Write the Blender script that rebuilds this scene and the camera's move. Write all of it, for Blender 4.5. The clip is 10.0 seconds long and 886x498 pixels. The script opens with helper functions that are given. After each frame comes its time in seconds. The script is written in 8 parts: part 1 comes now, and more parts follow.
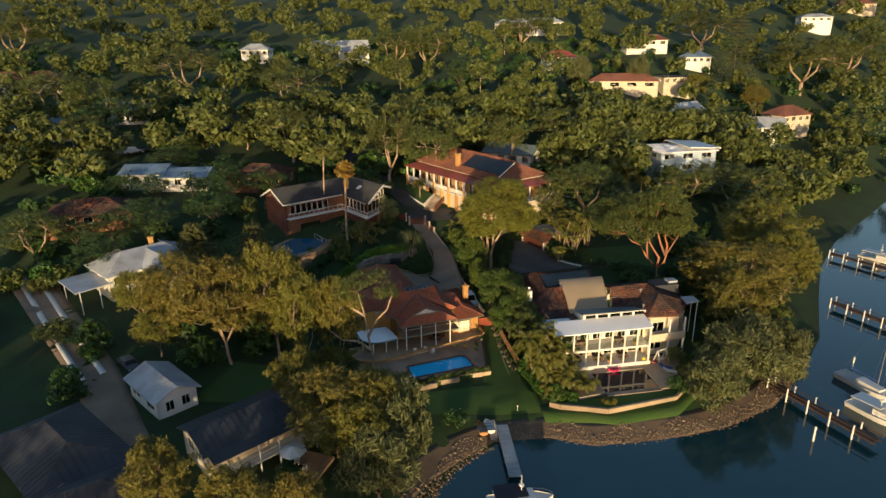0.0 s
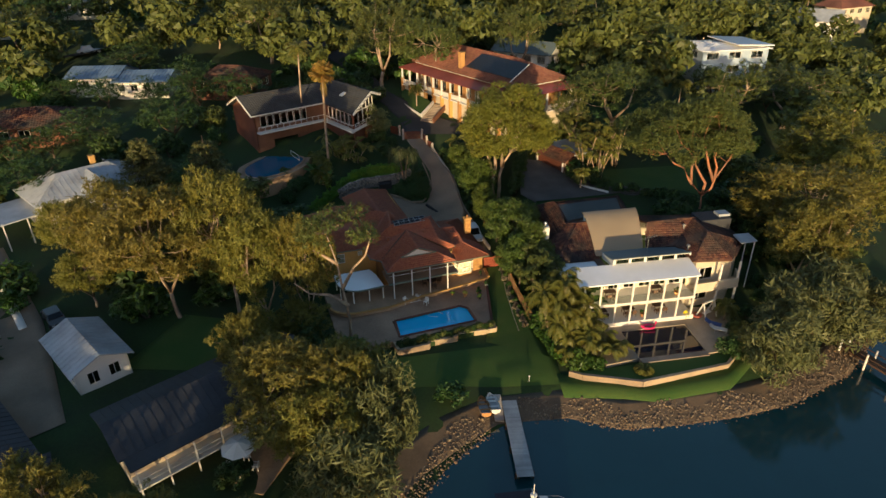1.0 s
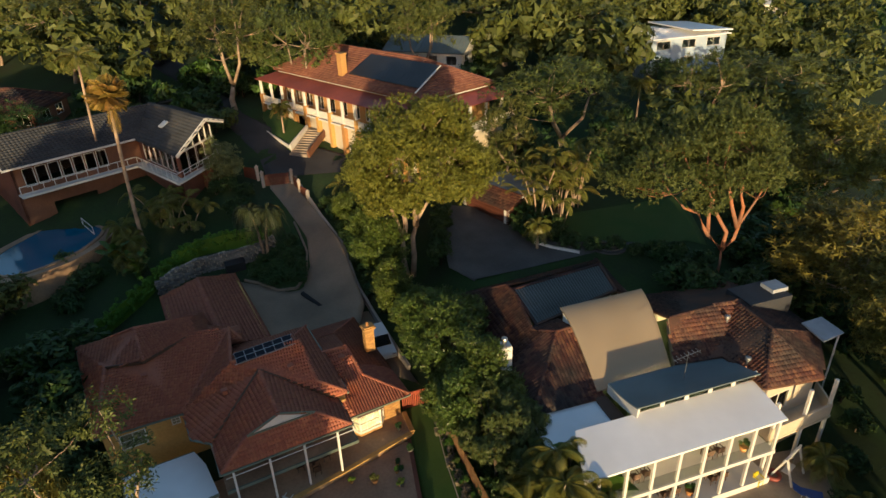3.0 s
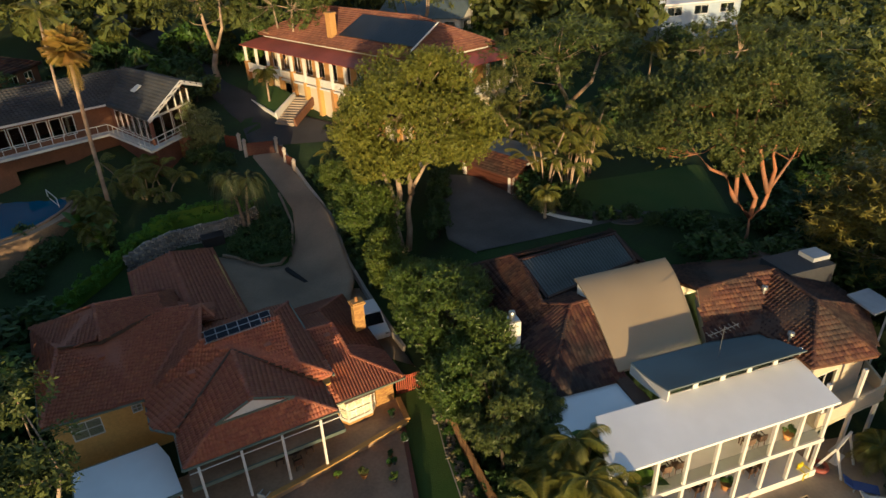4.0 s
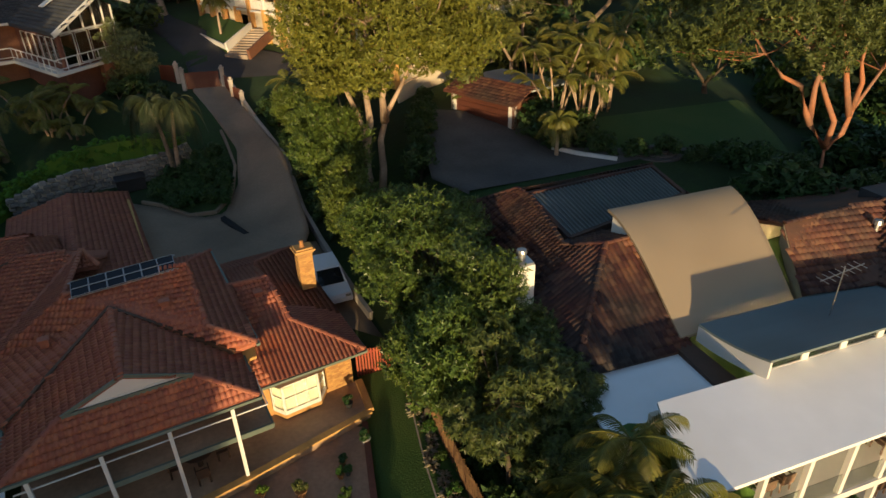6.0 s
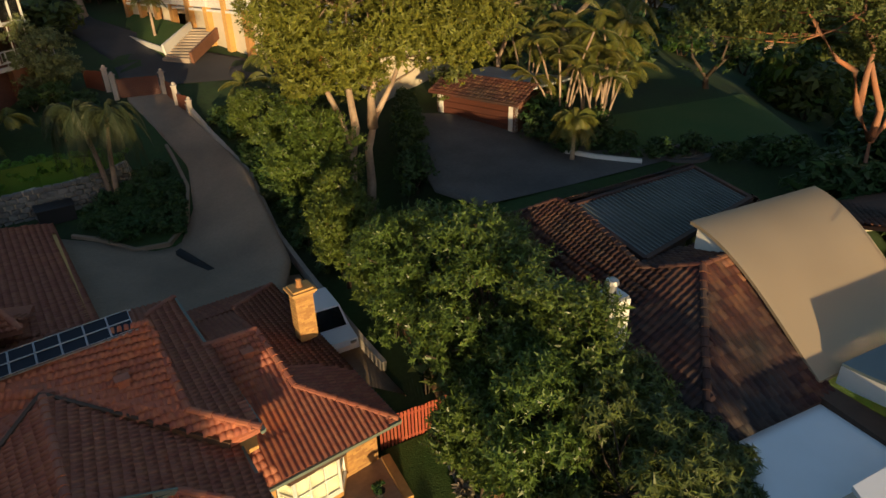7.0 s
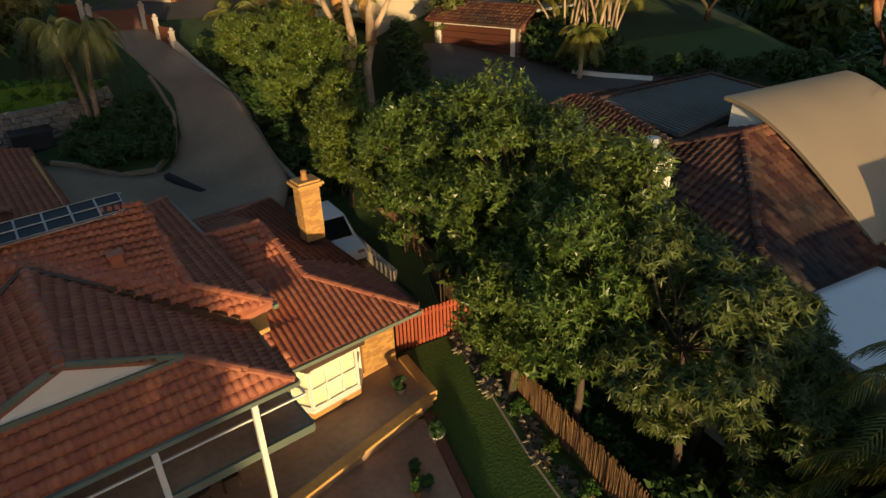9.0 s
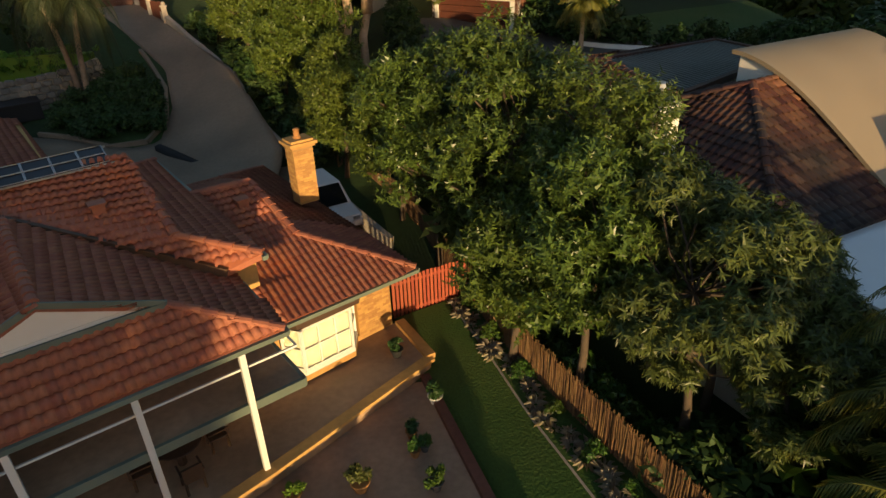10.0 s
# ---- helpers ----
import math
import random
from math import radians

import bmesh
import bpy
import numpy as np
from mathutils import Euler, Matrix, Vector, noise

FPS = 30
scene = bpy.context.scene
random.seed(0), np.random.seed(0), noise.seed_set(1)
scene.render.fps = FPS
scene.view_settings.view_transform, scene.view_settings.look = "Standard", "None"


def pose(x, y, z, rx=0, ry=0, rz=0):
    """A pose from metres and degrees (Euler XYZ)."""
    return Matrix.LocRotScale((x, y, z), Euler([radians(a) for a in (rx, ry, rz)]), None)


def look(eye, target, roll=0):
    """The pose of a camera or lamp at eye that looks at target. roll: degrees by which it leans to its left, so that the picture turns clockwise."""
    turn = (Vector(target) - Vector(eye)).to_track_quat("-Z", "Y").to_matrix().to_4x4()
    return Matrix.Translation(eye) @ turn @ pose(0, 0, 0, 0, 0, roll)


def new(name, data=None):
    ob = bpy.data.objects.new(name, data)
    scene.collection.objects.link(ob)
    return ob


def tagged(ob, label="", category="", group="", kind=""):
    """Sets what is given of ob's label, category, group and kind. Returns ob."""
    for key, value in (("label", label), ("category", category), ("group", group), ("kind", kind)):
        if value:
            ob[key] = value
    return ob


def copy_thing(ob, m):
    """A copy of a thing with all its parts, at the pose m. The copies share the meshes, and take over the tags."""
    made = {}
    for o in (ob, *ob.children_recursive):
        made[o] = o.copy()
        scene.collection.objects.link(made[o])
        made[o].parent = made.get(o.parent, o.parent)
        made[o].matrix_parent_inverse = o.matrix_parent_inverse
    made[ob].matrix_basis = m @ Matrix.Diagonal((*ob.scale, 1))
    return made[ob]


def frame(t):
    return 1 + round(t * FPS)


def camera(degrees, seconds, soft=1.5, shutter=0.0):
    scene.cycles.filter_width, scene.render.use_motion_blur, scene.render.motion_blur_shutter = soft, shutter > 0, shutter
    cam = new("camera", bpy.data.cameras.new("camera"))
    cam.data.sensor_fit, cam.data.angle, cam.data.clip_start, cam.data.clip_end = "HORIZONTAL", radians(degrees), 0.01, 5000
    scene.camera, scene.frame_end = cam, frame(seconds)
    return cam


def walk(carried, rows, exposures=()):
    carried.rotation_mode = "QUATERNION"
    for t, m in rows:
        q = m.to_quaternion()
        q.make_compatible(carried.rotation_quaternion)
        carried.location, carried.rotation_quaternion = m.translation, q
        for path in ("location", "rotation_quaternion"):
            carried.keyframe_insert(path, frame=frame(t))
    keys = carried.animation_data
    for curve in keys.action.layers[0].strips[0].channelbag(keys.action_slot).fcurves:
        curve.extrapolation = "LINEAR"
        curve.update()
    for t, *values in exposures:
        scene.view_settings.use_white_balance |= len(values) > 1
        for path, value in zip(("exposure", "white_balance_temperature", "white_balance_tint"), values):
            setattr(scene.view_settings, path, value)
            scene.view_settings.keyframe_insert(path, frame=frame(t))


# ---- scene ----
cam = camera(71.5, 10.0)
PATH = [
    (0, (0.407, -6.174, 46.934), (0.396, -4.282, 46.285), -0.7),
    (0.5, (1.314, 2.503, 44.55), (1.271, 4.358, 43.804), -0.5),
    (1, (1.891, 11.905, 43.185), (1.849, 13.677, 42.259), -1.0),
    (1.5, (2.695, 20.672, 41.593), (2.642, 22.447, 40.672), -1.3),
    (2, (2.886, 29.876, 40.597), (2.837, 31.647, 39.669), -1.4),
    (2.1, (2.947, 31.679, 40.451), (2.897, 33.448, 39.519), -1.8),
    (2.2, (3.607, 33.964, 39.702), (3.565, 35.737, 38.779), -1.6),
    (2.3, (4.005, 35.825, 39.079), (4.198, 37.59, 38.159), -2.0),
    (2.4, (3.702, 37.961, 38.809), (3.939, 39.722, 37.891), -1.9),
    (2.5, (3.701, 39.782, 38.6), (3.945, 41.541, 37.681), -1.9),
    (2.7, (3.808, 42.834, 37.764), (4.053, 44.595, 36.849), -1.9),
    (3.8, (4.393, 49.913, 32.759), (4.643, 51.67, 31.837), -2.0),
    (4, (4.514, 50.196, 32.066), (4.761, 51.944, 31.126), -2.1),
    (4.5, (4.212, 50.216, 29.231), (4.471, 51.968, 28.301), -1.6),
    (5, (4.187, 51.511, 27.465), (4.457, 53.243, 26.503), -1.3),
    (5.2, (4.692, 52.365, 26.207), (4.949, 54.111, 25.266), -1.6),
    (6.3, (6.303, 61.77, 22.246), (6.587, 63.51, 21.301), -1.5),
    (6.5, (5.459, 63.288, 21.742), (5.746, 65.028, 20.799), -1.5),
    (6.7, (4.68, 64.6, 21.382), (4.962, 66.342, 20.441), -1.7),
    (6.8, (4.256, 65.044, 21.663), (4.446, 66.795, 20.716), -2.4),
    (7, (3.28, 65.979, 20.717), (3.76, 67.691, 19.803), -1.4),
    (7.1, (3.146, 66.626, 20.148), (3.627, 68.335, 19.226), -2.0),
    (7.5, (2.415, 67.003, 18.999), (2.918, 68.7, 18.068), -1.8),
    (8, (1.915, 66.053, 18.041), (2.432, 67.743, 17.104), -1.9),
    (8.5, (1.894, 66.032, 17.278), (2.417, 67.72, 16.341), -1.9),
    (9, (1.875, 66.158, 16.533), (2.404, 67.843, 15.595), -1.8),
    (9.5, (1.823, 66.332, 15.89), (2.36, 68.007, 14.938), -1.7),
    (10, (1.882, 66.23, 15.002), (2.414, 67.912, 14.059), -1.9),
]
walk(cam, [(t, look(eye, target, roll)) for t, eye, target, roll in PATH], [(0, 2.0, 6350, 10), (5, 2.02, 6400, 10), (6.5, 1.95, 6500, 10), (8, 1.9, 6800, 10), (10, 1.97, 7000, 10)])

# ---- light: low warm sun behind the camera, clear evening sky ----
SUN_EL, SUN_AZ = 1.6, 184.0
world = bpy.data.worlds.new("evening_sky")
scene.world = world
world.use_nodes = True
wn = world.node_tree.nodes
sky = wn.new("ShaderNodeTexSky")
sky.sky_type = 'NISHITA'
sky.sun_disc = False
sky.ozone_density = 2.0
sky.sun_elevation, sky.sun_rotation = radians(SUN_EL), radians(SUN_AZ)
world.node_tree.links.new(sky.outputs[0], wn["Background"].inputs[0])
wn["Background"].inputs[1].default_value = 0.15
sun = new("sun", bpy.data.lights.new("sun", "SUN"))
sun.data.energy, sun.data.angle, sun.data.color = 1.72, radians(0.8), (1.0, 0.735, 0.39)
sun.matrix_world = look((0, 0, 100), (-math.sin(radians(SUN_AZ)), -math.cos(radians(SUN_AZ)), 100 - math.tan(radians(SUN_EL))))

# ---- materials ----
def material(name, base, rough=0.8, vary=0.25, scale=3.0, fine=40.0, bump=0.3, metal=0.0, second=None, stain=0.35,
             piece=0.0, spec=0.4, transmit=0.0, dist=0.02, blotch=0.5):
    """Two scales of noise over a base colour, with fine relief; piece: how much single pieces differ."""
    m = bpy.data.materials.new(name)
    m.use_nodes = True
    nt = m.node_tree
    n, l = nt.nodes, nt.links
    b = n["Principled BSDF"]
    b.inputs["Roughness"].default_value = rough
    b.inputs["Metallic"].default_value = metal
    b.inputs["Specular IOR Level"].default_value = spec
    b.inputs["Transmission Weight"].default_value = transmit
    geo = n.new("ShaderNodeNewGeometry")
    big = n.new("ShaderNodeTexNoise")
    big.inputs["Scale"].default_value, big.inputs["Detail"].default_value = scale * 0.1, 6
    small = n.new("ShaderNodeTexNoise")
    small.inputs["Scale"].default_value, small.inputs["Detail"].default_value = fine * 0.1, 8
    l.new(geo.outputs["Position"], big.inputs["Vector"])
    l.new(geo.outputs["Position"], small.inputs["Vector"])
    ramp = n.new("ShaderNodeMapRange")
    ramp.inputs[1].default_value, ramp.inputs[2].default_value = blotch - 0.15, blotch + 0.15
    l.new(big.outputs[0], ramp.inputs[0])
    two = n.new("ShaderNodeMix")
    two.data_type = 'RGBA'
    two.inputs[6].default_value = (*base, 1)
    two.inputs[7].default_value = (*(second or [c * (1 - stain) for c in base]), 1)
    l.new(ramp.outputs[0], two.inputs[0])
    hsv = n.new("ShaderNodeHueSaturation")
    l.new(two.outputs[2], hsv.inputs["Color"])
    val = n.new("ShaderNodeMath")
    val.operation = 'MULTIPLY_ADD'
    val.inputs[1].default_value, val.inputs[2].default_value = vary * 2, 1 - vary
    l.new(small.outputs[0], val.inputs[0])
    last = val.outputs[0]
    if piece:
        info = n.new("ShaderNodeObjectInfo")
        add = n.new("ShaderNodeMath")
        l.new(info.outputs["Random"], add.inputs[0])
        l.new(geo.outputs["Random Per Island"], add.inputs[1])
        fr = n.new("ShaderNodeMath")
        fr.operation = 'FRACT'
        l.new(add.outputs[0], fr.inputs[0])
        mul = n.new("ShaderNodeMath")
        mul.operation = 'MULTIPLY_ADD'
        mul.inputs[1].default_value, mul.inputs[2].default_value = piece * 2, 1 - piece
        l.new(fr.outputs[0], mul.inputs[0])
        both = n.new("ShaderNodeMath")
        both.operation = 'MULTIPLY'
        l.new(last, both.inputs[0])
        l.new(mul.outputs[0], both.inputs[1])
        last = both.outputs[0]
        hue = n.new("ShaderNodeMath")
        hue.operation = 'MULTIPLY_ADD'
        hue.inputs[1].default_value, hue.inputs[2].default_value = piece * 0.08, 0.5 - piece * 0.04
        l.new(fr.outputs[0], hue.inputs[0])
        l.new(hue.outputs[0], hsv.inputs["Hue"])
    l.new(last, hsv.inputs["Value"])
    l.new(hsv.outputs[0], b.inputs["Base Color"])
    if bump:
        bp = n.new("ShaderNodeBump")
        bp.inputs["Strength"].default_value, bp.inputs["Distance"].default_value = bump, dist
        l.new(small.outputs[0], bp.inputs["Height"])
        l.new(bp.outputs[0], b.inputs["Normal"])
    return m


def leafy(name, base, vary=0.35, through_light=0.25, rough=0.55):
    """Leaves: each leaf its own shade, some light through them."""
    m = bpy.data.materials.new(name)
    m.use_nodes = True
    nt = m.node_tree
    n, l = nt.nodes, nt.links
    b = n["Principled BSDF"]
    b.inputs["Roughness"].default_value = rough
    b.inputs["Specular IOR Level"].default_value = 0.3
    geo = n.new("ShaderNodeNewGeometry")
    info = n.new("ShaderNodeObjectInfo")
    hsv = n.new("ShaderNodeHueSaturation")
    hsv.inputs["Color"].default_value = (*base, 1)
    noise_big = n.new("ShaderNodeTexNoise")
    noise_big.inputs["Scale"].default_value = 0.5
    l.new(geo.outputs["Position"], noise_big.inputs["Vector"])
    a = n.new("ShaderNodeMath")
    a.operation = 'MULTIPLY_ADD'
    a.inputs[1].default_value, a.inputs[2].default_value = vary * 2, 0.65 - vary
    l.new(geo.outputs["Random Per Island"], a.inputs[0])
    c = n.new("ShaderNodeMath")
    c.operation = 'MULTIPLY_ADD'
    c.inputs[1].default_value = 0.7
    l.new(noise_big.outputs[0], c.inputs[0])
    l.new(a.outputs[0], c.inputs[2])
    l.new(c.outputs[0], hsv.inputs["Value"])
    h = n.new("ShaderNodeMath")
    h.operation = 'MULTIPLY_ADD'
    h.inputs[1].default_value, h.inputs[2].default_value = 0.035, 0.482
    l.new(info.outputs["Random"], h.inputs[0])
    l.new(h.outputs[0], hsv.inputs["Hue"])
    l.new(hsv.outputs[0], b.inputs["Base Color"])
    tr = n.new("ShaderNodeBsdfTranslucent")
    l.new(hsv.outputs[0], tr.inputs["Color"])
    mix = n.new("ShaderNodeMixShader")
    mix.inputs[0].default_value = through_light
    l.new(b.outputs[0], mix.inputs[1])
    l.new(tr.outputs[0], mix.inputs[2])
    l.new(mix.outputs[0], n["Material Output"].inputs[0])
    return m


M_TILE = material("terracotta_tile", (0.42, 0.122, 0.05), 0.75, 0.25, 4, 60, 0.3, piece=0.13, second=(0.29, 0.1, 0.058), blotch=0.3)
M_TILE_OLD = material("weathered_roof_tile", (0.095, 0.034, 0.022), 0.8, 0.35, 3, 50, 0.4, piece=0.5, second=(0.026, 0.021, 0.02))
M_TILE_RED = material("red_roof_tile", (0.22, 0.09, 0.058), 0.75, 0.3, 2, 40, 0.3, piece=0.2)
M_RED_IRON = material("red_painted_iron", (0.3, 0.075, 0.055), 0.5, 0.15, 3, 30, 0.1)
M_BLACK_MAT = material("black_solar_mat", (0.02, 0.02, 0.022), 0.5, 0.3, 3, 30, 0.2)
M_SLATE = material("dark_grey_roof", (0.045, 0.048, 0.055), 0.7, 0.25, 3, 40, 0.3, piece=0.15)
M_TAN = material("tan_metal_roof", (0.3, 0.235, 0.155), 0.55, 0.06, 3, 12, 0.05, stain=0.12)
M_CANOPY = material("blue_grey_metal_roof", (0.13, 0.17, 0.175), 0.5, 0.08, 3, 12, 0.05, stain=0.2)
M_WHITE = material("white_paint", (0.7, 0.68, 0.63), 0.5, 0.06, 3, 20, 0.05, stain=0.1)
M_WHITE_ROOF = material("white_sheet_roof", (0.86, 0.86, 0.85), 0.35, 0.05, 2, 10, 0.05, stain=0.1)
M_RENDER = material("cream_render", (0.58, 0.5, 0.37), 0.8, 0.1, 3, 30, 0.1, stain=0.12)
M_BRICK = material("yellow_brick", (0.5, 0.27, 0.09), 0.85, 0.25, 3, 60, 0.3, piece=0.2, stain=0.2)
M_BRICK_DK = material("brown_brick", (0.2, 0.085, 0.05), 0.85, 0.3, 3, 60, 0.3, piece=0.2)
M_MORTAR = material("mortar", (0.4, 0.34, 0.26), 0.9, 0.2, 5, 80, 0.3)
M_MORTAR_TAN = material("tan_mortar", (0.42, 0.25, 0.105), 0.9, 0.2, 5, 80, 0.3)
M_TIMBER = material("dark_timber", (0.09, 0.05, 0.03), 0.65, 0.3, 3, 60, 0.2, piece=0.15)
M_REDGATE = material("red_stained_timber", (0.33, 0.07, 0.035), 0.6, 0.25, 3, 60, 0.2, piece=0.15)
# Brown taken darker, with the shade on door and gate put into it.
M_DOOR_SHADED = material("shaded_brown_paint", (0.11, 0.036, 0.022), 0.6, 0.15, 3, 40, 0.1)
M_BRUSH = material("brushwood", (0.2, 0.11, 0.05), 0.9, 0.5, 8, 120, 0.6, piece=0.3)
M_PAVE = material("brown_paving", (0.45, 0.29, 0.18), 0.75, 0.3, 2, 50, 0.25, piece=0.1, stain=0.5)
M_STONE_PAVE = material("sandstone_paving", (0.34, 0.27, 0.2), 0.8, 0.2, 4, 60, 0.2, piece=0.15)
M_CONC = material("concrete_drive", (0.28, 0.205, 0.14), 0.85, 0.18, 2, 60, 0.2, stain=0.35)
M_DECK = material("grey_green_sheet", (0.085, 0.1, 0.098), 0.6, 0.15, 3, 20, 0.1)
M_DECK_RIB = material("pale_sheet_rib", (0.15, 0.17, 0.165), 0.55, 0.1, 3, 20, 0.1)
M_STONE_GREY = material("grey_wall_stone", (0.19, 0.18, 0.165), 0.9, 0.3, 5, 60, 0.5, piece=0.25)
M_KERB = material("kerb", (0.4, 0.35, 0.3), 0.85, 0.2, 3, 50, 0.2)
M_ASPHALT = material("asphalt", (0.055, 0.052, 0.052), 0.9, 0.25, 2, 90, 0.3)
M_PAVERS_GREY = material("grey_pavers", (0.1, 0.096, 0.092), 0.85, 0.3, 3, 60, 0.3, piece=0.15)
M_SANDSTONE = material("sandstone", (0.36, 0.27, 0.18), 0.85, 0.3, 4, 60, 0.5, piece=0.25)
M_ROCK = material("shore_rock", (0.2, 0.145, 0.095), 0.85, 0.3, 5, 60, 0.5, piece=0.35)
M_EARTH = material("garden_earth", (0.021, 0.036, 0.012), 0.95, 0.4, 2, 40, 0.6, second=(0.022, 0.052, 0.01), stain=0.4)
M_LAWN = material("lawn", (0.034, 0.084, 0.012), 0.9, 0.35, 3, 120, 0.7, second=(0.052, 0.092, 0.016), dist=0.05)
M_SAND = material("shore_earth", (0.15, 0.105, 0.065), 0.9, 0.3, 4, 60, 0.6)
M_BARK_PALE = material("pale_bark", (0.42, 0.31, 0.22), 0.8, 0.3, 8, 60, 0.4, second=(0.2, 0.14, 0.1))
M_BARK_RED = material("orange_bark", (0.34, 0.135, 0.062), 0.8, 0.3, 6, 50, 0.4, second=(0.24, 0.13, 0.085))
M_BARK_DARK = material("dark_bark", (0.09, 0.065, 0.045), 0.9, 0.35, 6, 60, 0.6)
M_METAL = material("galvanised_metal", (0.45, 0.46, 0.46), 0.4, 0.1, 4, 30, 0.1, metal=0.8)
M_PANEL = material("solar_cell", (0.01, 0.012, 0.02), 0.35, 0.1, 4, 20, 0.0, spec=0.15)
M_GUTTER = material("green_gutter", (0.16, 0.2, 0.16), 0.5, 0.1, 4, 20, 0.0)
M_BLUE_ROOF = material("blue_grey_sheet", (0.15, 0.23, 0.34), 0.5, 0.1, 3, 20, 0.1)
M_BLUEWALL = material("pale_blue_render", (0.36, 0.45, 0.55), 0.8, 0.1, 3, 30, 0.1, stain=0.12)
M_PALE_ROOF = material("pale_iron_roof", (0.4, 0.43, 0.46), 0.5, 0.12, 3, 20, 0.1)
M_JETTY = material("pale_decking", (0.42, 0.42, 0.41), 0.8, 0.15, 4, 40, 0.2, piece=0.12)
M_BLIND = material("cream_blind", (0.46, 0.42, 0.3), 0.8, 0.08, 3, 20, 0.05, stain=0.08)
M_PINK = material("pink_plastic", (0.8, 0.03, 0.16), 0.4, 0.05, 3, 20, 0.0)
M_YELLOW = material("yellow_plastic", (0.75, 0.62, 0.02), 0.4, 0.05, 3, 20, 0.0)
M_BLUE = material("blue_fabric", (0.06, 0.12, 0.35), 0.8, 0.15, 5, 40, 0.1)
M_TERRAC = material("terracotta_pot", (0.42, 0.2, 0.07), 0.8, 0.2, 5, 40, 0.1)
M_RUBBER = material("rubber", (0.015, 0.015, 0.015), 0.8, 0.1, 5, 40, 0.0)
M_CARGLASS = material("car_glass", (0.01, 0.012, 0.014), 0.06, 0.0, 5, 40, 0.0)

L_EUC = leafy("gum_leaf", (0.09, 0.11, 0.027))
# Gum leaf with the gold of low sunlight put into its colour.
L_GUM_SUNLIT = leafy("sunlit_gum_leaf", (0.155, 0.145, 0.028))
L_ROUND = leafy("brush_box_leaf", (0.155, 0.158, 0.024))
L_CAM = leafy("camellia_leaf", (0.088, 0.122, 0.022), 0.4, 0.2, 0.4)
L_MAG = leafy("magnolia_leaf", (0.074, 0.112, 0.022), 0.42, 0.15, 0.35)
# Dark green frond lowered further, so its colour carries the shade.
L_PALM_SHADE = leafy("shaded_palm_frond", (0.034, 0.045, 0.018), 0.3, 0.15)
L_DENSE = leafy("glossy_leaf", (0.05, 0.1, 0.018), 0.35, 0.15, 0.35)
L_MANGO = leafy("mango_leaf", (0.078, 0.098, 0.024), 0.4, 0.15, 0.4)
L_WISP = leafy("casuarina_needles", (0.1, 0.112, 0.042), 0.3, 0.2)
L_PINE = leafy("conifer_needles", (0.075, 0.08, 0.025), 0.3, 0.15)
L_PALM = leafy("palm_frond", (0.125, 0.128, 0.026), 0.25, 0.25, 0.4)
L_GOLD = leafy("dry_palm_frond", (0.26, 0.17, 0.04), 0.25, 0.25, 0.5)
L_PALE = leafy("pale_leaf", (0.2, 0.17, 0.12), 0.4, 0.15)
L_SHRUB = leafy("shrub_leaf", (0.034, 0.07, 0.018), 0.35, 0.15)
L_HEDGE_PALE = leafy("viburnum_leaf", (0.17, 0.2, 0.08))
L_HEDGE = leafy("clipped_hedge_leaf", (0.08, 0.17, 0.016), 0.25, 0.15)


def water(name, colour, rough, scale, strength, clear=0.0):
    m = material(name, colour, rough, 0.03, 2, 10, 0.0, stain=0.1)
    n, l = m.node_tree.nodes, m.node_tree.links
    geo = n.new("ShaderNodeNewGeometry")
    t = n.new("ShaderNodeTexNoise")
    t.inputs["Scale"].default_value, t.inputs["Detail"].default_value = scale, 4
    l.new(geo.outputs["Position"], t.inputs["Vector"])
    bp = n.new("ShaderNodeBump")
    bp.inputs["Strength"].default_value, bp.inputs["Distance"].default_value = strength, 0.1
    l.new(t.outputs[0], bp.inputs["Height"])
    b = n["Principled BSDF"]
    b.inputs["Specular IOR Level"].default_value = 0.5
    l.new(bp.outputs[0], b.inputs["Normal"])
    return m


M_BAY = water("bay_water", (0.009, 0.05, 0.058), 0.08, 0.8, 0.12)
M_POOL = water("pool_water", (0.02, 0.52, 0.88), 0.08, 1.5, 0.06)
# Pool water toned down to teal, with the shade put into its colour.
M_POOL_SHADED = water("shaded_pool_water", (0.006, 0.11, 0.19), 0.08, 1.2, 0.05)
M_POOL_DK = water("dark_pool_water", (0.008, 0.014, 0.03), 0.04, 0.8, 0.03)


def glass(name):
    m = bpy.data.materials.new(name)
    m.use_nodes = True
    n, l = m.node_tree.nodes, m.node_tree.links
    b = n["Principled BSDF"]
    b.inputs["Base Color"].default_value = (0.75, 0.8, 0.78, 1)
    b.inputs["Roughness"].default_value = 0.03
    b.inputs["Transmission Weight"].default_value = 1.0
    b.inputs["IOR"].default_value = 1.3
    return m


M_GLASS = glass("window_glass")


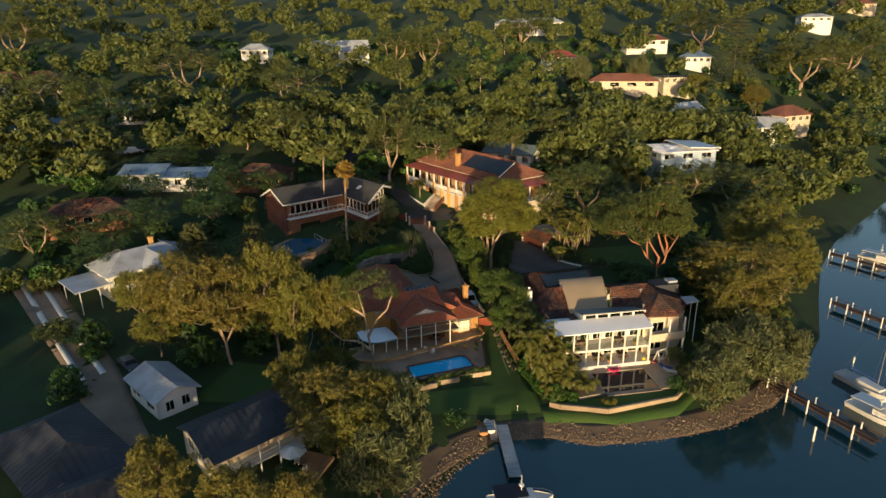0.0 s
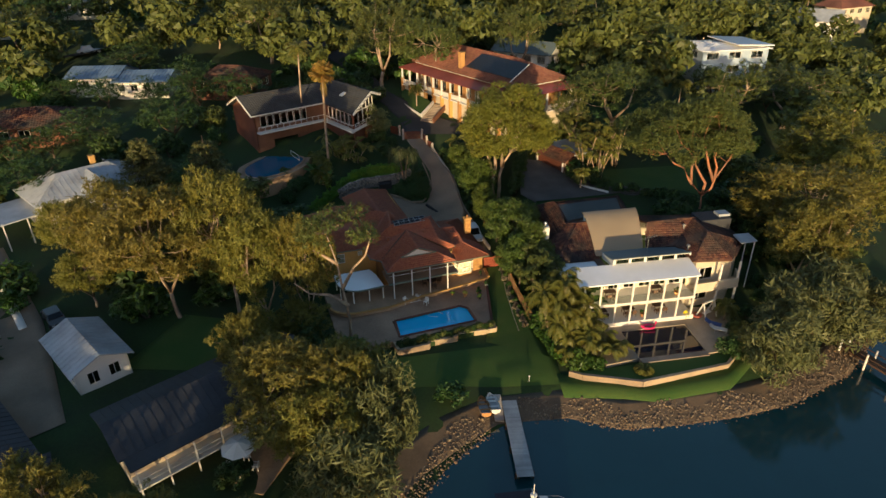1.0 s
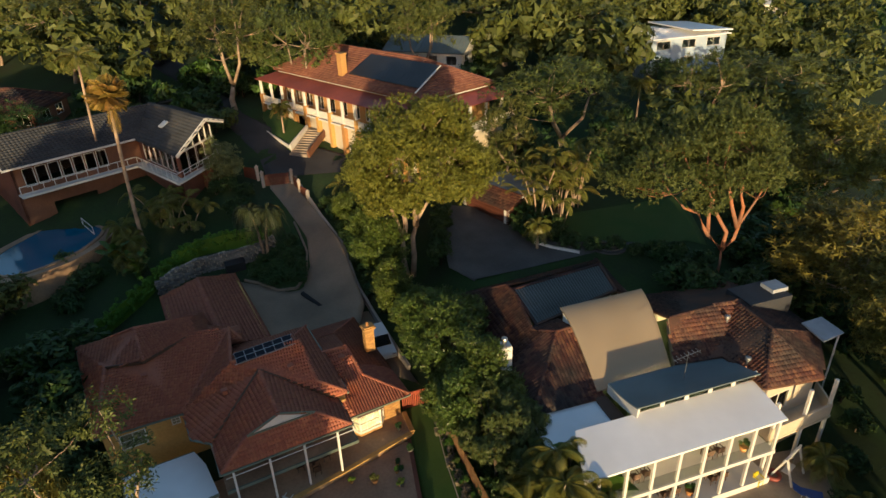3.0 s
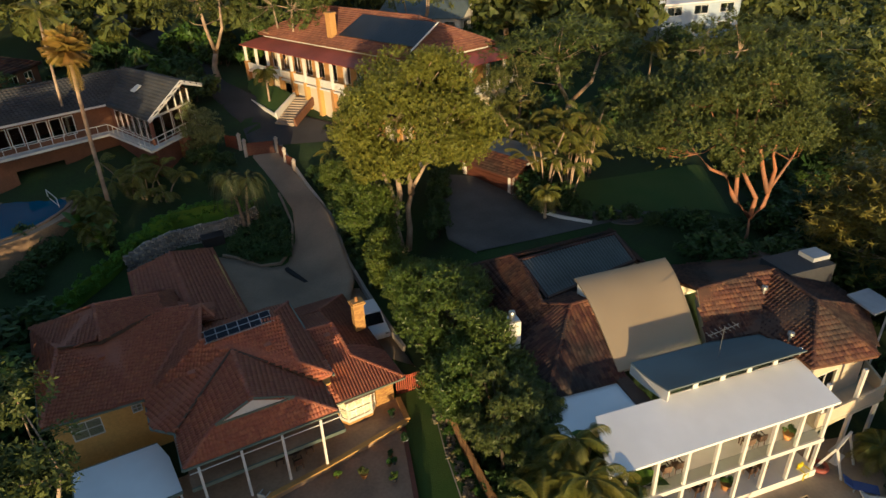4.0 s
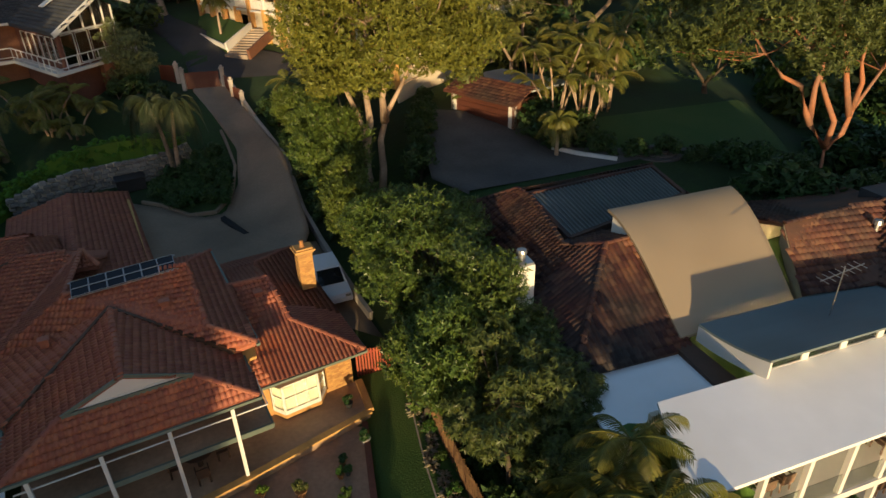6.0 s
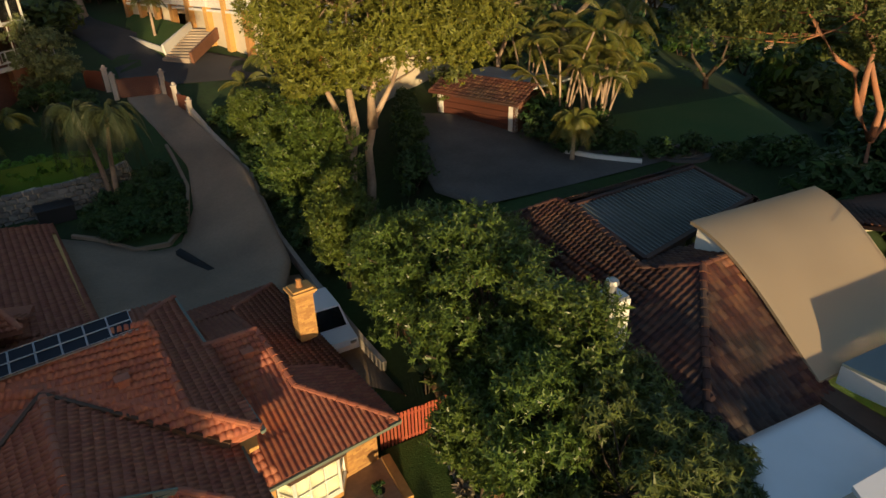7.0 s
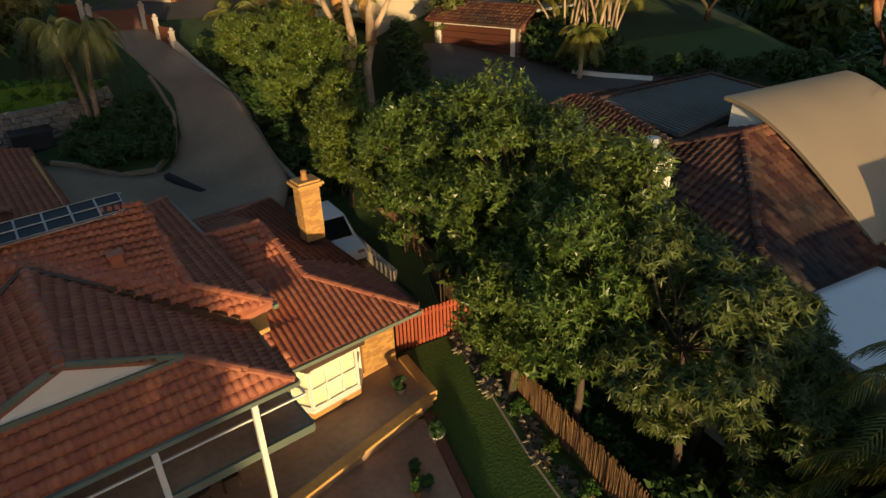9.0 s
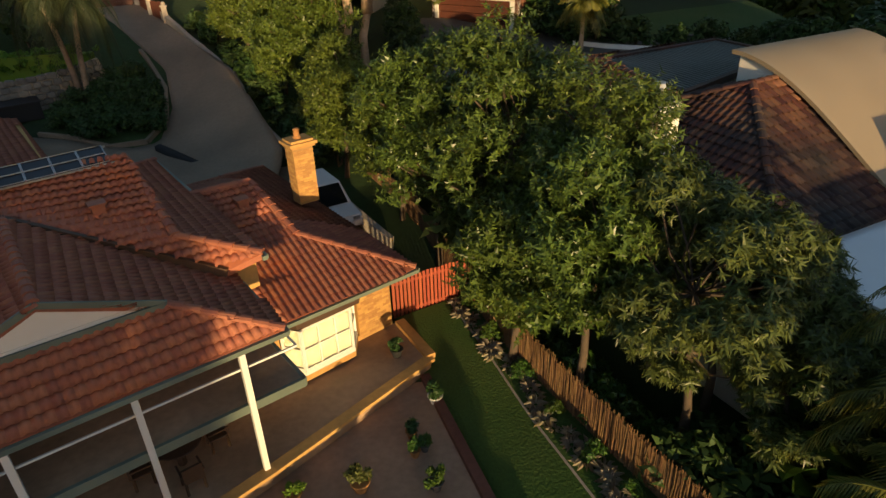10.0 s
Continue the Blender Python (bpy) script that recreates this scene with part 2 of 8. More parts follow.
# ---- builders ----
class Geo:
    """Collects the vertices and faces of one mesh."""

    def __init__(self):
        self.v, self.f = [], []

    def poly(self, pts):
        k = len(self.v)
        self.v += [tuple(p) for p in pts]
        self.f.append(tuple(range(k, k + len(pts))))
        return self

    def prism(self, pts, z0, z1):
        """A flat outline (counter-clockwise) raised from z0 to z1."""
        k, n = len(self.v), len(pts)
        self.v += [(p[0], p[1], z0) for p in pts] + [(p[0], p[1], z1) for p in pts]
        self.f += [tuple(range(k + n, k + 2 * n)), tuple(range(k + n - 1, k - 1, -1))]
        self.f += [(k + i, k + (i + 1) % n, k + n + (i + 1) % n, k + n + i) for i in range(n)]
        return self

    def box(self, x0, y0, z0, x1, y1, z1):
        return self.prism([(x0, y0), (x1, y0), (x1, y1), (x0, y1)], z0, z1)

    def slab(self, pts, down):
        """A sloping outline with thickness straight down."""
        k, n = len(self.v), len(pts)
        self.v += [tuple(p) for p in pts] + [(p[0], p[1], p[2] - down) for p in pts]
        self.f += [tuple(range(k, k + n)), tuple(range(k + 2 * n - 1, k + n - 1, -1))]
        self.f += [(k + n + i, k + n + (i + 1) % n, k + (i + 1) % n, k + i) for i in range(n)]
        return self

    def tube(self, pts, radii, sides=8, cap=True):
        """A round limb along points."""
        pts = [Vector(p) for p in pts]
        k = len(self.v)
        for i, p in enumerate(pts):
            d = (pts[min(i + 1, len(pts) - 1)] - pts[max(i - 1, 0)]).normalized()
            a = d.orthogonal().normalized()
            b = d.cross(a)
            for s in range(sides):
                q = p + (a * math.cos(2 * math.pi * s / sides) + b * math.sin(2 * math.pi * s / sides)) * radii[i]
                self.v.append(tuple(q))
        for i in range(len(pts) - 1):
            for s in range(sides):
                t = (s + 1) % sides
                self.f.append((k + i * sides + s, k + i * sides + t, k + (i + 1) * sides + t, k + (i + 1) * sides + s))
        if cap:
            self.f.append(tuple(k + s for s in reversed(range(sides))))
            self.f.append(tuple(k + (len(pts) - 1) * sides + s for s in range(sides)))
        return self

    def bar(self, a, b, w, h=None):
        """A square bar between two points."""
        a, b, h = Vector(a), Vector(b), h or w
        d = (b - a).normalized()
        side = d.cross(Vector((0, 0, 1)))
        side = side.normalized() if side.length > 1e-3 else Vector((1, 0, 0))
        up = side.cross(d)
        k = len(self.v)
        for p in (a, b):
            for s, t in ((-1, -1), (1, -1), (1, 1), (-1, 1)):
                self.v.append(tuple(p + side * s * w / 2 + up * t * h / 2))
        self.f += [(k, k + 3, k + 2, k + 1), (k + 4, k + 5, k + 6, k + 7)]
        self.f += [(k + i, k + (i + 1) % 4, k + 4 + (i + 1) % 4, k + 4 + i) for i in range(4)]
        return self

    def lathe(self, profile, sides=16, at=(0, 0, 0)):
        k = len(self.v)
        for r, z in profile:
            for s in range(sides):
                a = 2 * math.pi * s / sides
                self.v.append((at[0] + r * math.cos(a), at[1] + r * math.sin(a), at[2] + z))
        for i in range(len(profile) - 1):
            for s in range(sides):
                t = (s + 1) % sides
                self.f.append((k + i * sides + s, k + i * sides + t, k + (i + 1) * sides + t, k + (i + 1) * sides + s))
        return self

    def weld(self):
        """Joins vertices at the same place."""
        at_place, ids = {}, []
        for p in self.v:
            ids.append(at_place.setdefault(tuple(round(c, 3) for c in p), len(at_place)))
        self.v, self.f = list(at_place), [tuple(ids[i] for i in f) for f in self.f]
        return self

    def mesh(self, name):
        me = bpy.data.meshes.new(name)
        me.from_pydata(self.v, [], self.f)
        me.update()
        return me


def part(name, geo, mat, parent=None, label="", smooth=False):
    """One mesh object under a thing or a part."""
    me = geo.mesh(name) if isinstance(geo, Geo) else geo
    if not me.materials:
        me.materials.append(mat)
    if smooth:
        me.shade_smooth()
    ob = new(name, me)
    ob.parent = parent
    if label:
        ob["label"] = label
    return ob


def thing(name, m, label, category, group="", kind=""):
    ob = new(name)
    ob.empty_display_size = 0.3
    ob.matrix_world = m
    return tagged(ob, label, category, group, kind)


def flat_thing(name, geo, mat, label, category, kind="", smooth=False, group=""):
    return tagged(part(name, geo, mat, None, smooth=smooth), label, category, group, kind)


def wall_pieces(geo, a, b, z0, z1, thick, openings=()):
    """A straight wall from a to b (its outer face on the right-hand side) with openings (from, to, low, high) cut through."""
    a, b = Vector((a[0], a[1], 0)), Vector((b[0], b[1], 0))
    d = (b - a).normalized()
    n = Vector((-d.y, d.x, 0)) * thick
    xs = sorted({0.0, (b - a).length, *[o[0] for o in openings], *[o[1] for o in openings]})
    zs = sorted({z0, z1, *[o[2] for o in openings], *[o[3] for o in openings]})
    solid = {(i, j) for i in range(len(xs) - 1) for j in range(len(zs) - 1)
             if not any(o[0] < (xs[i] + xs[i + 1]) / 2 < o[1] and o[2] < (zs[j] + zs[j + 1]) / 2 < o[3] for o in openings)}
    ids = {}

    def vert(i, j, k):
        if (i, j, k) not in ids:
            ids[i, j, k] = len(geo.v)
            p = a + d * xs[i] + n * k
            geo.v.append((p.x, p.y, zs[j]))
        return ids[i, j, k]

    for i, j in solid:
        q = lambda *c: geo.f.append(tuple(vert(i + e, j + h, k) for e, h, k in c))
        q((0, 0, 0), (1, 0, 0), (1, 1, 0), (0, 1, 0))
        q((1, 0, 1), (0, 0, 1), (0, 1, 1), (1, 1, 1))
        if (i - 1, j) not in solid:
            q((0, 0, 1), (0, 0, 0), (0, 1, 0), (0, 1, 1))
        if (i + 1, j) not in solid:
            q((1, 0, 0), (1, 0, 1), (1, 1, 1), (1, 1, 0))
        if (i, j - 1) not in solid:
            q((0, 0, 1), (1, 0, 1), (1, 0, 0), (0, 0, 0))
        if (i, j + 1) not in solid:
            q((0, 1, 0), (1, 1, 0), (1, 1, 1), (0, 1, 1))
    return geo


def walls(parent, runs, mat, label=""):
    """Each straight wall a part of its own: (a, b, z0, z1, thickness, openings)."""
    for a, b, z0, z1, t, ops in runs:
        part("wall", wall_pieces(Geo(), a, b, z0, z1, t, ops), mat, parent, label)


def window(parent, a, b, s0, s1, z0, z1, cols=2, rows=1, mat=None, depth=0.06, blind=False):
    """A framed window or glass door in a wall from a to b: frame, mullions and panes."""
    a, b = Vector((a[0], a[1], 0)), Vector((b[0], b[1], 0))
    d = (b - a).normalized()
    n = Vector((-d.y, d.x, 0))
    g = Geo()
    o = n * 0.04
    P = lambda s, z: a + d * s + o + Vector((0, 0, z))
    w = 0.07
    ring = lambda e, y: [tuple(P(s, z) + n * y) for s, z in ((s0 + e, z0 + e), (s1 - e, z0 + e), (s1 - e, z1 - e), (s0 + e, z1 - e))]
    g.v += ring(0, -depth / 2) + ring(w, -depth / 2) + ring(w, depth / 2) + ring(0, depth / 2)
    for i in range(4):
        j = (i + 1) % 4
        g.f += [(i + 4 * k, j + 4 * k, j + (4 * k + 4) % 16, i + (4 * k + 4) % 16) for k in range(4)]
    win = part("window", g, mat or M_WHITE, parent)
    for i in range(1, cols):
        s = s0 + (s1 - s0) * i / cols
        part("mullion", Geo().bar(P(s, z0 + w), P(s, z1 - w), 0.05, 0.05), mat or M_WHITE, win)
    for i in range(1, rows):
        z = z0 + (z1 - z0) * i / rows
        part("glazing_bar", Geo().bar(P(s0 + w, z), P(s1 - w, z), 0.045, 0.045), mat or M_WHITE, win)
    pane = part("pane", Geo().prism([tuple((P(s0 + .03, 0) + n * .02).xy), tuple((P(s1 - .03, 0) + n * .02).xy), tuple((P(s1 - .03, 0) + n * .028).xy), tuple((P(s0 + .03, 0) + n * .028).xy)], z0 + .03, z1 - .03), M_GLASS, win)
    pane.visible_shadow = False
    if blind:
        e, f = P(s0 + .02, 0) + n * .06, P(s1 - .02, 0) + n * .06
        part("blind", Geo().prism([tuple(e.xy), tuple(f.xy), tuple((f + n * .01).xy), tuple((e + n * .01).xy)], z0 + .02, z1 - .02), M_BLIND, win, "drawn cream blind")
    return win


TILE_MESH = {}


def tile_mesh(w, g, name):
    """One roll-profile roof tile, its lower edge lying proud on the course below."""
    if (w, g, name) in TILE_MESH:
        return TILE_MESH[w, g, name]
    prof = [(-0.5, 0.0), (-0.28, 0.0), (-0.12, 0.042), (0.1, 0.056), (0.3, 0.04), (0.5, 0.0)]
    v = [(x * w, 0, z + 0.056) for x, z in prof] + [(x * w, g * 1.04, z + 0.002) for x, z in prof] + [(x * w, 0.075, z - 0.012) for x, z in prof]
    f = [(i, i + 1, 7 + i, 6 + i) for i in range(5)] + [(12 + i, 13 + i, i + 1, i) for i in range(5)]
    me = bpy.data.meshes.new("roof_tile")
    me.from_pydata(v, [], f)
    TILE_MESH[w, g, name] = me
    return me


def facet_spots(pts, w, g):
    """Tile places (matrices) over a sloping facet given counter-clockwise from above."""
    P = [Vector(p) for p in pts]
    c = sum(P, Vector()) / len(P)
    nrm = Vector()
    for i in range(len(P)):
        nrm += (P[i] - c).cross(P[(i + 1) % len(P)] - c)
    nrm.normalize()
    if nrm.z < 0:
        nrm = -nrm
    up = (Vector((0, 0, 1)) - nrm * nrm.z).normalized()
    along = up.cross(nrm)
    flat = [((p - c).dot(along), (p - c).dot(up)) for p in P]
    a0, a1 = min(p[0] for p in flat), max(p[0] for p in flat)
    b0, b1 = min(p[1] for p in flat), max(p[1] for p in flat)
    rot = Matrix((along, up, nrm)).transposed().to_4x4()
    out = []
    rows = int((b1 - b0) / g) + 1
    for r in range(rows):
        y = b0 + r * g
        ym = y + g * 0.5
        xs = []
        for (px, py), (qx, qy) in zip(flat, flat[1:] + flat[:1]):
            if (py > ym) != (qy > ym):
                xs.append(px + (qx - px) * (ym - py) / (qy - py))
        xs.sort()
        for lo, hi in zip(xs[::2], xs[1::2]):
            first = math.floor((lo - a0) / w)
            for k in range(first, int((hi - a0) / w) + 2):
                x = a0 + (k + 0.5) * w
                if lo - w * 0.3 < x < hi + w * 0.3:
                    out.append(Matrix.Translation(c + along * x + up * y) @ rot)
    return out


def joined(me, spots, mat, name, parent):
    """Many copies of a small mesh in one part."""
    base = np.empty(len(me.vertices) * 3)
    me.vertices.foreach_get("co", base)
    base = np.c_[base.reshape(-1, 3), np.ones(len(me.vertices))]
    faces = np.array([list(p.vertices) for p in me.polygons])
    mats = np.array([np.array(m) for m in spots])
    v = np.einsum("nij,kj->nki", mats, base)[:, :, :3].reshape(-1, 3)
    f = (faces[None] + (np.arange(len(spots)) * len(base))[:, None, None]).reshape(-1, faces.shape[1])
    return part(name, quick_mesh(name, v, f), mat, parent)


def quick_mesh(name, v, f):
    """A mesh from arrays of vertices and equal-sized faces."""
    me = bpy.data.meshes.new(name)
    v, f = np.asarray(v, np.float32), np.asarray(f, np.int32)
    me.vertices.add(len(v))
    me.vertices.foreach_set("co", v.ravel())
    me.loops.add(f.size)
    me.loops.foreach_set("vertex_index", f.ravel())
    me.polygons.add(len(f))
    me.polygons.foreach_set("loop_start", np.arange(len(f), dtype=np.int32) * f.shape[1])
    me.update(calc_edges=True)
    return me


PENDING_TILES = []


def roof(parent, facets, lines, mat, w=0.3, g=0.34, thick=0.16, near=None, cap_mat=None, label=""):
    """A tiled roof: a deck of sloping facets, tiles on each, and capping tiles along ridges and hips. near: a point of the plan round which tiles are single parts."""
    deck = Geo()
    for f in facets:
        deck.slab(f, thick)
    rf = part("roof", deck.weld(), mat, parent, label)
    spots = []
    for f in facets:
        spots += facet_spots(f, w, g)
    up = Matrix.Translation((0, 0, 0.012))
    spots = [up @ s for s in spots]
    me = tile_mesh(w, g, mat.name)
    if near:
        spots.sort(key=lambda s: (s.translation.xy - Vector(near)).length)
        PENDING_TILES.append((me, spots[:300], mat, rf))
        spots = spots[300:]
    if spots:
        ob = joined(me, spots, mat, "roof_tiles", rf)
        ob["kind"] = "stuff"
    caps = Geo()
    for a, b in lines:
        a, b = Vector(a), Vector(b)
        n = max(1, int((b - a).length / 0.36))
        d = (b - a) / n
        side = d.cross(Vector((0, 0, 1))).normalized()
        upv = side.cross(d).normalized()
        for i in range(n):
            p, q = a + d * i, a + d * (i + 1.06)
            k = len(caps.v)
            for e, r, lift in ((p, 0.14, 0.05), (q, 0.12, 0.025)):
                for t in range(6):
                    an = math.pi * (t / 5)
                    caps.v.append(tuple(e + side * math.cos(an) * r + upv * (math.sin(an) * r * 0.75 + lift)))
            caps.f += [(k + t, k + t + 1, k + 7 + t, k + 6 + t) for t in range(5)]
            caps.f.append(tuple(range(k + 5, k - 1, -1)))
    if lines:
        tagged(part("ridge_capping", caps, cap_mat or mat, rf), kind="stuff")
    return rf


def gutter(parent, pts, mat=None):
    g = Geo()
    for a, b in zip(pts, pts[1:]):
        g.bar(a, b, 0.1, 0.12)
    return part("gutter", g, mat or M_GUTTER, parent)


# ---- ground, shore and water ----
SHORE = [(-60,-400),(-20,-60),(-14,0),(-9,20),(-5,36),(-2,47),(1,52),(4,55.3),(7,57.8),(13,58.4),(18,56.8),(24,57.5),(30,58.6),(36,60.5),(44,65),(52,73),(61,84),(70,100),(79,115),(92,132),(130,170),(400,330)]
PY = [-400,30,60,70,79,88,96,100,108,116,125,140,160,200,300,400,500,620,900,3000]
PZ = [3,3,1.5,1.7,2.2,3.0,4.4,5.1,7.9,10.3,12,14,17.5,24,41,57,73,86,92,95]
def shore_d(x,y):
    x=np.asarray(x,float);y=np.asarray(y,float)
    best=np.full(x.shape,1e9);sign=np.ones(x.shape)
    for (ax,ay),(bx,by) in zip(SHORE,SHORE[1:]):
        dx,dy=bx-ax,by-ay;t=np.clip(((x-ax)*dx+(y-ay)*dy)/(dx*dx+dy*dy),0,1)
        ox,oy=x-ax-t*dx,y-ay-t*dy;d=np.hypot(ox,oy)
        s=np.where(dx*(y-ay)-dy*(x-ax)>=0,1,-1)
        sign=np.where(d<best-1e-9,s,sign);best=np.minimum(best,d)
    return best*sign
def ground(x,y):
    d=shore_d(x,y);z=np.interp(y,PY,PZ)
    z=z+np.clip((-np.asarray(x,float)-12)/20,0,1)*1.6*np.clip((110-np.asarray(y,float))/20,0,1)
    zr=np.interp(y,[-400,60,70,79,84,90,100,110,116,125,140,160,200,300,400,500,620,900,3000],[1.5,1.5,1.7,2.1,4.5,7.4,8.4,9.3,10.3,12,14,17.5,24,41,57,73,86,92,95])
    k=np.clip((np.asarray(x,float)-9)/4,0,1);z=z*(1-k)+zr*k
    b=np.interp(d,[-30,-8,0,3,5,9,16,30,60,400],[-4,-1.6,0,.75,1.25,1.7,3,9,18,150])
    return np.minimum(z,b)


def gz(x, y):
    return float(ground(np.array([float(x)]), np.array([float(y)]))[0])


def wobble(x, y):
    """Small unevenness of the ground."""
    return 0.12 * np.sin(x * 0.7 + 1.3 * np.sin(y * 0.31)) * np.sin(y * 0.53 + np.sin(x * 0.23)) + 0.05 * np.sin(x * 2.1 + y * 1.7)


gx = np.r_[np.linspace(-1500, -220, 14), np.linspace(-210, -105, 22), np.arange(-100, 100.1, 1.25), np.linspace(105, 220, 24), np.linspace(260, 1500, 14)]
gy = np.r_[np.linspace(-700, -60, 10), np.linspace(-40, 38, 20), np.arange(40, 150.1, 1.25), np.linspace(153, 260, 36), np.linspace(270, 900, 32), np.linspace(1000, 2500, 6)]
XX, YY = np.meshgrid(gx, gy)
ZZ = ground(XX, YY)
ZZ = ZZ + np.where((YY > 110) | (np.abs(XX) > 45), 1, 0.35) * wobble(XX, YY) * np.clip(ZZ, 0, 1)
idx = np.arange(XX.size).reshape(XX.shape)
gf = np.stack([idx[:-1, :-1], idx[:-1, 1:], idx[1:, 1:], idx[1:, :-1]], -1).reshape(-1, 4)
flat_thing("ground", quick_mesh("ground", np.stack([XX, YY, ZZ], -1).reshape(-1, 3), gf), M_EARTH, "sloping ground of earth and rough grass under the trees", "ground", "structure", smooth=True)
flat_thing("water", Geo().poly([(-2000, -2500, 0), (2000, -2500, 0), (2000, 600, 0), (-2000, 600, 0)]), M_BAY, "dark calm bay water along a stony shore", "water", "structure")


def draped(name, left, right, mat, label, category, lift=0.05, step=0.7, depth=0.25, level=0.25):
    """A strip that follows the ground between two edge lines, with sides that go down."""
    def resample(line, n):
        p = np.array(line, float)
        s = np.r_[0, np.cumsum(np.hypot(*np.diff(p, axis=0).T))]
        t = np.linspace(0, s[-1], n)
        return np.c_[np.interp(t, s, p[:, 0]), np.interp(t, s, p[:, 1])]
    n = max(3, int(max(sum(math.dist(a, b) for a, b in zip(e, e[1:])) for e in (left, right)) / step) + 1)
    a, b = resample(left, n), resample(right, n)
    m = max(3, int(np.hypot(*(a - b).T).max() / 1.0) + 1)
    k = np.linspace(0, 1, m)[None, :, None]
    p = a[:, None] * (1 - k) + b[:, None] * k
    z = ground(p[..., 0], p[..., 1]) + lift
    zr = np.max(z[:, :], axis=1, keepdims=True)
    z = np.maximum(z, zr - level) + 0.03
    v = np.concatenate([p, z[..., None]], -1)
    edge = lambda w: np.concatenate([w[..., :2], w[..., 2:] - depth], -1)
    v = np.concatenate([edge(v[:, :1]), v, edge(v[:, -1:])], 1)
    ids = np.arange(v.shape[0] * v.shape[1]).reshape(v.shape[:2])
    f = np.stack([ids[:-1, :-1], ids[:-1, 1:], ids[1:, 1:], ids[1:, :-1]], -1).reshape(-1, 4)
    return flat_thing(name, quick_mesh(name, v.reshape(-1, 3), f), mat, label, category, "structure")


draped("driveway", [(-6.6, 118), (-6.5, 115.9), (-3.9, 110.8), (-2.2, 107), (-1.9, 103), (-2.6, 100.2), (-4.1, 100), (-7, 101.3), (-9.9, 102.2)],
       [(-3.4, 118), (-3.5, 116), (-0.7, 109.8), (1.4, 105), (2.7, 99), (3.3, 96), (2.4, 92.0), (-1.5, 90.6), (-5.4, 90.2)], M_CONC, "worn brown concrete driveway curving down from the gate", "driveway")
draped("side_path", [(2.0, 96), (4.2, 88.5)], [(3.6, 96), (7.2, 86.5)], M_CONC, "narrow concrete drive beside the brick house", "driveway", 0.07)
draped("road", [(-40, 175), (-22, 150), (-15.5, 138), (-8.5, 124), (-7, 118.2), (-7, 118)], [(-36, 177), (-18, 152), (-12, 138), (-3, 126), (3.5, 121.5), (6, 118)], M_ASPHALT, "narrow dark asphalt lane in shade", "road")
draped("courtyard", [(12.2, 109), (11.6, 97), (13.5, 94)], [(21, 106), (22.5, 99), (31, 97.5)], M_PAVERS_GREY, "grey paved courtyard in front of a garage", "courtyard")
draped("lawn", [(-9, 60.5), (-9.5, 64.8)], [(13, 62.2), (12.2, 69)], M_LAWN, "mown green lawn above the shore", "lawn", 0.03, level=9)
draped("lawn", [(5.2, 68.5), (6.0, 76.5), (5.65, 83.9)], [(12, 66), (10, 75), (8.4, 84.4)], M_LAWN, "narrow strip of mown lawn beside the pool terrace", "lawn", 0.04, level=9)
draped("lawn", [(12.8, 60.6), (22, 59.8), (30, 61.6), (33.5, 65)], [(12.4, 63.5), (21, 62), (30.5, 64.2), (33.2, 66.6)], M_LAWN, "strip of lawn below the low wall", "lawn", 0.04, level=9)
draped("lawn", [(24, 97), (23.5, 104)], [(38, 97), (40, 106)], M_LAWN, "shaded garden lawn behind the white house", "lawn", 0.04, level=9)
draped("lawn", [(-33, 62), (-30, 72)], [(-17, 63), (-16, 71)], M_LAWN, "shaded back lawn beside a white shed", "lawn", 0.04, level=9)

# stones along the shore
def stones(name, spots, mat, label):
    base = bmesh.new()
    bmesh.ops.create_icosphere(base, subdivisions=1, radius=1)
    me = bpy.data.meshes.new("stone")
    base.to_mesh(me)
    base.free()
    rng = np.random.RandomState(4)
    mats = []
    zs = ground(np.array([s[0] for s in spots]), np.array([s[1] for s in spots]))
    for (x, y, r), z in zip(spots, zs):
        q = Euler(rng.uniform(0, 6, 3)).to_matrix().to_4x4()
        mats.append(Matrix.Translation((x, y, float(z) + r * 0.15)) @ q @ Matrix.Diagonal((r * rng.uniform(.8, 1.5), r, r * rng.uniform(.5, .9), 1)))
    ob = joined(me, mats, mat, name, None)
    return tagged(ob, label, "stones", "", "stuff")


rng = np.random.RandomState(7)
sp = []
cx, cy = rng.uniform(-6, 50, 75000), rng.uniform(44, 74, 75000)
for x, y, d in zip(cx, cy, shore_d(cx, cy)):
    if len(sp) < 5500 and -0.8 < d < 2.2 + 0.6 * math.sin(x * 0.9) and not (5.5 < x < 9 and y < 59):
        sp.append((x, y, abs(rng.normal(0.0, 0.05)) + 0.035))
draped("shore_bank", [(-4, 46.5), (-1.4, 50.5), (2.6, 54.6), (6, 57.4), (13, 58.2), (18, 56.6), (24, 57.2), (30, 58.4), (36, 60.2), (44, 64.8), (50, 70.8)],
       [(-6.5, 48.5), (-4.0, 53), (0.4, 57.4), (5, 60.4), (13, 61.6), (18, 60), (24, 60.8), (30, 62), (36, 64), (42, 68), (47, 73)], M_SAND, "bare brown stony bank along the shore", "shore", 0.0, level=9)
stones("shore_stones", sp, M_ROCK, "loose brown stones and rubble along the waterline")

# ---- brick house with the tiled roof, by the long blue pool ----
def at(x, y, turn, z=0.0):
    return pose(x, y, z, 0, 0, turn)


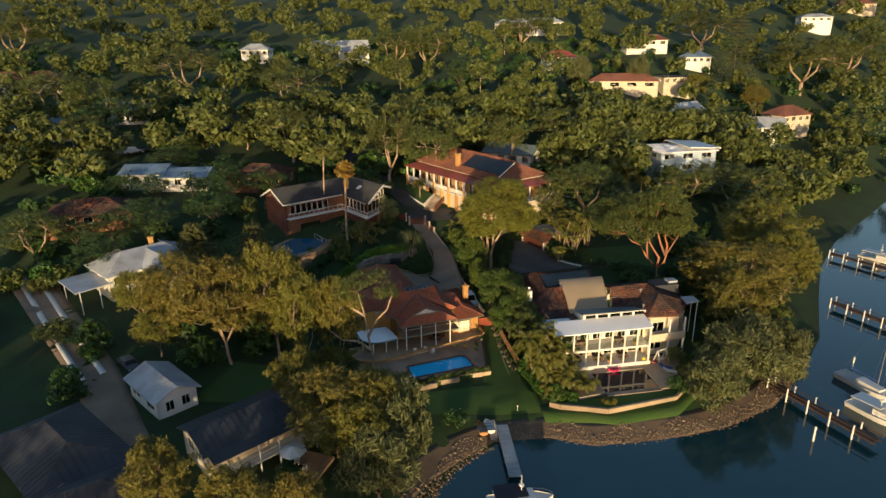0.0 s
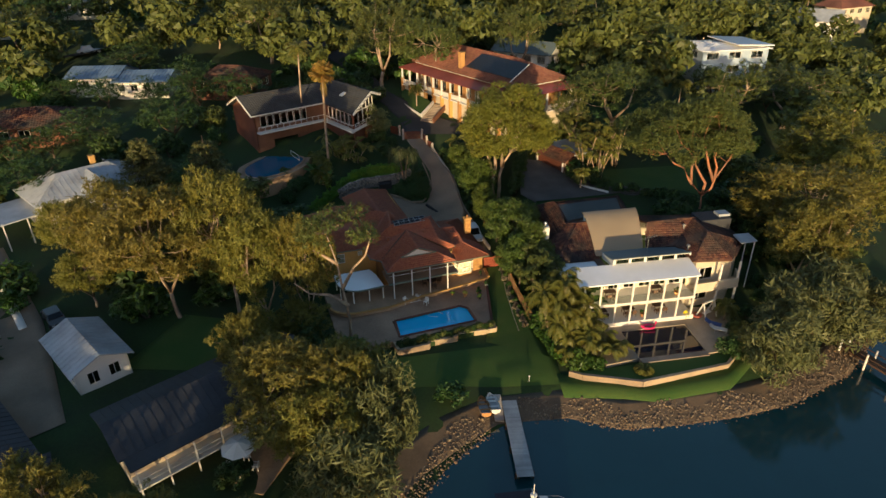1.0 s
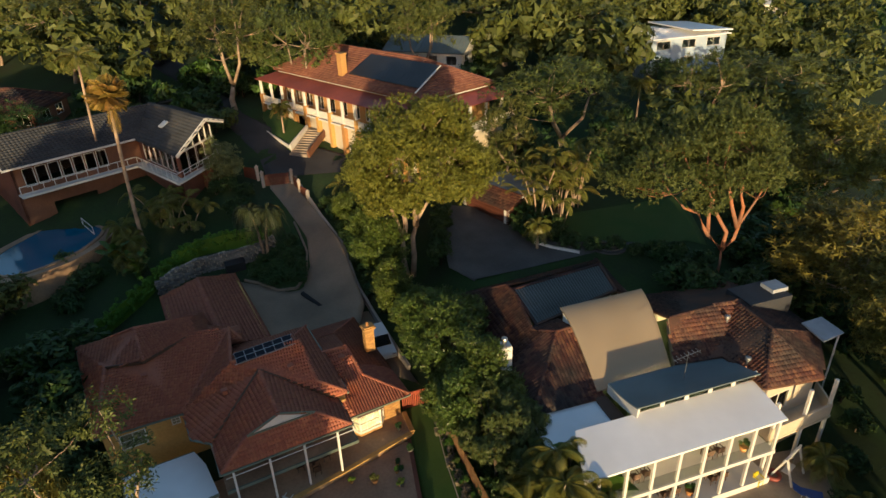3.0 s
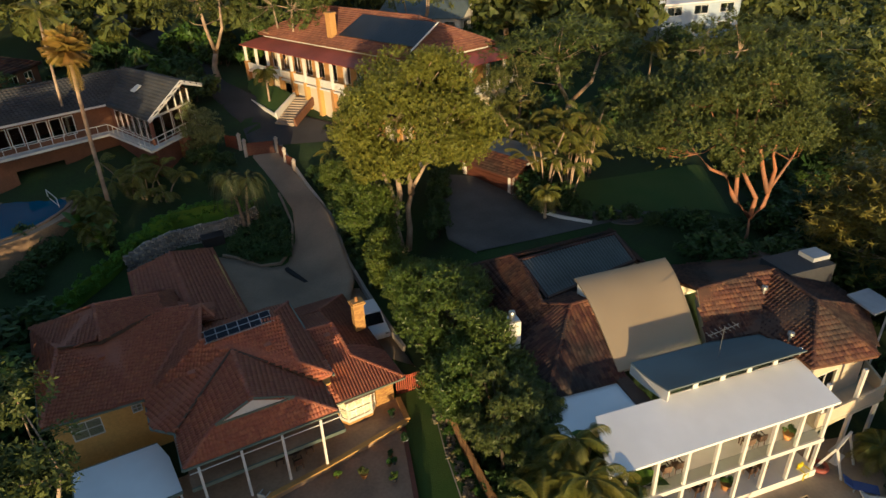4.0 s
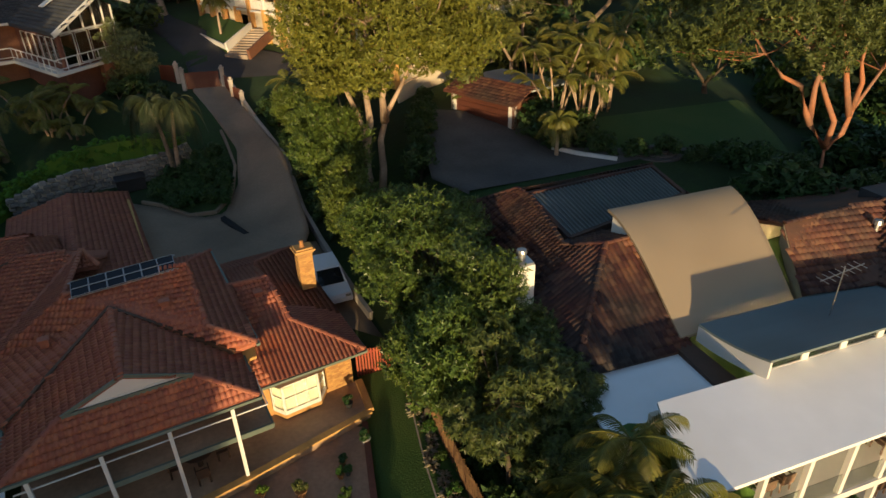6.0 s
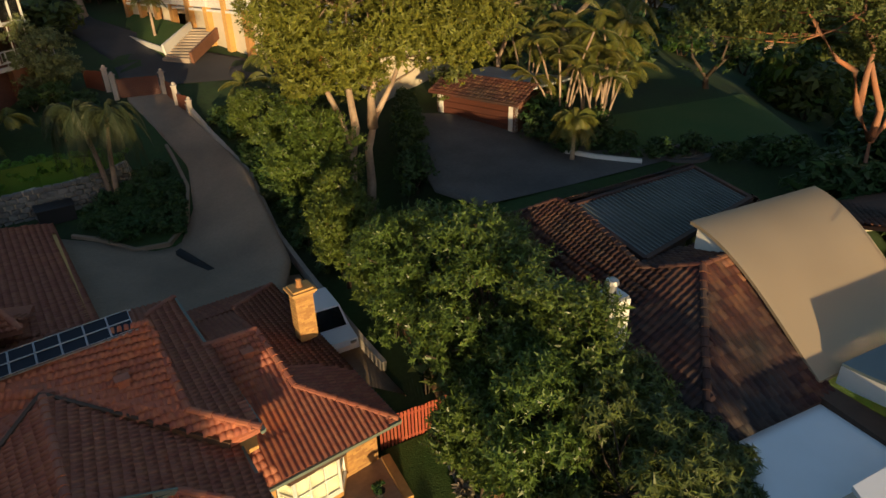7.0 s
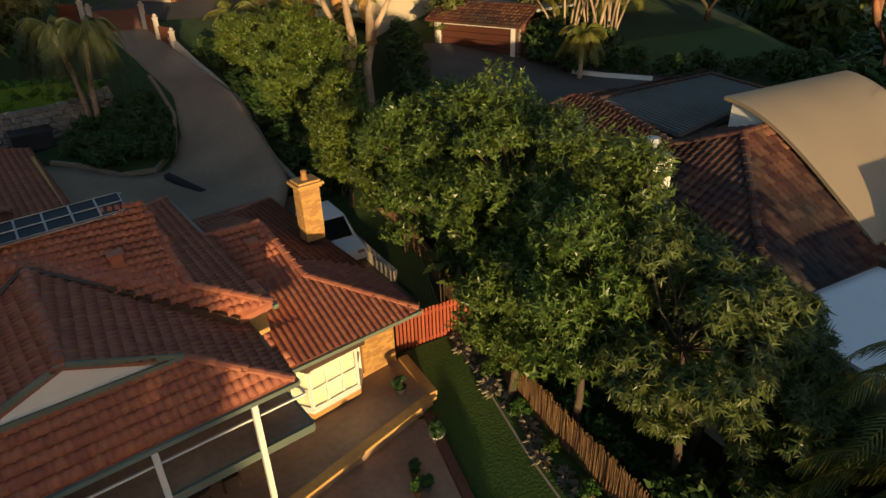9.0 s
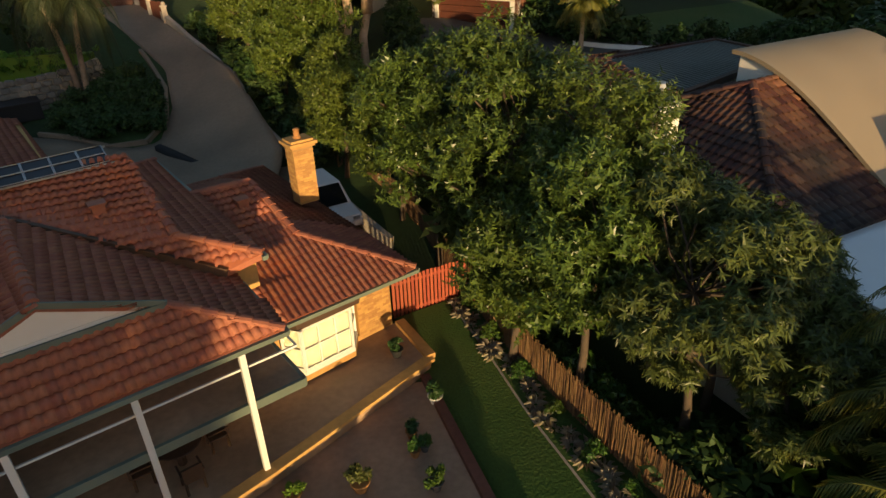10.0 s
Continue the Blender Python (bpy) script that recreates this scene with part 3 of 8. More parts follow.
H1 = thing("brick_house", at(0.84, 78.29, 20), "yellow brick house under a terracotta tiled hip roof with a verandah", "house")
RDG = 9.0
F2 = lambda v: RDG - 0.28 * (8.0 - v)
h1_facets = [
    # front wing with gablet
    [(1.1, 0, 6.67), (1.12, 2.9, 6.85), (-3.3, 6.7, 8.58), (-3.3, 1.5, 8.5), (-0.95, 1.5, 7.5)],
    [(-7.6, 0, 6.67), (-5.6, 1.5, 7.5), (-3.3, 1.5, 8.5), (-3.3, 6.6, 8.58), (-7.57, 2.95, 6.72)],
    [(-7.6, 0, 6.67), (1.1, 0, 6.67), (-0.95, 1.5, 7.5), (-5.6, 1.5, 7.5)],
    # upper roof: its end slope is cut short by a lower eastern slope
    [(1.78, 2.45, F2(2.45)), (0.15, 4.05, F2(4.05)), (0.15, 8.0, RDG), (-4.9, 8.0, RDG), (-3.3, 6.6, F2(6.6)), (0.8, 2.7, 7.16)],
    [(1.78, 2.45, F2(2.45)), (1.72, 11.9, 7.5), (0.15, 10.2, 7.95), (0.15, 4.05, F2(4.05))],
    [(1.72, 11.9, 7.5), (-4.9, 11.9, 7.6), (-4.9, 8.0, RDG), (0.15, 8.0, RDG), (0.15, 10.2, 7.95)],
    [(-4.9, 8.0, RDG), (-8.82, 6.9, 6.9), (-3.3, 6.6, F2(6.6))],
    [(-3.3, 6.6, F2(6.6)), (-8.82, 6.9, 6.9), (-8.75, 4.1, 6.8), (-7.57, 2.95, 6.82)],
    [(-4.9, 8.0, RDG), (-4.1, 13.0, 8.72), (-8.82, 6.9, 6.9)],
    # left wing
    [(-14.4, 7.4, 6.75), (-8.82, 6.9, 6.88), (-4.1, 13.0, 8.72), (-6.6, 14.2, 8.4), (-10.55, 12.3, 8.28), (-13.15, 13.3, 8.15)],
    [(-15.2, 19.2, 6.85), (-14.4, 7.4, 6.75), (-13.15, 13.3, 8.2)],
    [(-15.2, 19.2, 6.85), (-13.15, 13.2, 8.3), (-10.55, 12.2, 8.5), (-10.75, 16.8, 8.85)],
    [(-10.55, 12.2, 8.5), (-6.6, 14.1, 8.62), (-6.55, 16.3, 8.72), (-10.75, 16.8, 8.85)],
    [(-6.55, 16.3, 8.72), (-5.6, 19.0, 7.2), (-15.2, 19.2, 6.85), (-10.75, 16.8, 8.85)],
    [(-6.6, 14.1, 8.6), (-5.2, 14.5, 8.0), (-5.6, 19.0, 7.2), (-6.55, 16.3, 8.72)],
    [(-4.1, 13.0, 8.72), (-5.3, 11.9, 8.35), (-3.5, 11.6, 8.3)],
    [(-4.1, 13.0, 8.72), (-3.5, 11.6, 8.3), (-3.0, 14.8, 7.6), (-5.6, 15.0, 7.9)],
    # lower wing with the bay window: a hip with a higher roof rising behind it
    [(1.5, 2.15, 5.32), (6.42, 2.2, 5.36), (3.82, 4.9, 6.4), (3.6, 7.65, 7.43), (1.5, 7.75, 7.45)],
    [(6.42, 2.2, 5.36), (6.5, 14.0, 5.4), (3.85, 11.3, 6.42), (3.82, 4.9, 6.4)],
    [(6.5, 14.0, 5.4), (1.6, 14.0, 5.4), (1.6, 11.3, 6.4), (3.85, 11.3, 6.42)],
    [(3.6, 7.65, 7.43), (3.65, 11.0, 6.45), (1.5, 11.0, 6.45), (1.5, 7.75, 7.45)],
    # back garage
    [(-1.0, 13.0, 6.75), (-1.3, 25.6, 6.75), (-4.8, 25.3, 7.5), (-4.6, 12.8, 7.5)],
    [(-8.3, 24.8, 6.75), (-8.3, 13.5, 6.75), (-4.6, 12.8, 7.5), (-4.8, 25.3, 7.5)],
]
h1_lines = [((-3.3, 1.5, 8.5), (-3.3, 6.6, 8.58)), ((1.1, 0, 6.67), (-0.95, 1.5, 7.5)), ((-7.6, 0, 6.67), (-5.6, 1.5, 7.5)),
            ((1.78, 2.45, F2(2.45)), (0.15, 4.05, F2(4.05))), ((0.15, 4.05, F2(4.05)), (0.15, 8.0, RDG)), ((0.15, 8.0, RDG), (-4.9, 8.0, RDG)), ((1.72, 11.9, 7.5), (0.15, 10.2, 7.95)),
            ((6.42, 2.2, 5.36), (3.82, 4.9, 6.4)), ((3.82, 4.9, 6.4), (3.6, 7.65, 7.43)), ((3.6, 7.65, 7.43), (1.5, 7.75, 7.45)), ((6.5, 14.0, 5.4), (3.85, 11.3, 6.42)),
            ((-14.4, 7.4, 6.75), (-13.15, 13.3, 8.2)), ((-10.75, 16.8, 8.85), (-6.55, 16.3, 8.72)), ((-10.55, 12.2, 8.5), (-10.75, 16.8, 8.85)), ((-15.2, 19.2, 6.85), (-10.75, 16.8, 8.85)),
            ((-4.1, 13.0, 8.72), (-8.82, 6.9, 6.9)), ((-4.1, 13.0, 8.72), (-3.5, 11.6, 8.3)), ((-4.6, 12.8, 7.5), (-4.8, 25.3, 7.5)), ((-4.9, 8.0, RDG), (-4.1, 13.0, 8.72))]
roof(H1, h1_facets, h1_lines, M_TILE, w=0.21, g=0.3, near=(4.6, 3.4), label="terracotta roll tiles, darker where weathered")
for a, b in (((-5.5, 1.44, 7.6), (-3.3, 1.44, 8.52)), ((-3.3, 1.44, 8.52), (-0.95, 1.44, 7.58)), ((-5.5, 1.42, 7.6), (-0.95, 1.42, 7.56))):
    part("gablet_trim", Geo().bar(a, b, 0.06, 0.14), M_GUTTER, H1)
part("upper_wall", Geo().slab([(1.7, 2.9, 7.2), (1.7, 3.0, 7.2), (0.8, 3.0, 7.1), (0.8, 2.9, 7.1)], 0.9), M_BRICK, H1)
# Dark strip under the upper roof's edge, standing in for its overhang shadow.
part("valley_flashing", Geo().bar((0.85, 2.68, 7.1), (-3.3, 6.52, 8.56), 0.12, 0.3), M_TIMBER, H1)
# Same dark strip down the left valley.
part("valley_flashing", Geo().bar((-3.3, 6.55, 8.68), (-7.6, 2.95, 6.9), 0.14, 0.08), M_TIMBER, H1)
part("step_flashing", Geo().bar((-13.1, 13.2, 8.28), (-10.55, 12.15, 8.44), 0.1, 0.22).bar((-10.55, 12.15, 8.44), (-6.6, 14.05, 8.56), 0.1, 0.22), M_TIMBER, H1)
part("end_wall", Geo().prism([(0.02, 4.3), (0.12, 4.3), (0.12, 10.0), (0.02, 10.0)], 7.0, 7.8).poly([(0.12, 4.2, 7.8), (0.12, 10.1, 7.8), (0.12, 8.0, 8.86)]), M_BRICK, H1)
part("end_wall", Geo().prism([(3.44, 5.1), (3.54, 5.1), (3.54, 10.8), (3.44, 10.8)], 5.6, 6.25).poly([(3.54, 5.0, 6.25), (3.54, 10.9, 6.25), (3.54, 7.65, 7.28)]), M_BRICK, H1)
part("gablet", Geo().prism([(-5.2, 1.5), (-1.4, 1.5), (-1.4, 1.58), (-5.2, 1.58)], 7.45, 7.7).poly([(-5.3, 1.52, 7.66), (-1.3, 1.52, 7.66), (-3.3, 1.52, 8.46)]), M_WHITE, H1)
gutter(H1, [(-7.65, -0.06, 6.6), (1.15, -0.06, 6.6), (1.2, 3.1, 6.62)])
gutter(H1, [(1.72, 2.38, 7.36), (1.84, 2.38, 7.36), (1.78, 11.9, 7.42)])
gutter(H1, [(1.5, 2.08, 5.25), (6.47, 2.13, 5.28), (6.56, 14.0, 5.32)])
gutter(H1, [(-14.5, 7.34, 6.68), (-8.8, 6.84, 6.8)])
gutter(H1, [(-14.5, 7.34, 6.68), (-15.3, 19.2, 6.78)])
gutter(H1, [(-8.85, 6.8, 6.82), (-8.8, 4.05, 6.72), (-7.65, 2.9, 6.74), (-7.68, -0.06, 6.6)])
W_RUNS = []
W_RUNS.append(((-7.4, 3.6), (1.5, 3.6), 2.3, 6.9, 0.25, [(0.8, 2.6, 2.95, 5.0), (3.4, 5.6, 2.95, 5.0), (6.4, 8.0, 2.95, 5.0), (1.0, 3.0, 5.25, 6.7), (4.2, 6.6, 5.25, 6.7)]))
W_RUNS.append(((1.35, 3.6), (1.35, 11.5), 2.3, 7.4, 0.25, [(0.3, 0.7, 6.0, 6.9)]))
W_RUNS.append(((-14.0, 7.4), (-7.4, 7.4), 2.3, 6.7, 0.25, [(0.9, 2.6, 5.0, 6.3), (4.3, 4.9, 5.7, 6.3), (5.5, 5.9, 5.7, 6.3)]))
W_RUNS.append(((-7.4, 7.4), (-7.4, 3.6), 2.3, 6.8, 0.25, ()))
W_RUNS.append(((-14.5, 18.2), (-14.0, 7.4), 2.3, 6.7, 0.25, ()))
W_RUNS.append(((-1.4, 18.2), (-14.5, 18.2), 2.3, 6.7, 0.25, ()))
W_RUNS.append(((1.35, 11.5), (-1.3, 11.7), 2.3, 7.3, 0.25, ()))
W_RUNS.append(((-1.3, 11.7), (-1.3, 24.0), 2.3, 6.88, 0.25, ()))
W_RUNS.append(((-1.3, 24.0), (-8.1, 24.0), 2.3, 6.88, 0.25, ()))
W_RUNS.append(((-8.1, 24.0), (-8.1, 18.4), 2.3, 6.88, 0.25, ()))
walls(H1, W_RUNS, M_BRICK)
for s0, s1, z0, z1 in ((0.8, 2.6, 2.95, 5.0), (3.4, 5.6, 2.95, 5.0), (6.4, 8.0, 2.95, 5.0), (1.0, 3.0, 5.25, 6.7), (4.2, 6.6, 5.25, 6.7)):
    window(H1, (-7.4, 3.6), (1.5, 3.6), s0, s1, z0, z1, 2)
for s0, s1, z0, z1, c in ((0.9, 2.6, 5.0, 6.3, 2), (4.3, 4.9, 5.7, 6.3, 2), (5.5, 5.9, 5.7, 6.3, 1)):
    window(H1, (-14.0, 7.4), (-7.4, 7.4), s0, s1, z0, z1, c, 2, blind=True)
# bay wing walls
W_RUNS = []
W_RUNS.append(((1.6, 2.95), (6.0, 3.2), 2.6, 5.35, 0.24, [(0.35, 3.1, 3.05, 4.85)]))
W_RUNS.append(((6.0, 3.2), (6.1, 13.6), 2.6, 5.35, 0.24, ()))
W_RUNS.append(((6.1, 13.6), (1.6, 13.6), 2.6, 5.35, 0.24, ()))
walls(H1, W_RUNS, M_BRICK)
bay = Geo()
BAY = [(1.95, 2.95), (2.35, 2.3), (4.1, 2.4), (4.6, 3.1)]
bay.prism(BAY, 2.95, 3.15)
part("bay_base", bay, M_BRICK, H1)
for (a, b), c in zip(zip(BAY, BAY[1:]), (1, 3, 1)):
    ln = math.dist(a, b)
    for za, zb in ((3.15, 3.3), (4.78, 4.95)):
        bw = Geo()
        wall_pieces(bw, a, b, za, zb, 0.08)
        part("bay_panel", bw, M_WHITE, H1)
    window(H1, a, b, 0.02, ln - 0.02, 3.3, 4.78, c, 2, blind=True)
part("bay_soffit", Geo().prism([(1.7, 2.95), (2.2, 2.1), (4.3, 2.2), (4.9, 3.1)], 4.95, 5.2), M_TIMBER, H1)
# chimney
ch = Geo()
ch.box(5.35, 7.75, 6.0, 6.1, 8.35, 8.1)
ch.box(5.27, 7.67, 8.1, 6.18, 8.43, 8.2).box(5.2, 7.6, 8.2, 6.25, 8.5, 8.3).box(5.3, 7.7, 8.3, 6.15, 8.4, 8.38)
chim = part("chimney", ch, M_BRICK, H1)
part("chimney_pot", Geo().lathe([(0.13, 8.36), (0.15, 8.42), (0.11, 8.5), (0.1, 8.66), (0.13, 8.7), (0.08, 8.74), (0.0, 8.75)], 12, (5.7, 8.05, 0)), M_TERRAC, chim)
# verandah: deck, posts, rails
deck = Geo().prism([(-7.5, 0.1), (1.35, 0.1), (1.35, 3.6), (-7.5, 3.6)], 4.86, 5.02)
part("verandah_deck", deck, M_PAVE, H1)
part("deck_beam", Geo().bar((-7.5, 0.06, 4.92), (1.4, 0.06, 4.92), 0.1, 0.24).bar((1.4, 0.06, 4.92), (1.4, 2.4, 4.92), 0.1, 0.24), M_GUTTER, H1)
for u in (-6.9, -4.6, -2.3, 0.0):
    part("post", Geo().box(u - 0.07, -0.07, 2.88, u + 0.07, 0.07, 6.62), M_WHITE, H1)
part("handrail", Geo().bar((-7.4, 0.12, 6.02), (1.35, 0.12, 6.02), 0.05).bar((1.35, 0.12, 6.02), (1.35, 2.4, 6.02), 0.05), M_WHITE, H1)
# solar panels
sp0, sp1 = Vector((-4.61, 7.37, 9.12)), Vector((-0.31, 7.66, 9.12))
rise = Vector((0.03, 1.1, 0.2))
for i in range(6):
    a = sp0.lerp(sp1, i / 6) + (sp1 - sp0) * 0.004
    b = sp0.lerp(sp1, (i + 1) / 6) - (sp1 - sp0) * 0.004
    for j in range(2):
        p = Geo().slab([a + rise * (0.5 * j), b + rise * (0.5 * j), b + rise * (0.5 * j + 0.48), a + rise * (0.5 * j + 0.48)], 0.04)
        pan = part("solar_panel", p, M_PANEL, H1)
        c = [a + rise * (0.5 * j), b + rise * (0.5 * j), b + rise * (0.5 * j + 0.48), a + rise * (0.5 * j + 0.48)]
        fr = Geo()
        for q, r in zip(c, c[1:] + c[:1]):
            fr.bar(q + Vector((0, 0, 0.02)), r + Vector((0, 0, 0.02)), 0.02)
        part("panel_frame", fr, M_METAL, pan)
part("panel_rail", Geo().bar(sp0 - Vector((0.1, 0, 0.04)), sp1 + Vector((0.15, 0, -0.04)), 0.05).bar(sp0 + rise - Vector((0.1, 0, 0.05)), sp1 + rise + Vector((0.1, 0, -0.05)), 0.05), M_METAL, H1)
for p in ((-1.2, 5.85, 8.4), (-5.9, 6.1, 8.0), (2.9, 6.7, 7.06), (-10.7, 11.2, 7.8)):
    part("roof_vent", Geo().box(p[0] - 0.16, p[1] - 0.16, p[2] - 0.1, p[0] + 0.16, p[1] + 0.16, p[2] + 0.22).box(p[0] - 0.22, p[1] - 0.2, p[2] + 0.22, p[0] + 0.22, p[1] + 0.2, p[2] + 0.28), M_TILE, H1)
# white canopy over the rounded deck
def arc(cx, cy, rx, ry, a0, a1, n):
    return [(cx + rx * math.cos(radians(a0 + (a1 - a0) * i / n)), cy + ry * math.sin(radians(a0 + (a1 - a0) * i / n))) for i in range(n + 1)]


can = [(-8.3, 3.6), (-8.8, 5.2), (-13.4, 5.2)] + arc(-10.7, 3.1, 2.65, 2.7, 180, 270, 10) + [(-8.0, 0.55)]
part("canopy", Geo().prism(can, 4.6, 4.68), M_WHITE_ROOF, H1, "flat white canopy with a rounded corner")
rim = Geo()
for a, b in zip(can[1:], can[2:]):
    rim.bar((*a, 4.6), (*b, 4.6), 0.08, 0.18)
part("canopy_rim", rim, M_GUTTER, H1)
for p in ((-13.2, 4.6), (-13.1, 2.2), (-11.8, 0.75), (-9.9, 0.55), (-8.15, 0.7)):
    part("post", Geo().box(p[0] - 0.06, p[1] - 0.06, 2.85, p[0] + 0.06, p[1] + 0.06, 4.6), M_WHITE, H1)

# terraces and pool
T1 = thing("pool_terrace", at(0.84, 78.29, 20), "brown paved terrace on two levels round the pool", "terrace", kind="structure")
up_t = [(-14.9, 3.6), (-14.9, 1.4)] + arc(-11.6, 1.4, 3.3, 2.9, 180, 270, 8) + [(-7.6, -1.5), (-4.6, -0.7), (0.1, -0.1), (5.9, 0.9), (6.2, 3.2), (1.5, 3.6)]
part("upper_terrace", Geo().prism(up_t, 1.2, 2.86), M_PAVE, T1)
edge = Geo()
ue = up_t[1:-2]
for a, b in zip(ue, ue[1:]):
    edge.bar((*a, 2.86), (*b, 2.86), 0.34, 0.1)
edge.bar((5.9, 0.9, 2.9), (6.25, 3.1, 2.9), 0.34, 0.18)
part("terrace_edging", edge, M_BRICK, T1)
PW = [(-8.3, -7.2), (1.0, -7.15), (1.0, -4.3), (0.3, -3.55), (-8.0, -3.9)]
ring = Geo()
out = [(-14.9, -8.0), (-8.9, -7.7), (2.4, -8.0), (5.3, 0.6), (-4.6, -0.6), (-7.6, -1.3), (-11.6, -1.2), (-14.9, 1.4)]
ring.prism([(-14.9, -8.0), (-8.3, -7.75), (-8.3, -3.9), (-8.0, -3.9), (0.3, -3.55), (1.0, -4.3), (1.0, -7.15), (1.0, -7.9), (2.5, -8.0), (5.4, 0.8), (-0.1, 0.1), (-7.6, -1.2), (-11.6, -1.2), (-14.9, 1.6)], 0.9, 2.36)
ring.box(-8.3, -7.9, 0.9, 1.0, -7.2, 2.36)
part("lower_terrace", ring, M_PAVE, T1)
cop = Geo()
for a, b in zip(PW, PW[1:] + PW[:1]):
    cop.bar((*a, 2.38), (*b, 2.38), 0.3, 0.08)
part("pool_coping", cop, M_BRICK_DK, T1)
part("pool_basin", Geo().prism(PW, 1.0, 1.1), M_WHITE, T1)
part("pool_water", Geo().prism(PW, 1.2, 2.24), M_POOL, T1, "bright blue pool water")
bed = Geo()
for a, b in (((-9.0, -9.4), (-5.6, -9.5)), ((-5.6, -9.5), (-5.4, -9.0)), ((-5.4, -9.0), (-2.2, -9.2)), ((-2.2, -9.2), (-2.0, -8.7)), ((-2.0, -8.7), (2.6, -9.2)), ((2.6, -9.2), (2.6, -8.0)), ((-9.0, -9.4), (-9.1, -7.8))):
    bed.bar((*a, 1.95), (*b, 1.95), 0.3, 0.8)
part("bed_wall", bed, M_SANDSTONE, T1)
part("bed_soil", Geo().prism([(-9.0, -9.3), (2.5, -9.0), (2.5, -8.0), (-9.0, -7.9)], 1.2, 2.25), M_EARTH, T1)
part("side_wall", Geo().bar((2.6, -8.0, 2.3), (5.5, 0.7, 2.3), 0.28, 0.5), M_BRICK_DK, T1)

# ---- white house with the arched roof ----
WH = thing("white_house", at(16.1, 70.3, 10), "white two-storey house with a tan arched roof and old tiles", "house")
wh_facets = [
    [(-1.2, 6.3, 7.5), (4.2, 6.2, 7.5), (4.95, 11.1, 10.2), (2.9, 10.95, 10.2)],
    [(-1.2, 22.3, 7.5), (-1.2, 6.3, 7.5), (2.9, 10.95, 10.2), (1.85, 12.64, 9.51), (2.5, 17.3, 9.94), (2.45, 18.8, 9.9)],
    [(1.85, 12.64, 9.51), (2.9, 10.95, 10.2), (4.95, 11.1, 10.2), (5.2, 13.2, 9.5), (2.4, 13.1, 9.48)],
    [(-1.2, 22.3, 7.5), (2.45, 18.8, 9.9), (12.2, 20.2, 9.3), (13.5, 23.0, 8.0)],
    [(13.5, 23.0, 8.0), (12.2, 20.2, 9.3), (10.8, 15.4, 9.4), (12.4, 15.0, 8.6)],
    [(10.15, 6.6, 8.2), (13.6, 6.0, 8.65), (17.4, 9.5, 10.4), (11.35, 9.4, 10.3)],
    [(13.6, 6.0, 8.65), (13.95, 2.27, 8.4), (17.2, 5.5, 10.35), (17.4, 9.5, 10.4)],
    [(13.95, 2.27, 8.4), (18.5, 1.74, 8.4), (17.2, 5.5, 10.35)],
    [(18.5, 1.74, 8.4), (22.6, 6.0, 8.3), (17.2, 5.5, 10.35)],
    [(22.6, 6.0, 8.3), (23.0, 10.5, 8.4), (17.4, 9.5, 10.4), (17.2, 5.5, 10.35)],
    [(23.0, 10.5, 8.4), (22.0, 15, 8.4), (12, 15, 8.4), (11.35, 9.4, 10.3), (17.4, 9.5, 10.4)],
]
wh_lines = [((-1.2, 6.3, 7.5), (2.9, 10.95, 10.2)), ((2.9, 10.95, 10.2), (4.95, 11.1, 10.2)), ((1.85, 12.64, 9.51), (2.9, 10.95, 10.2)), ((1.85, 12.64, 9.51), (2.5, 17.3, 9.94)), ((2.5, 17.3, 9.94), (2.45, 18.8, 9.9)), ((-1.2, 22.3, 7.5), (2.45, 18.8, 9.9)), ((12.2, 20.2, 9.3), (13.5, 23.0, 8.0)), ((11.35, 9.4, 10.3), (17.4, 9.5, 10.4)), ((17.4, 9.5, 10.4), (17.2, 5.5, 10.35)), ((13.95, 2.27, 8.4), (17.2, 5.5, 10.35)), ((18.5, 1.74, 8.4), (17.2, 5.5, 10.35)), ((22.6, 6.0, 8.3), (17.2, 5.5, 10.35)), ((23.0, 10.5, 8.4), (17.4, 9.5, 10.4))]
roof(WH, wh_facets, wh_lines, M_TILE_OLD, w=0.26, g=0.34, near=(1.5, 9.0), label="old brown roof tiles, darkened with lichen")
# arched roof
prof = [(6.6, 7.85), (7.9, 8.72), (9.2, 9.52), (10.3, 10.14), (11.3, 10.55), (12.2, 10.77), (12.9, 10.82)]
ar = Geo()
nar = 60
curve = np.polyfit([p[0] for p in prof], [p[1] for p in prof], 3)
for i in range(nar + 1):
    v = 6.6 + 6.3 * i / nar
    z, f = float(np.polyval(curve, v)), i / nar
    ar.v += [(3.85 + 0.35 * f, v, z), (10.0 + 1.4 * f, v + 0.1, z), (10.0 + 1.4 * f, v + 0.1, z - 0.14), (3.85 + 0.35 * f, v, z - 0.14)]
for i in range(nar):
    ar.f += [(4 * i + k, 4 * i + (k + 1) % 4, 4 * i + 4 + (k + 1) % 4, 4 * i + 4 + k) for k in range(4)]
ar.f += [(3, 2, 1, 0), tuple(4 * nar + k for k in range(4))]
part("arched_roof", ar, M_TAN, WH, "tan curved metal roof")
part("flashing", Geo().slab([(11.3, 9.4, 10.26), (11.36, 9.4, 10.26), (10.2, 6.6, 8.16), (10.12, 6.6, 8.16)], 0.9), M_TAN, WH)
part("arch_wall", Geo().box(4.4, 12.4, 8.6, 11.0, 12.6, 10.6).poly([(4.3, 12.6, 9.5), (4.3, 10.6, 9.9), (4.3, 11.2, 10.4), (4.3, 12.0, 10.6), (4.3, 12.6, 10.68)]), M_WHITE, WH)
cn = Geo()
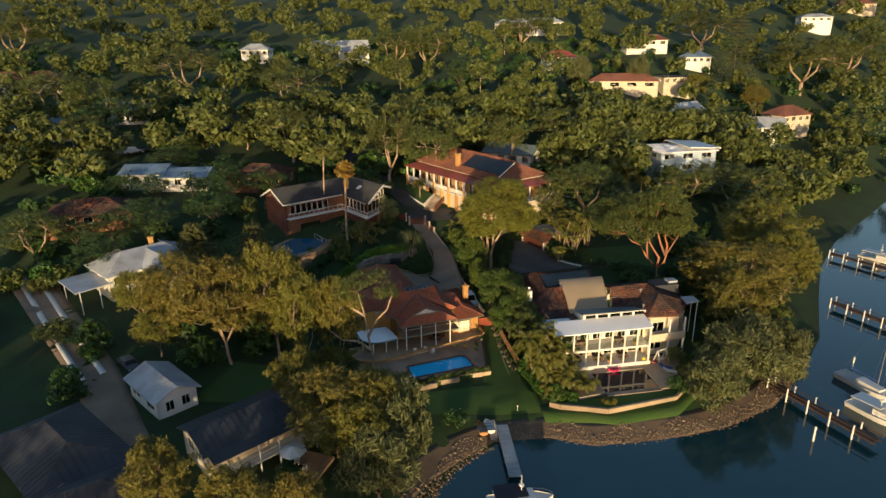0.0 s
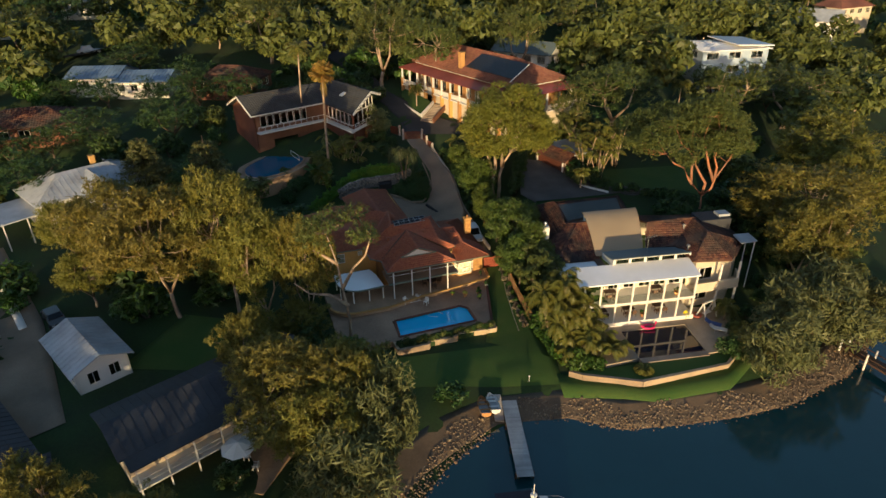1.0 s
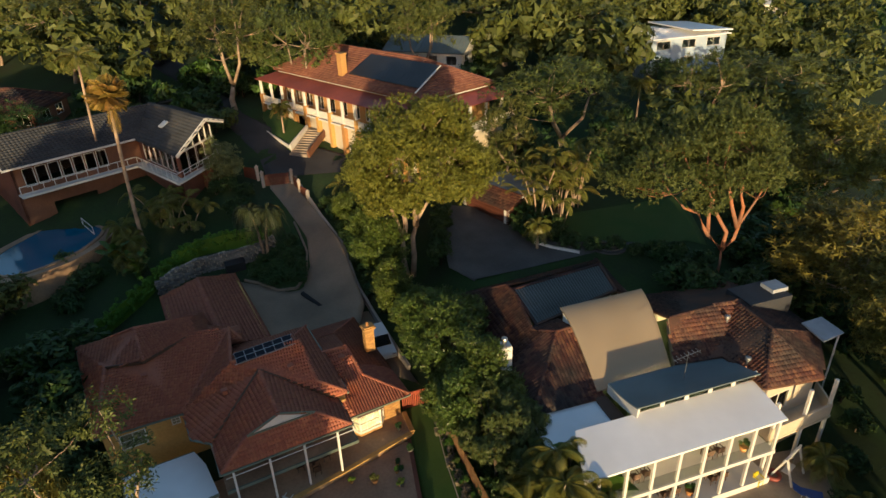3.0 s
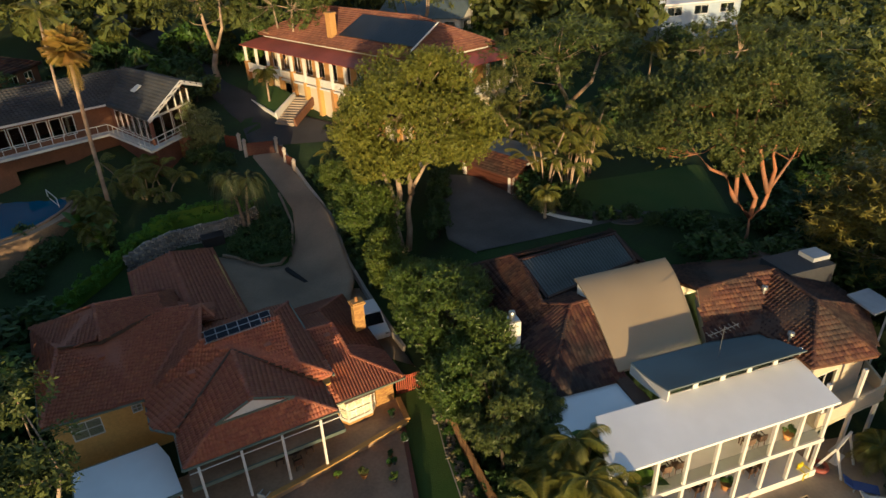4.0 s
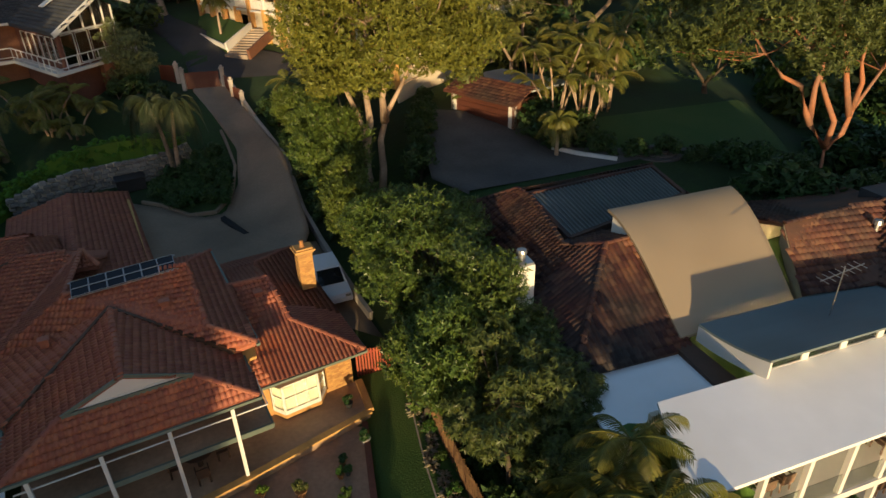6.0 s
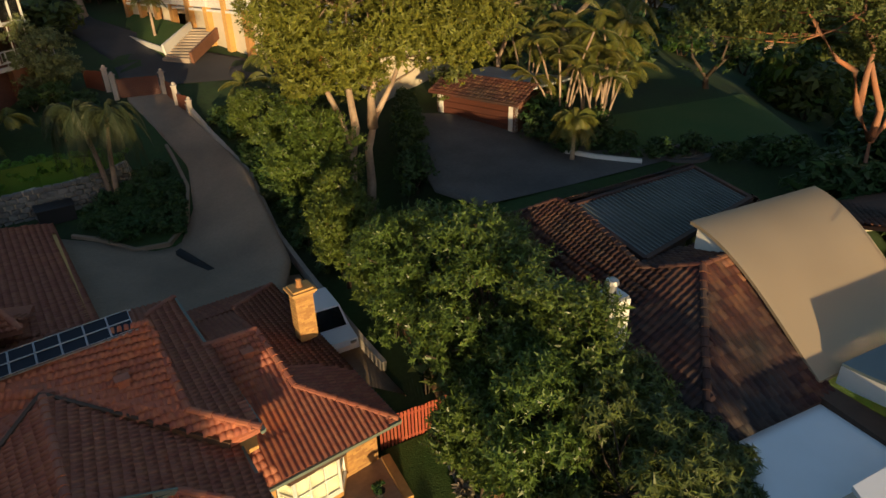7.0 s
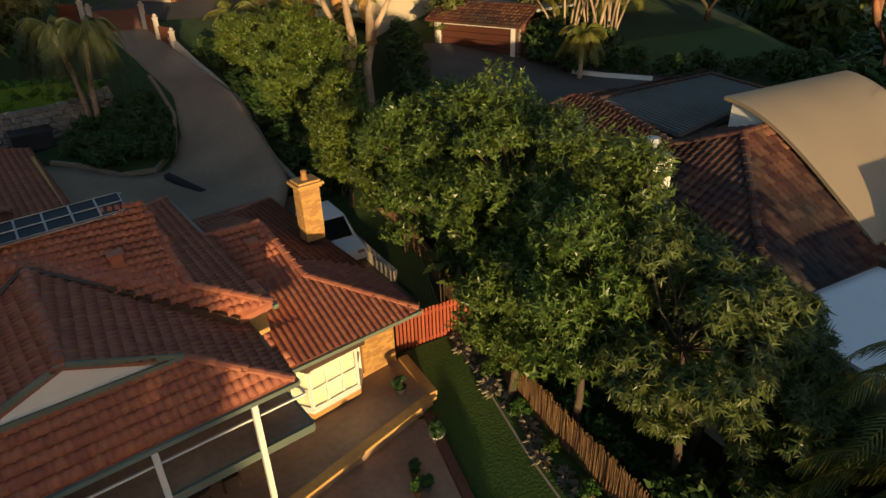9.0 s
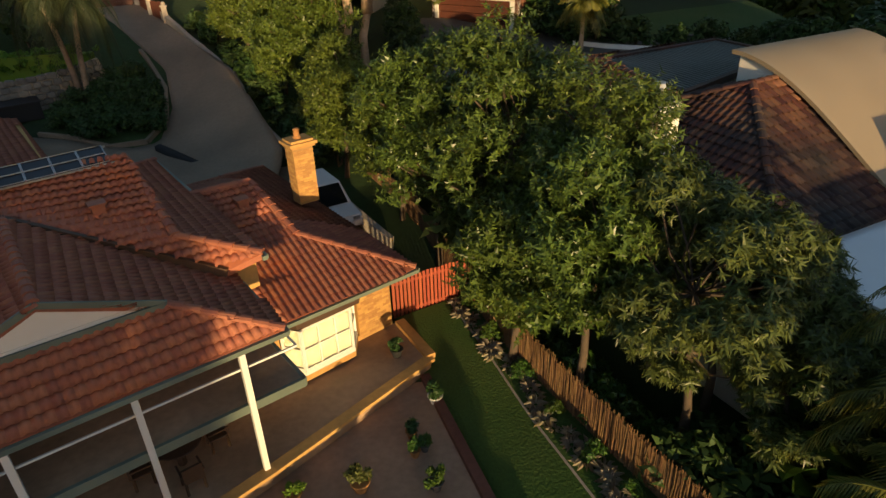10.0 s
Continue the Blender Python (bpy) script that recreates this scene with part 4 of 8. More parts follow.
cp = [(2.75, 9.38), (3.3, 9.16), (3.9, 8.95), (4.5, 8.77), (5.2, 8.6), (5.8, 8.48), (6.5, 8.38)]
for v, z in cp:
    a, b = 4.3 + (v - 3) * 0.08, 13.85 + (v - 3) * 0.05
    cn.v += [(a, v, z), (b, v, z), (b, v, z - 0.1), (a, v, z - 0.1)]
for i in range(len(cp) - 1):
    cn.f += [(4 * i + k, 4 * i + (k + 1) % 4, 4 * i + 4 + (k + 1) % 4, 4 * i + 4 + k) for k in range(4)]
cn.f += [(3, 2, 1, 0), tuple(4 * len(cp) - 4 + k for k in range(4))]
part("clerestory_roof", cn, M_CANOPY, WH, "blue-grey metal roof sloping back")
sf = Geo()
for (v0, z0), (v1, z1) in zip(cp, cp[1:]):
    sf.slab([(4.3 + (v0 - 3) * 0.08, v0, z0 - 0.1), (4.38 + (v0 - 3) * 0.08, v0, z0 - 0.1), (4.38 + (v1 - 3) * 0.08, v1, z1 - 0.1), (4.3 + (v1 - 3) * 0.08, v1, z1 - 0.1)], 0.7)
part("fascia", sf.weld(), M_WHITE, WH)
W_RUNS = []
ops = [(0.2 + i * 1.88, 1.9 + i * 1.88, 8.35, 9.0) for i in range(5)]
W_RUNS.append(((4.6, 3.25), (14.1, 3.25), 7.9, 9.12, 0.12, ops))
walls(WH, W_RUNS, M_WHITE)
for o in ops:
    window(WH, (4.6, 3.25), (14.1, 3.25), o[0], o[1], o[2], o[3], 1)
part("front_roof", Geo().slab([(-1.1, -0.15, 7.92), (13.7, -0.1, 7.92), (13.9, 3.2, 8.4), (0.2, 3.3, 8.4)], 0.14), M_WHITE_ROOF, WH, "flat white balcony roof")
part("box_gutter", Geo().slab([(3.35, 3.2, 7.62), (4.4, 3.2, 7.62), (4.3, 6.9, 7.6), (3.55, 6.7, 7.6)], 0.3), M_TIMBER, WH)
part("side_roof", Geo().slab([(-1.6, 3.2, 7.5), (4.3, 3.2, 7.5), (3.6, 6.6, 7.36), (-1.4, 6.7, 7.36)], 0.12), M_WHITE_ROOF, WH)
part("grey_deck_roof", Geo().slab([(2.4, 13.1, 9.5), (10.75, 15.35, 9.5), (12.0, 19.9, 9.35), (2.7, 18.2, 9.72)], 0.2), M_DECK, WH, "dark grey ribbed metal deck roof")
DK = [Vector((2.4, 13.1, 9.52)), Vector((10.75, 15.35, 9.52)), Vector((12.0, 19.9, 9.37)), Vector((2.7, 18.2, 9.74))]
ribs = Geo()
for i in range(1, 34):
    ribs.bar(DK[0].lerp(DK[1], i / 34) + Vector((0, 0, 0.01)), DK[3].lerp(DK[2], i / 34) + Vector((0, 0, 0.01)), 0.06, 0.06)
tagged(part("roof_rib", ribs, M_DECK_RIB, WH), kind="stuff")
for a, b in zip(DK, DK[1:] + DK[:1]):
    part("roof_parapet", Geo().bar(a, b, 0.22, 0.22), M_TILE_OLD, WH)
part("valley_wall", Geo().bar((1.9, 12.7, 9.3), (2.4, 13.1, 9.3), 0.2, 0.5).bar((2.4, 13.1, 9.3), (5.2, 13.9, 9.3), 0.2, 0.6), M_SLATE, WH)
part("balcony_floor", Geo().prism([(0, 0.15), (13.6, 0.15), (13.6, 3.2), (0, 3.2)], 4.86, 5.06), M_WHITE, WH)
part("balcony_beam", Geo().bar((0, 0.12, 4.95), (13.6, 0.12, 4.95), 0.12, 0.3).bar((0, 0.12, 7.82), (13.6, 0.12, 7.82), 0.12, 0.16), M_WHITE, WH)
part("plinth", Geo().prism([(-0.2, 0.05), (13.8, 0.05), (13.8, 3.2), (-0.2, 3.2)], 1.2, 2.5), M_WHITE, WH)
for i in range(8):
    u = 0.15 + i * 1.9
    part("post", Geo().box(u - 0.09, 0.1, 2.3, u + 0.09, 0.28, 7.9), M_WHITE, WH)
    if i < 7:
        gp = part("balustrade", Geo().box(u + 0.12, 0.15, 5.12, u + 1.78, 0.165, 6.05), M_GLASS, WH, "clear glass balustrade")
        gp.visible_shadow = False
W_RUNS = []
ops = [(0.4 + i * 1.9, 1.9 + i * 1.9, 2.55, 4.6) for i in range(7)] + [(0.4 + i * 1.9, 1.9 + i * 1.9, 5.1, 7.3) for i in range(7)]
W_RUNS.append(((0, 3.2), (13.6, 3.2), 2.3, 7.9, 0.2, ops))
W_RUNS.append(((13.6, 2.4), (19.4, 3.0), 1.6, 8.2, 0.22, [(1.2, 3.4, 5.6, 7.2), (1.0, 3.2, 2.8, 4.2)]))
W_RUNS.append(((19.4, 3.0), (22.2, 6.2), 1.6, 8.2, 0.22, [(1.0, 3.0, 5.6, 7.2)]))
W_RUNS.append(((22.2, 6.2), (22.2, 14.5), 1.6, 8.2, 0.22, ()))
W_RUNS.append(((22.2, 14.5), (12.3, 14.7), 1.6, 8.2, 0.22, ()))
W_RUNS.append(((12.3, 14.7), (12.1, 20.4), 1.6, 8.2, 0.22, ()))
W_RUNS.append(((12, 20.4), (-0.9, 20.4), 1.6, 8.2, 0.22, ()))
W_RUNS.append(((-0.9, 20.4), (-0.9, 3.2), 1.6, 7.4, 0.22, ()))
walls(WH, W_RUNS, M_RENDER, "cream rendered wall")
for o in ops:
    window(WH, (0, 3.2), (13.6, 3.2), *o, 2)
window(WH, (13.6, 2.4), (19.4, 3.0), 1.2, 3.4, 5.6, 7.2, 2)
window(WH, (13.6, 2.4), (19.4, 3.0), 1.0, 3.2, 2.8, 4.2, 2)
part("balcony_parapet", Geo().bar((13.8, 0.9, 5.6), (19.6, 1.4, 5.6), 0.15, 1.0).bar((19.6, 1.4, 5.6), (20.6, 3.6, 5.6), 0.15, 1.0).prism([(13.7, 0.8), (19.7, 1.3), (20.6, 3.6), (19.4, 3.1), (13.7, 2.5)], 4.9, 5.1), M_RENDER, WH)
for p in ((14.0, 1.0), (17.0, 1.25), (19.5, 1.5)):
    part("post", Geo().box(p[0] - 0.1, p[1] - 0.1, 2.0, p[0] + 0.1, p[1] + 0.1, 8.2), M_WHITE, WH)
stack = part("chimney", Geo().box(-1.7, 10.3, 7.0, -0.9, 11.1, 10.3), M_WHITE, WH)
part("chimney_cowl", Geo().box(-1.66, 10.34, 10.3, -0.94, 11.06, 10.4).lathe([(0.18, 10.4), (0.18, 10.7), (0.24, 10.72), (0.2, 10.85), (0, 10.9)], 12, (-1.3, 10.8, 0)), M_METAL, stack)
part("skylight_roof", Geo().box(18.2, 8.6, 8.6, 22.2, 11.2, 10.3), M_SLATE, WH)
part("skylight", Geo().box(20.9, 9.3, 10.3, 22.4, 10.6, 10.62), M_PALE_ROOF, WH)
part("side_canopy", Geo().slab([(21.2, 4.4, 9.0), (23.6, 4.8, 8.9), (23.8, 7.0, 8.9), (21.6, 6.8, 9.0)], 0.12), M_PALE_ROOF, WH)
for p in ((23.4, 5.0), (23.6, 6.8)):
    part("post", Geo().box(p[0] - .05, p[1] - .05, 2, p[0] + .05, p[1] + .05, 8.9), M_WHITE, WH)
ant = Geo().tube([(9.3, 4.7, 8.7), (9.3, 4.7, 11.0)], [0.025, 0.02], 6)
for i in range(7):
    ant.bar((8.3 + i * 0.3, 4.4, 10.6 + i * 0.05), (8.3 + i * 0.3, 5.0, 10.6 + i * 0.05), 0.02)
ant.bar((8.2, 4.7, 10.58), (10.3, 4.7, 10.9), 0.025)
part("antenna", ant, M_METAL, WH)
for u, v, z in ((15.6, 8.1, 9.85), (14.3, 4.4, 9.0)):
    part("roof_vent", Geo().lathe([(0.1, z - 0.3), (0.1, z + 0.2), (0.22, z + 0.25), (0.2, z + 0.45), (0.05, z + 0.5)], 10, (u, v, 0)), M_METAL, WH)
# pool and deck of the white house
T2 = thing("pool_deck", at(16.1, 70.3, 10), "pale stone pool deck with a raised lawn below", "terrace", kind="structure")
D2 = Geo()
D2.prism([(0.5, -6.4), (4.4, -5.9), (4.5, -0.9), (12.3, -0.9), (12.0, -5.9), (4.4, -5.9), (0.5, -6.4)][:3] + [(4.5, -0.9), (12.3, -0.9), (12.1, -5.9), (12.1, -6.4), (14.6, -6.3), (17.0, -2.5), (19.5, 1.6), (14, 2.4), (-0.2, 0.1), (0.5, -6.4)][:-1], 0.8, 1.98)
D2.box(4.4, -6.7, 0.6, 12.1, -5.9, 1.95)
part("paving", D2, M_STONE_PAVE, T2)
part("pool_water", Geo().prism([(4.4, -5.9), (12.1, -5.9), (12.3, -0.9), (4.5, -0.9)], 0.7, 1.86), M_POOL_DK, T2, "still dark blue pool water")
wallpts = [(-3.6, -6.5), (-2.4, -7.3), (3.2, -9.4), (7.0, -9.0), (13.2, -8.3), (15.4, -6.6), (16.2, -4.8)]
sw = Geo()
for a, b in zip(wallpts, wallpts[1:]):
    sw.bar((*a, 1.55), (*b, 1.55), 0.35, 0.7)
part("seawall", sw, M_SANDSTONE, T2, "low sandstone garden wall")
part("raised_lawn", Geo().prism([(-2.6, -6.8), (-2.3, -7.1), (3.2, -9.2), (7, -8.8), (13, -8.1), (15.2, -6.4), (15.6, -5), (14.6, -6.3), (12.1, -6.5), (4.4, -6.7)], 0.8, 1.82), M_LAWN, T2)

# ---- trees ----
def leaf_cloud(name, centres, radii, per, size, seed, flat=0.75, long=2.2, droop=0.0, three=False):
    """Crown: many small leaves in clumps round the given centres."""
    r = np.random.RandomState(seed)
    c = np.repeat(np.asarray(centres, float), per, axis=0)
    rad = np.repeat(np.asarray(radii, float), per)
    d = r.normal(size=(len(c), 3))
    d /= np.linalg.norm(d, axis=1, keepdims=True)
    k = rad * r.uniform(0.35, 1.0, len(c)) ** 0.5
    off = d * k[:, None] * [1, 1, flat]
    p = c + off
    n = d * [1, 1, 1.0] + r.normal(scale=0.55, size=d.shape) + [0, 0, 0.35]
    n /= np.linalg.norm(n, axis=1, keepdims=True)
    a = np.cross(n, r.normal(size=d.shape))
    a[:, 2] -= droop
    a /= np.linalg.norm(a, axis=1, keepdims=True)
    b = np.cross(n, a)
    s = size * r.uniform(0.6, 1.3, len(c))[:, None]
    if three:
        v = np.stack([p - a * s * long * 0.55, p + a * s * long * 0.55 + b * s * 0.3, p - a * s * long * 0.1 - b * s * 0.75], 1).reshape(-1, 3)
        return quick_mesh(name, v, np.arange(len(v)).reshape(-1, 3))
    v = np.stack([p - a * s * long / 2, p + b * s * 0.5, p + a * s * long / 2, p - b * s * 0.5], 1).reshape(-1, 3)
    return quick_mesh(name, v, np.arange(len(v)).reshape(-1, 4))


def sprig_cloud(name, centres, radii, sprigs, leaves, length, width, seed, shoot=0.35, up=0.55, droop=0.0, flat=0.8, fill=0.25, three=False):
    """Crown of leafy shoots: each clump carries many short shoots that point outwards and up, leaves in a spiral round each."""
    r = np.random.RandomState(seed)
    c = np.repeat(np.asarray(centres, float), sprigs, axis=0)
    rad = np.repeat(np.asarray(radii, float), sprigs)
    d = r.normal(size=(len(c), 3))
    d[:, 2] = np.where(d[:, 2] < -0.4, -d[:, 2] * 0.6, d[:, 2])
    d /= np.linalg.norm(d, axis=1, keepdims=True)
    base = c + d * (rad * r.uniform(fill, 1.0, len(c)) ** 0.45)[:, None] * [1, 1, flat]
    axis = d * [1, 1, 0.7] + r.normal(scale=0.3, size=d.shape) + [0, 0, up]
    axis /= np.linalg.norm(axis, axis=1, keepdims=True)
    side = np.cross(axis, r.normal(size=d.shape))
    side /= np.linalg.norm(side, axis=1, keepdims=True)
    other = np.cross(axis, side)
    size = r.uniform(0.7, 1.3, len(c))
    quads = []
    for j in range(leaves):
        k = (j + 0.5) / leaves
        ang = 2.4 * j + r.uniform(-0.4, 0.4, len(c))
        out = side * np.cos(ang)[:, None] + other * np.sin(ang)[:, None]
        p = base + axis * (shoot * size * k)[:, None]
        go = out * (1.15 - 0.4 * k) + axis * (0.1 + 0.4 * k) - np.array([0, 0, droop]) + r.normal(scale=0.18, size=d.shape)
        go /= np.linalg.norm(go, axis=1, keepdims=True)
        wide = np.cross(go, axis + r.normal(scale=0.35, size=d.shape))
        wide /= np.linalg.norm(wide, axis=1, keepdims=True)
        ln = (length * size * r.uniform(0.75, 1.2, len(c)))[:, None]
        wd = ln * (width / length) * 0.5
        mid = p + go * ln * 0.5
        if three:
            quads.append(np.stack([p - wide * wd * 0.5, p + wide * wd * 0.9, p + go * ln], 1))
            continue
        quads.append(np.stack([p, mid + wide * wd, p + go * ln - [0, 0, 0.12 * length], mid - wide * wd], 1))
    v = np.concatenate(quads).reshape(-1, 3)
    return quick_mesh(name, v, np.arange(len(v)).reshape(-1, 3 if three else 4))


def crown_points(seed, n, r, rz, hc, hollow=0.45, squash=0.5, uneven=0.25):
    """Clump centres over an uneven dome."""
    g = np.random.RandomState(seed)
    pts = []
    while len(pts) < n:
        d = g.normal(size=3)
        d /= np.linalg.norm(d)
        if d[2] < -squash:
            continue
        k = g.uniform(hollow, 1.0) ** 0.6 * (1 + uneven * math.sin(3 * d[0] + seed) * math.cos(4 * d[1] + seed * 2))
        pts.append((d[0] * r * k, d[1] * r * k, hc + d[2] * rz * k))
    return pts


def limbs(pts, hc, r, base_r, seed, forks=3, low=0.35, lean=0.1, spread=0.8):
    """Trunk, forks and branches out to the clumps."""
    g = np.random.RandomState(seed)
    geo = Geo()
    top = Vector((g.normal() * lean * hc * 0.3, g.normal() * lean * hc * 0.3, hc * low))
    geo.tube([(0, 0, -0.4), (0, 0, 0.0), tuple(top * 0.5 + Vector((g.normal() * 0.1, g.normal() * 0.1, 0))), tuple(top)], [base_r * 1.5, base_r * 1.15, base_r, base_r * 0.85], 9)
    ends = []
    for i in range(forks):
        a = 2 * math.pi * (i + g.uniform(0, 0.6)) / forks
        e = Vector((math.cos(a) * r * 0.45 * spread, math.sin(a) * r * 0.45 * spread, hc * 0.95))
        m1 = top.lerp(e, 0.5) + Vector((math.cos(a), math.sin(a), -0.3)) * r * 0.1
        geo.tube([tuple(top - Vector((0, 0, 0.15))), tuple(m1), tuple(e)], [base_r * 0.7, base_r * 0.5, base_r * 0.28], 7)
        ends += [m1, e]
    for p in pts[::2]:
        p = Vector(p)
        s = min(ends, key=lambda q: (q - p).length)
        mid = s.lerp(p, 0.5) + Vector((g.normal() * 0.2, g.normal() * 0.2, -0.15 * r * 0.3))
        geo.tube([tuple(s), tuple(mid), tuple(p)], [base_r * 0.22, base_r * 0.14, base_r * 0.05], 5, False)
    return geo


def make_tree(name, label, seed, r, rz, hc, clumps, per, size, leaf, bark, trunk_r=0.28, forks=3, clump_r=0.3, flat=0.7, low=0.35, at_m=None, hollow=0.45, long=2.2, droop=0.0, squash=0.5):
    t = thing(name, at_m or Matrix(), label, "tree")
    pts = crown_points(seed, clumps, r * 0.82, rz * 0.85, hc, hollow, squash)
    g = np.random.RandomState(seed + 50)
    part("trunk", limbs(pts, hc, r, trunk_r, seed, forks, low), bark, t, smooth=True)
    if droop:
        crown = leaf_cloud("crown", pts, [r * clump_r * g.uniform(0.75, 1.25) for _ in pts], per, size, seed, flat, long, droop, True)
    else:
        crown = sprig_cloud("crown", pts, [r * clump_r * g.uniform(0.65, 1.3) for _ in pts], per // 9, 9, size * 1.7, size * 0.75, seed, size * 2.4, 0.6, 0.0, flat, 0.25, True)
    part("crown", crown, leaf, t)
    return t


def plant(protos, spots, seed=1):
    """Copies of the prototypes (unit size) at (x, y, crown radius, half height, crown middle above ground)."""
    g = np.random.RandomState(seed)
    for i, (x, y, r, rz, hc) in enumerate(spots):
        src = protos[i % len(protos)]
        m = pose(x, y, gz(x, y) - 0.1, 0, 0, g.uniform(0, 360))
        ob = copy_thing(src, m)
        ob.scale = (r / 5.0, r / 5.0, (hc + rz * 0.8) / 12.0)


GUM_NEAR = [make_tree("gum_tree", "tall gum tree with an open olive crown toned gold for sunlight and pale limbs", 21 + i, 5.0, 4.4, 7.4, 88, 240, 0.2, L_GUM_SUNLIT, M_BARK_PALE, 0.18, 3, 0.175, flat=0.8, squash=0.85) for i in range(2)]
GUM = [make_tree("gum_tree", "tall gum tree with an open olive crown and pale limbs", 11 + i, 5.0, 4.2, 7.6, 50, 150, 0.2, L_EUC, M_BARK_PALE, 0.24, 3, 0.22, flat=0.7, squash=0.75) for i in range(3)]
DENSE = [make_tree("leafy_tree", "dense dark green garden tree", 31 + i, 5.0, 5.2, 6.8, 38, 130, 0.26, L_SHRUB, M_BARK_DARK, 0.25, 3, 0.3, low=0.25, squash=0.8) for i in range(2)]
WISP = [make_tree("casuarina", "wispy brown-green casuarina leaning over the shore", 41 + i, 5.0, 5.5, 6.5, 40, 170, 0.2, L_WISP, M_BARK_DARK, 0.2, 4, 0.3, flat=1.2, low=0.2, long=5.0, droop=0.8, squash=0.8) for i in range(2)]

GUMS_A = [(-39.0, 77.5, 6.4, 5.0, 11.0), (-30.4, 71.5, 6.4, 4.6, 13.0), (-24.0, 73.2, 5.4, 4.6, 15.0), (-19.4, 69.0, 4.6, 4.0, 13.0), (-47.3, 82.0, 4.5, 4.2, 6.9), (-14.4, 69.0, 3.6, 3.0, 14.0), (-41.2, 73.4, 3.7, 3.4, 5.0), (-18.0, 59.4, 3.3, 3.0, 8.2), (-14.6, 65.3, 3.6, 3.1, 4.9), (-11.9, 52.2, 6.3, 4.8, 7.6), (-7.4, 54.2, 4.3, 3.2, 8.2), (-7.6, 52.0, 4.0, 3.6, 7.0), (-9.4, 49.6, 4.4, 3.8, 7.2), (-26.0, 39.4, 3.4, 2.4, 8.6), (-18.6, 37.6, 3.8, 2.3, 8.0), (-13.2, 38.4, 3.2, 2.0, 7.8), (-13.0, 139.1, 8.1, 7.1, 11.9), (-2.9, 134.8, 6.6, 5.7, 12.0), (28.9, 116.6, 8.4, 6.1, 8.9), (20.9, 112.5, 3.8, 4.4, 7.0), (41.8, 144.6, 8.7, 6.4, 9.0)]
GUMS_B = [(30.2, 150.6, 8.9, 6.6, 8.9), (14.9, 141.4, 5.8, 6.0, 12.0), (69.3, 137.0, 11.6, 7.3, 8.0), (54.2, 129.0, 7.0, 5.4, 7.9), (-39.4, 154.1, 8.0, 6.8, 10.0), (-92.6, 151.6, 9.1, 7.8, 7.9), (-54.6, 164.4, 4.4, 4.5, 5.9), (63.6, 172.3, 9.3, 6.4, 7.0), (82.8, 187.6, 10.4, 7.2, 7.0), (94.3, 155.0, 9.3, 8.0, 6.0), (-76.6, 103.1, 6.1, 7.4, 5.9), (-119.0, 187.3, 12.2, 12.6, 7.9), (-103.2, 180.2, 9.5, 11.4, 8.0), (-90.7, 219.4, 15.2, 13.4, 9.0)]
GUMS_C = [(-187.1, 278.0, 15.2, 18.2, 9.0), (-47.2, 193.7, 12.8, 11.3, 9.0), (-19.3, 255.3, 14.0, 12.0, 9.0), (-5.6, 254.5, 11.6, 12.0, 9.0), (152.2, 265.1, 16.6, 20.0, 9.0), (184.8, 287.4, 18.5, 22.3, 9.0), (118.6, 294.4, 17.3, 14.8, 9.0), (34.9, 291.1, 16.0, 13.7, 9.0)]
WISPS_A = [(-4.7, 51.1, 3.5, 4.6, 7.6), (-6.8, 46.4, 4.5, 3.3, 5.9), (40.9, 68.7, 5.5, 5.4, 5.9), (35.2, 63.5, 4.5, 4.0, 4.9), (46.7, 69.9, 3.7, 4.4, 5.9)]
BUSHY_A = [(-47.7, 116.8, 6.4, 5.5, 4.9), (-59.3, 111.8, 6.5, 5.0, 4.9), (-38.5, 101.5, 4.6, 3.8, 3.9), (-13.0, 63.6, 3.2, 3.0, 4.2), (-11.6, 59.6, 3.2, 3.0, 4.2), (-15.6, 57.6, 3.4, 3.0, 4.4), (-17.5, 65.0, 3.0, 3.0, 4.0), (-62.7, 99.4, 6.1, 5.2, 3.9), (-51.3, 135.4, 4.9, 4.4, 4.9), (-67.3, 148.5, 6.9, 4.3, 3.9), (-92.7, 163.5, 9.6, 8.2, 8.0), (-80, 111, 4.4, 3.4, 3.4), (-73, 109.5, 4.6, 3.6, 3.6), (-67, 112, 3.8, 3.4, 3.2), (-66, 131, 4.2, 3.4, 3.4), (-73, 130, 4.4, 3.4, 3.6), (-58, 132, 3.8, 3.2, 3.2), (-42, 130.5, 3.8, 3.2, 4.0), (-48, 131, 3.8, 3.2, 3.8), (-37.5, 131.5, 3.4, 3.0, 3.4), (54, 142, 4.0, 3.4, 4.0), (61, 141, 4.4, 3.2, 3.6), (68, 143, 4.0, 3.2, 3.6), (37.3, 108.0, 4.7, 3.4, 5.0), (25.2, 109.3, 4.0, 4.1, 4.0)]
GUMS_EAST = [(47.0, 86.7, 8.7, 6.4, 8.9), (62.5, 110.4, 9.6, 7.7, 9.0), (58.8, 92.8, 5.6, 6.7, 8.9), (44.5, 79.0, 5.6, 5.0, 8.6)]
plant(GUM_NEAR, GUMS_A[:16], 1), plant(GUM_NEAR, GUMS_EAST, 7), plant(GUM, GUMS_A[16:], 6), plant(GUM, GUMS_B, 2), plant(GUM, GUMS_C, 3)
plant(WISP, WISPS_A, 4), plant(DENSE, BUSHY_A, 5)
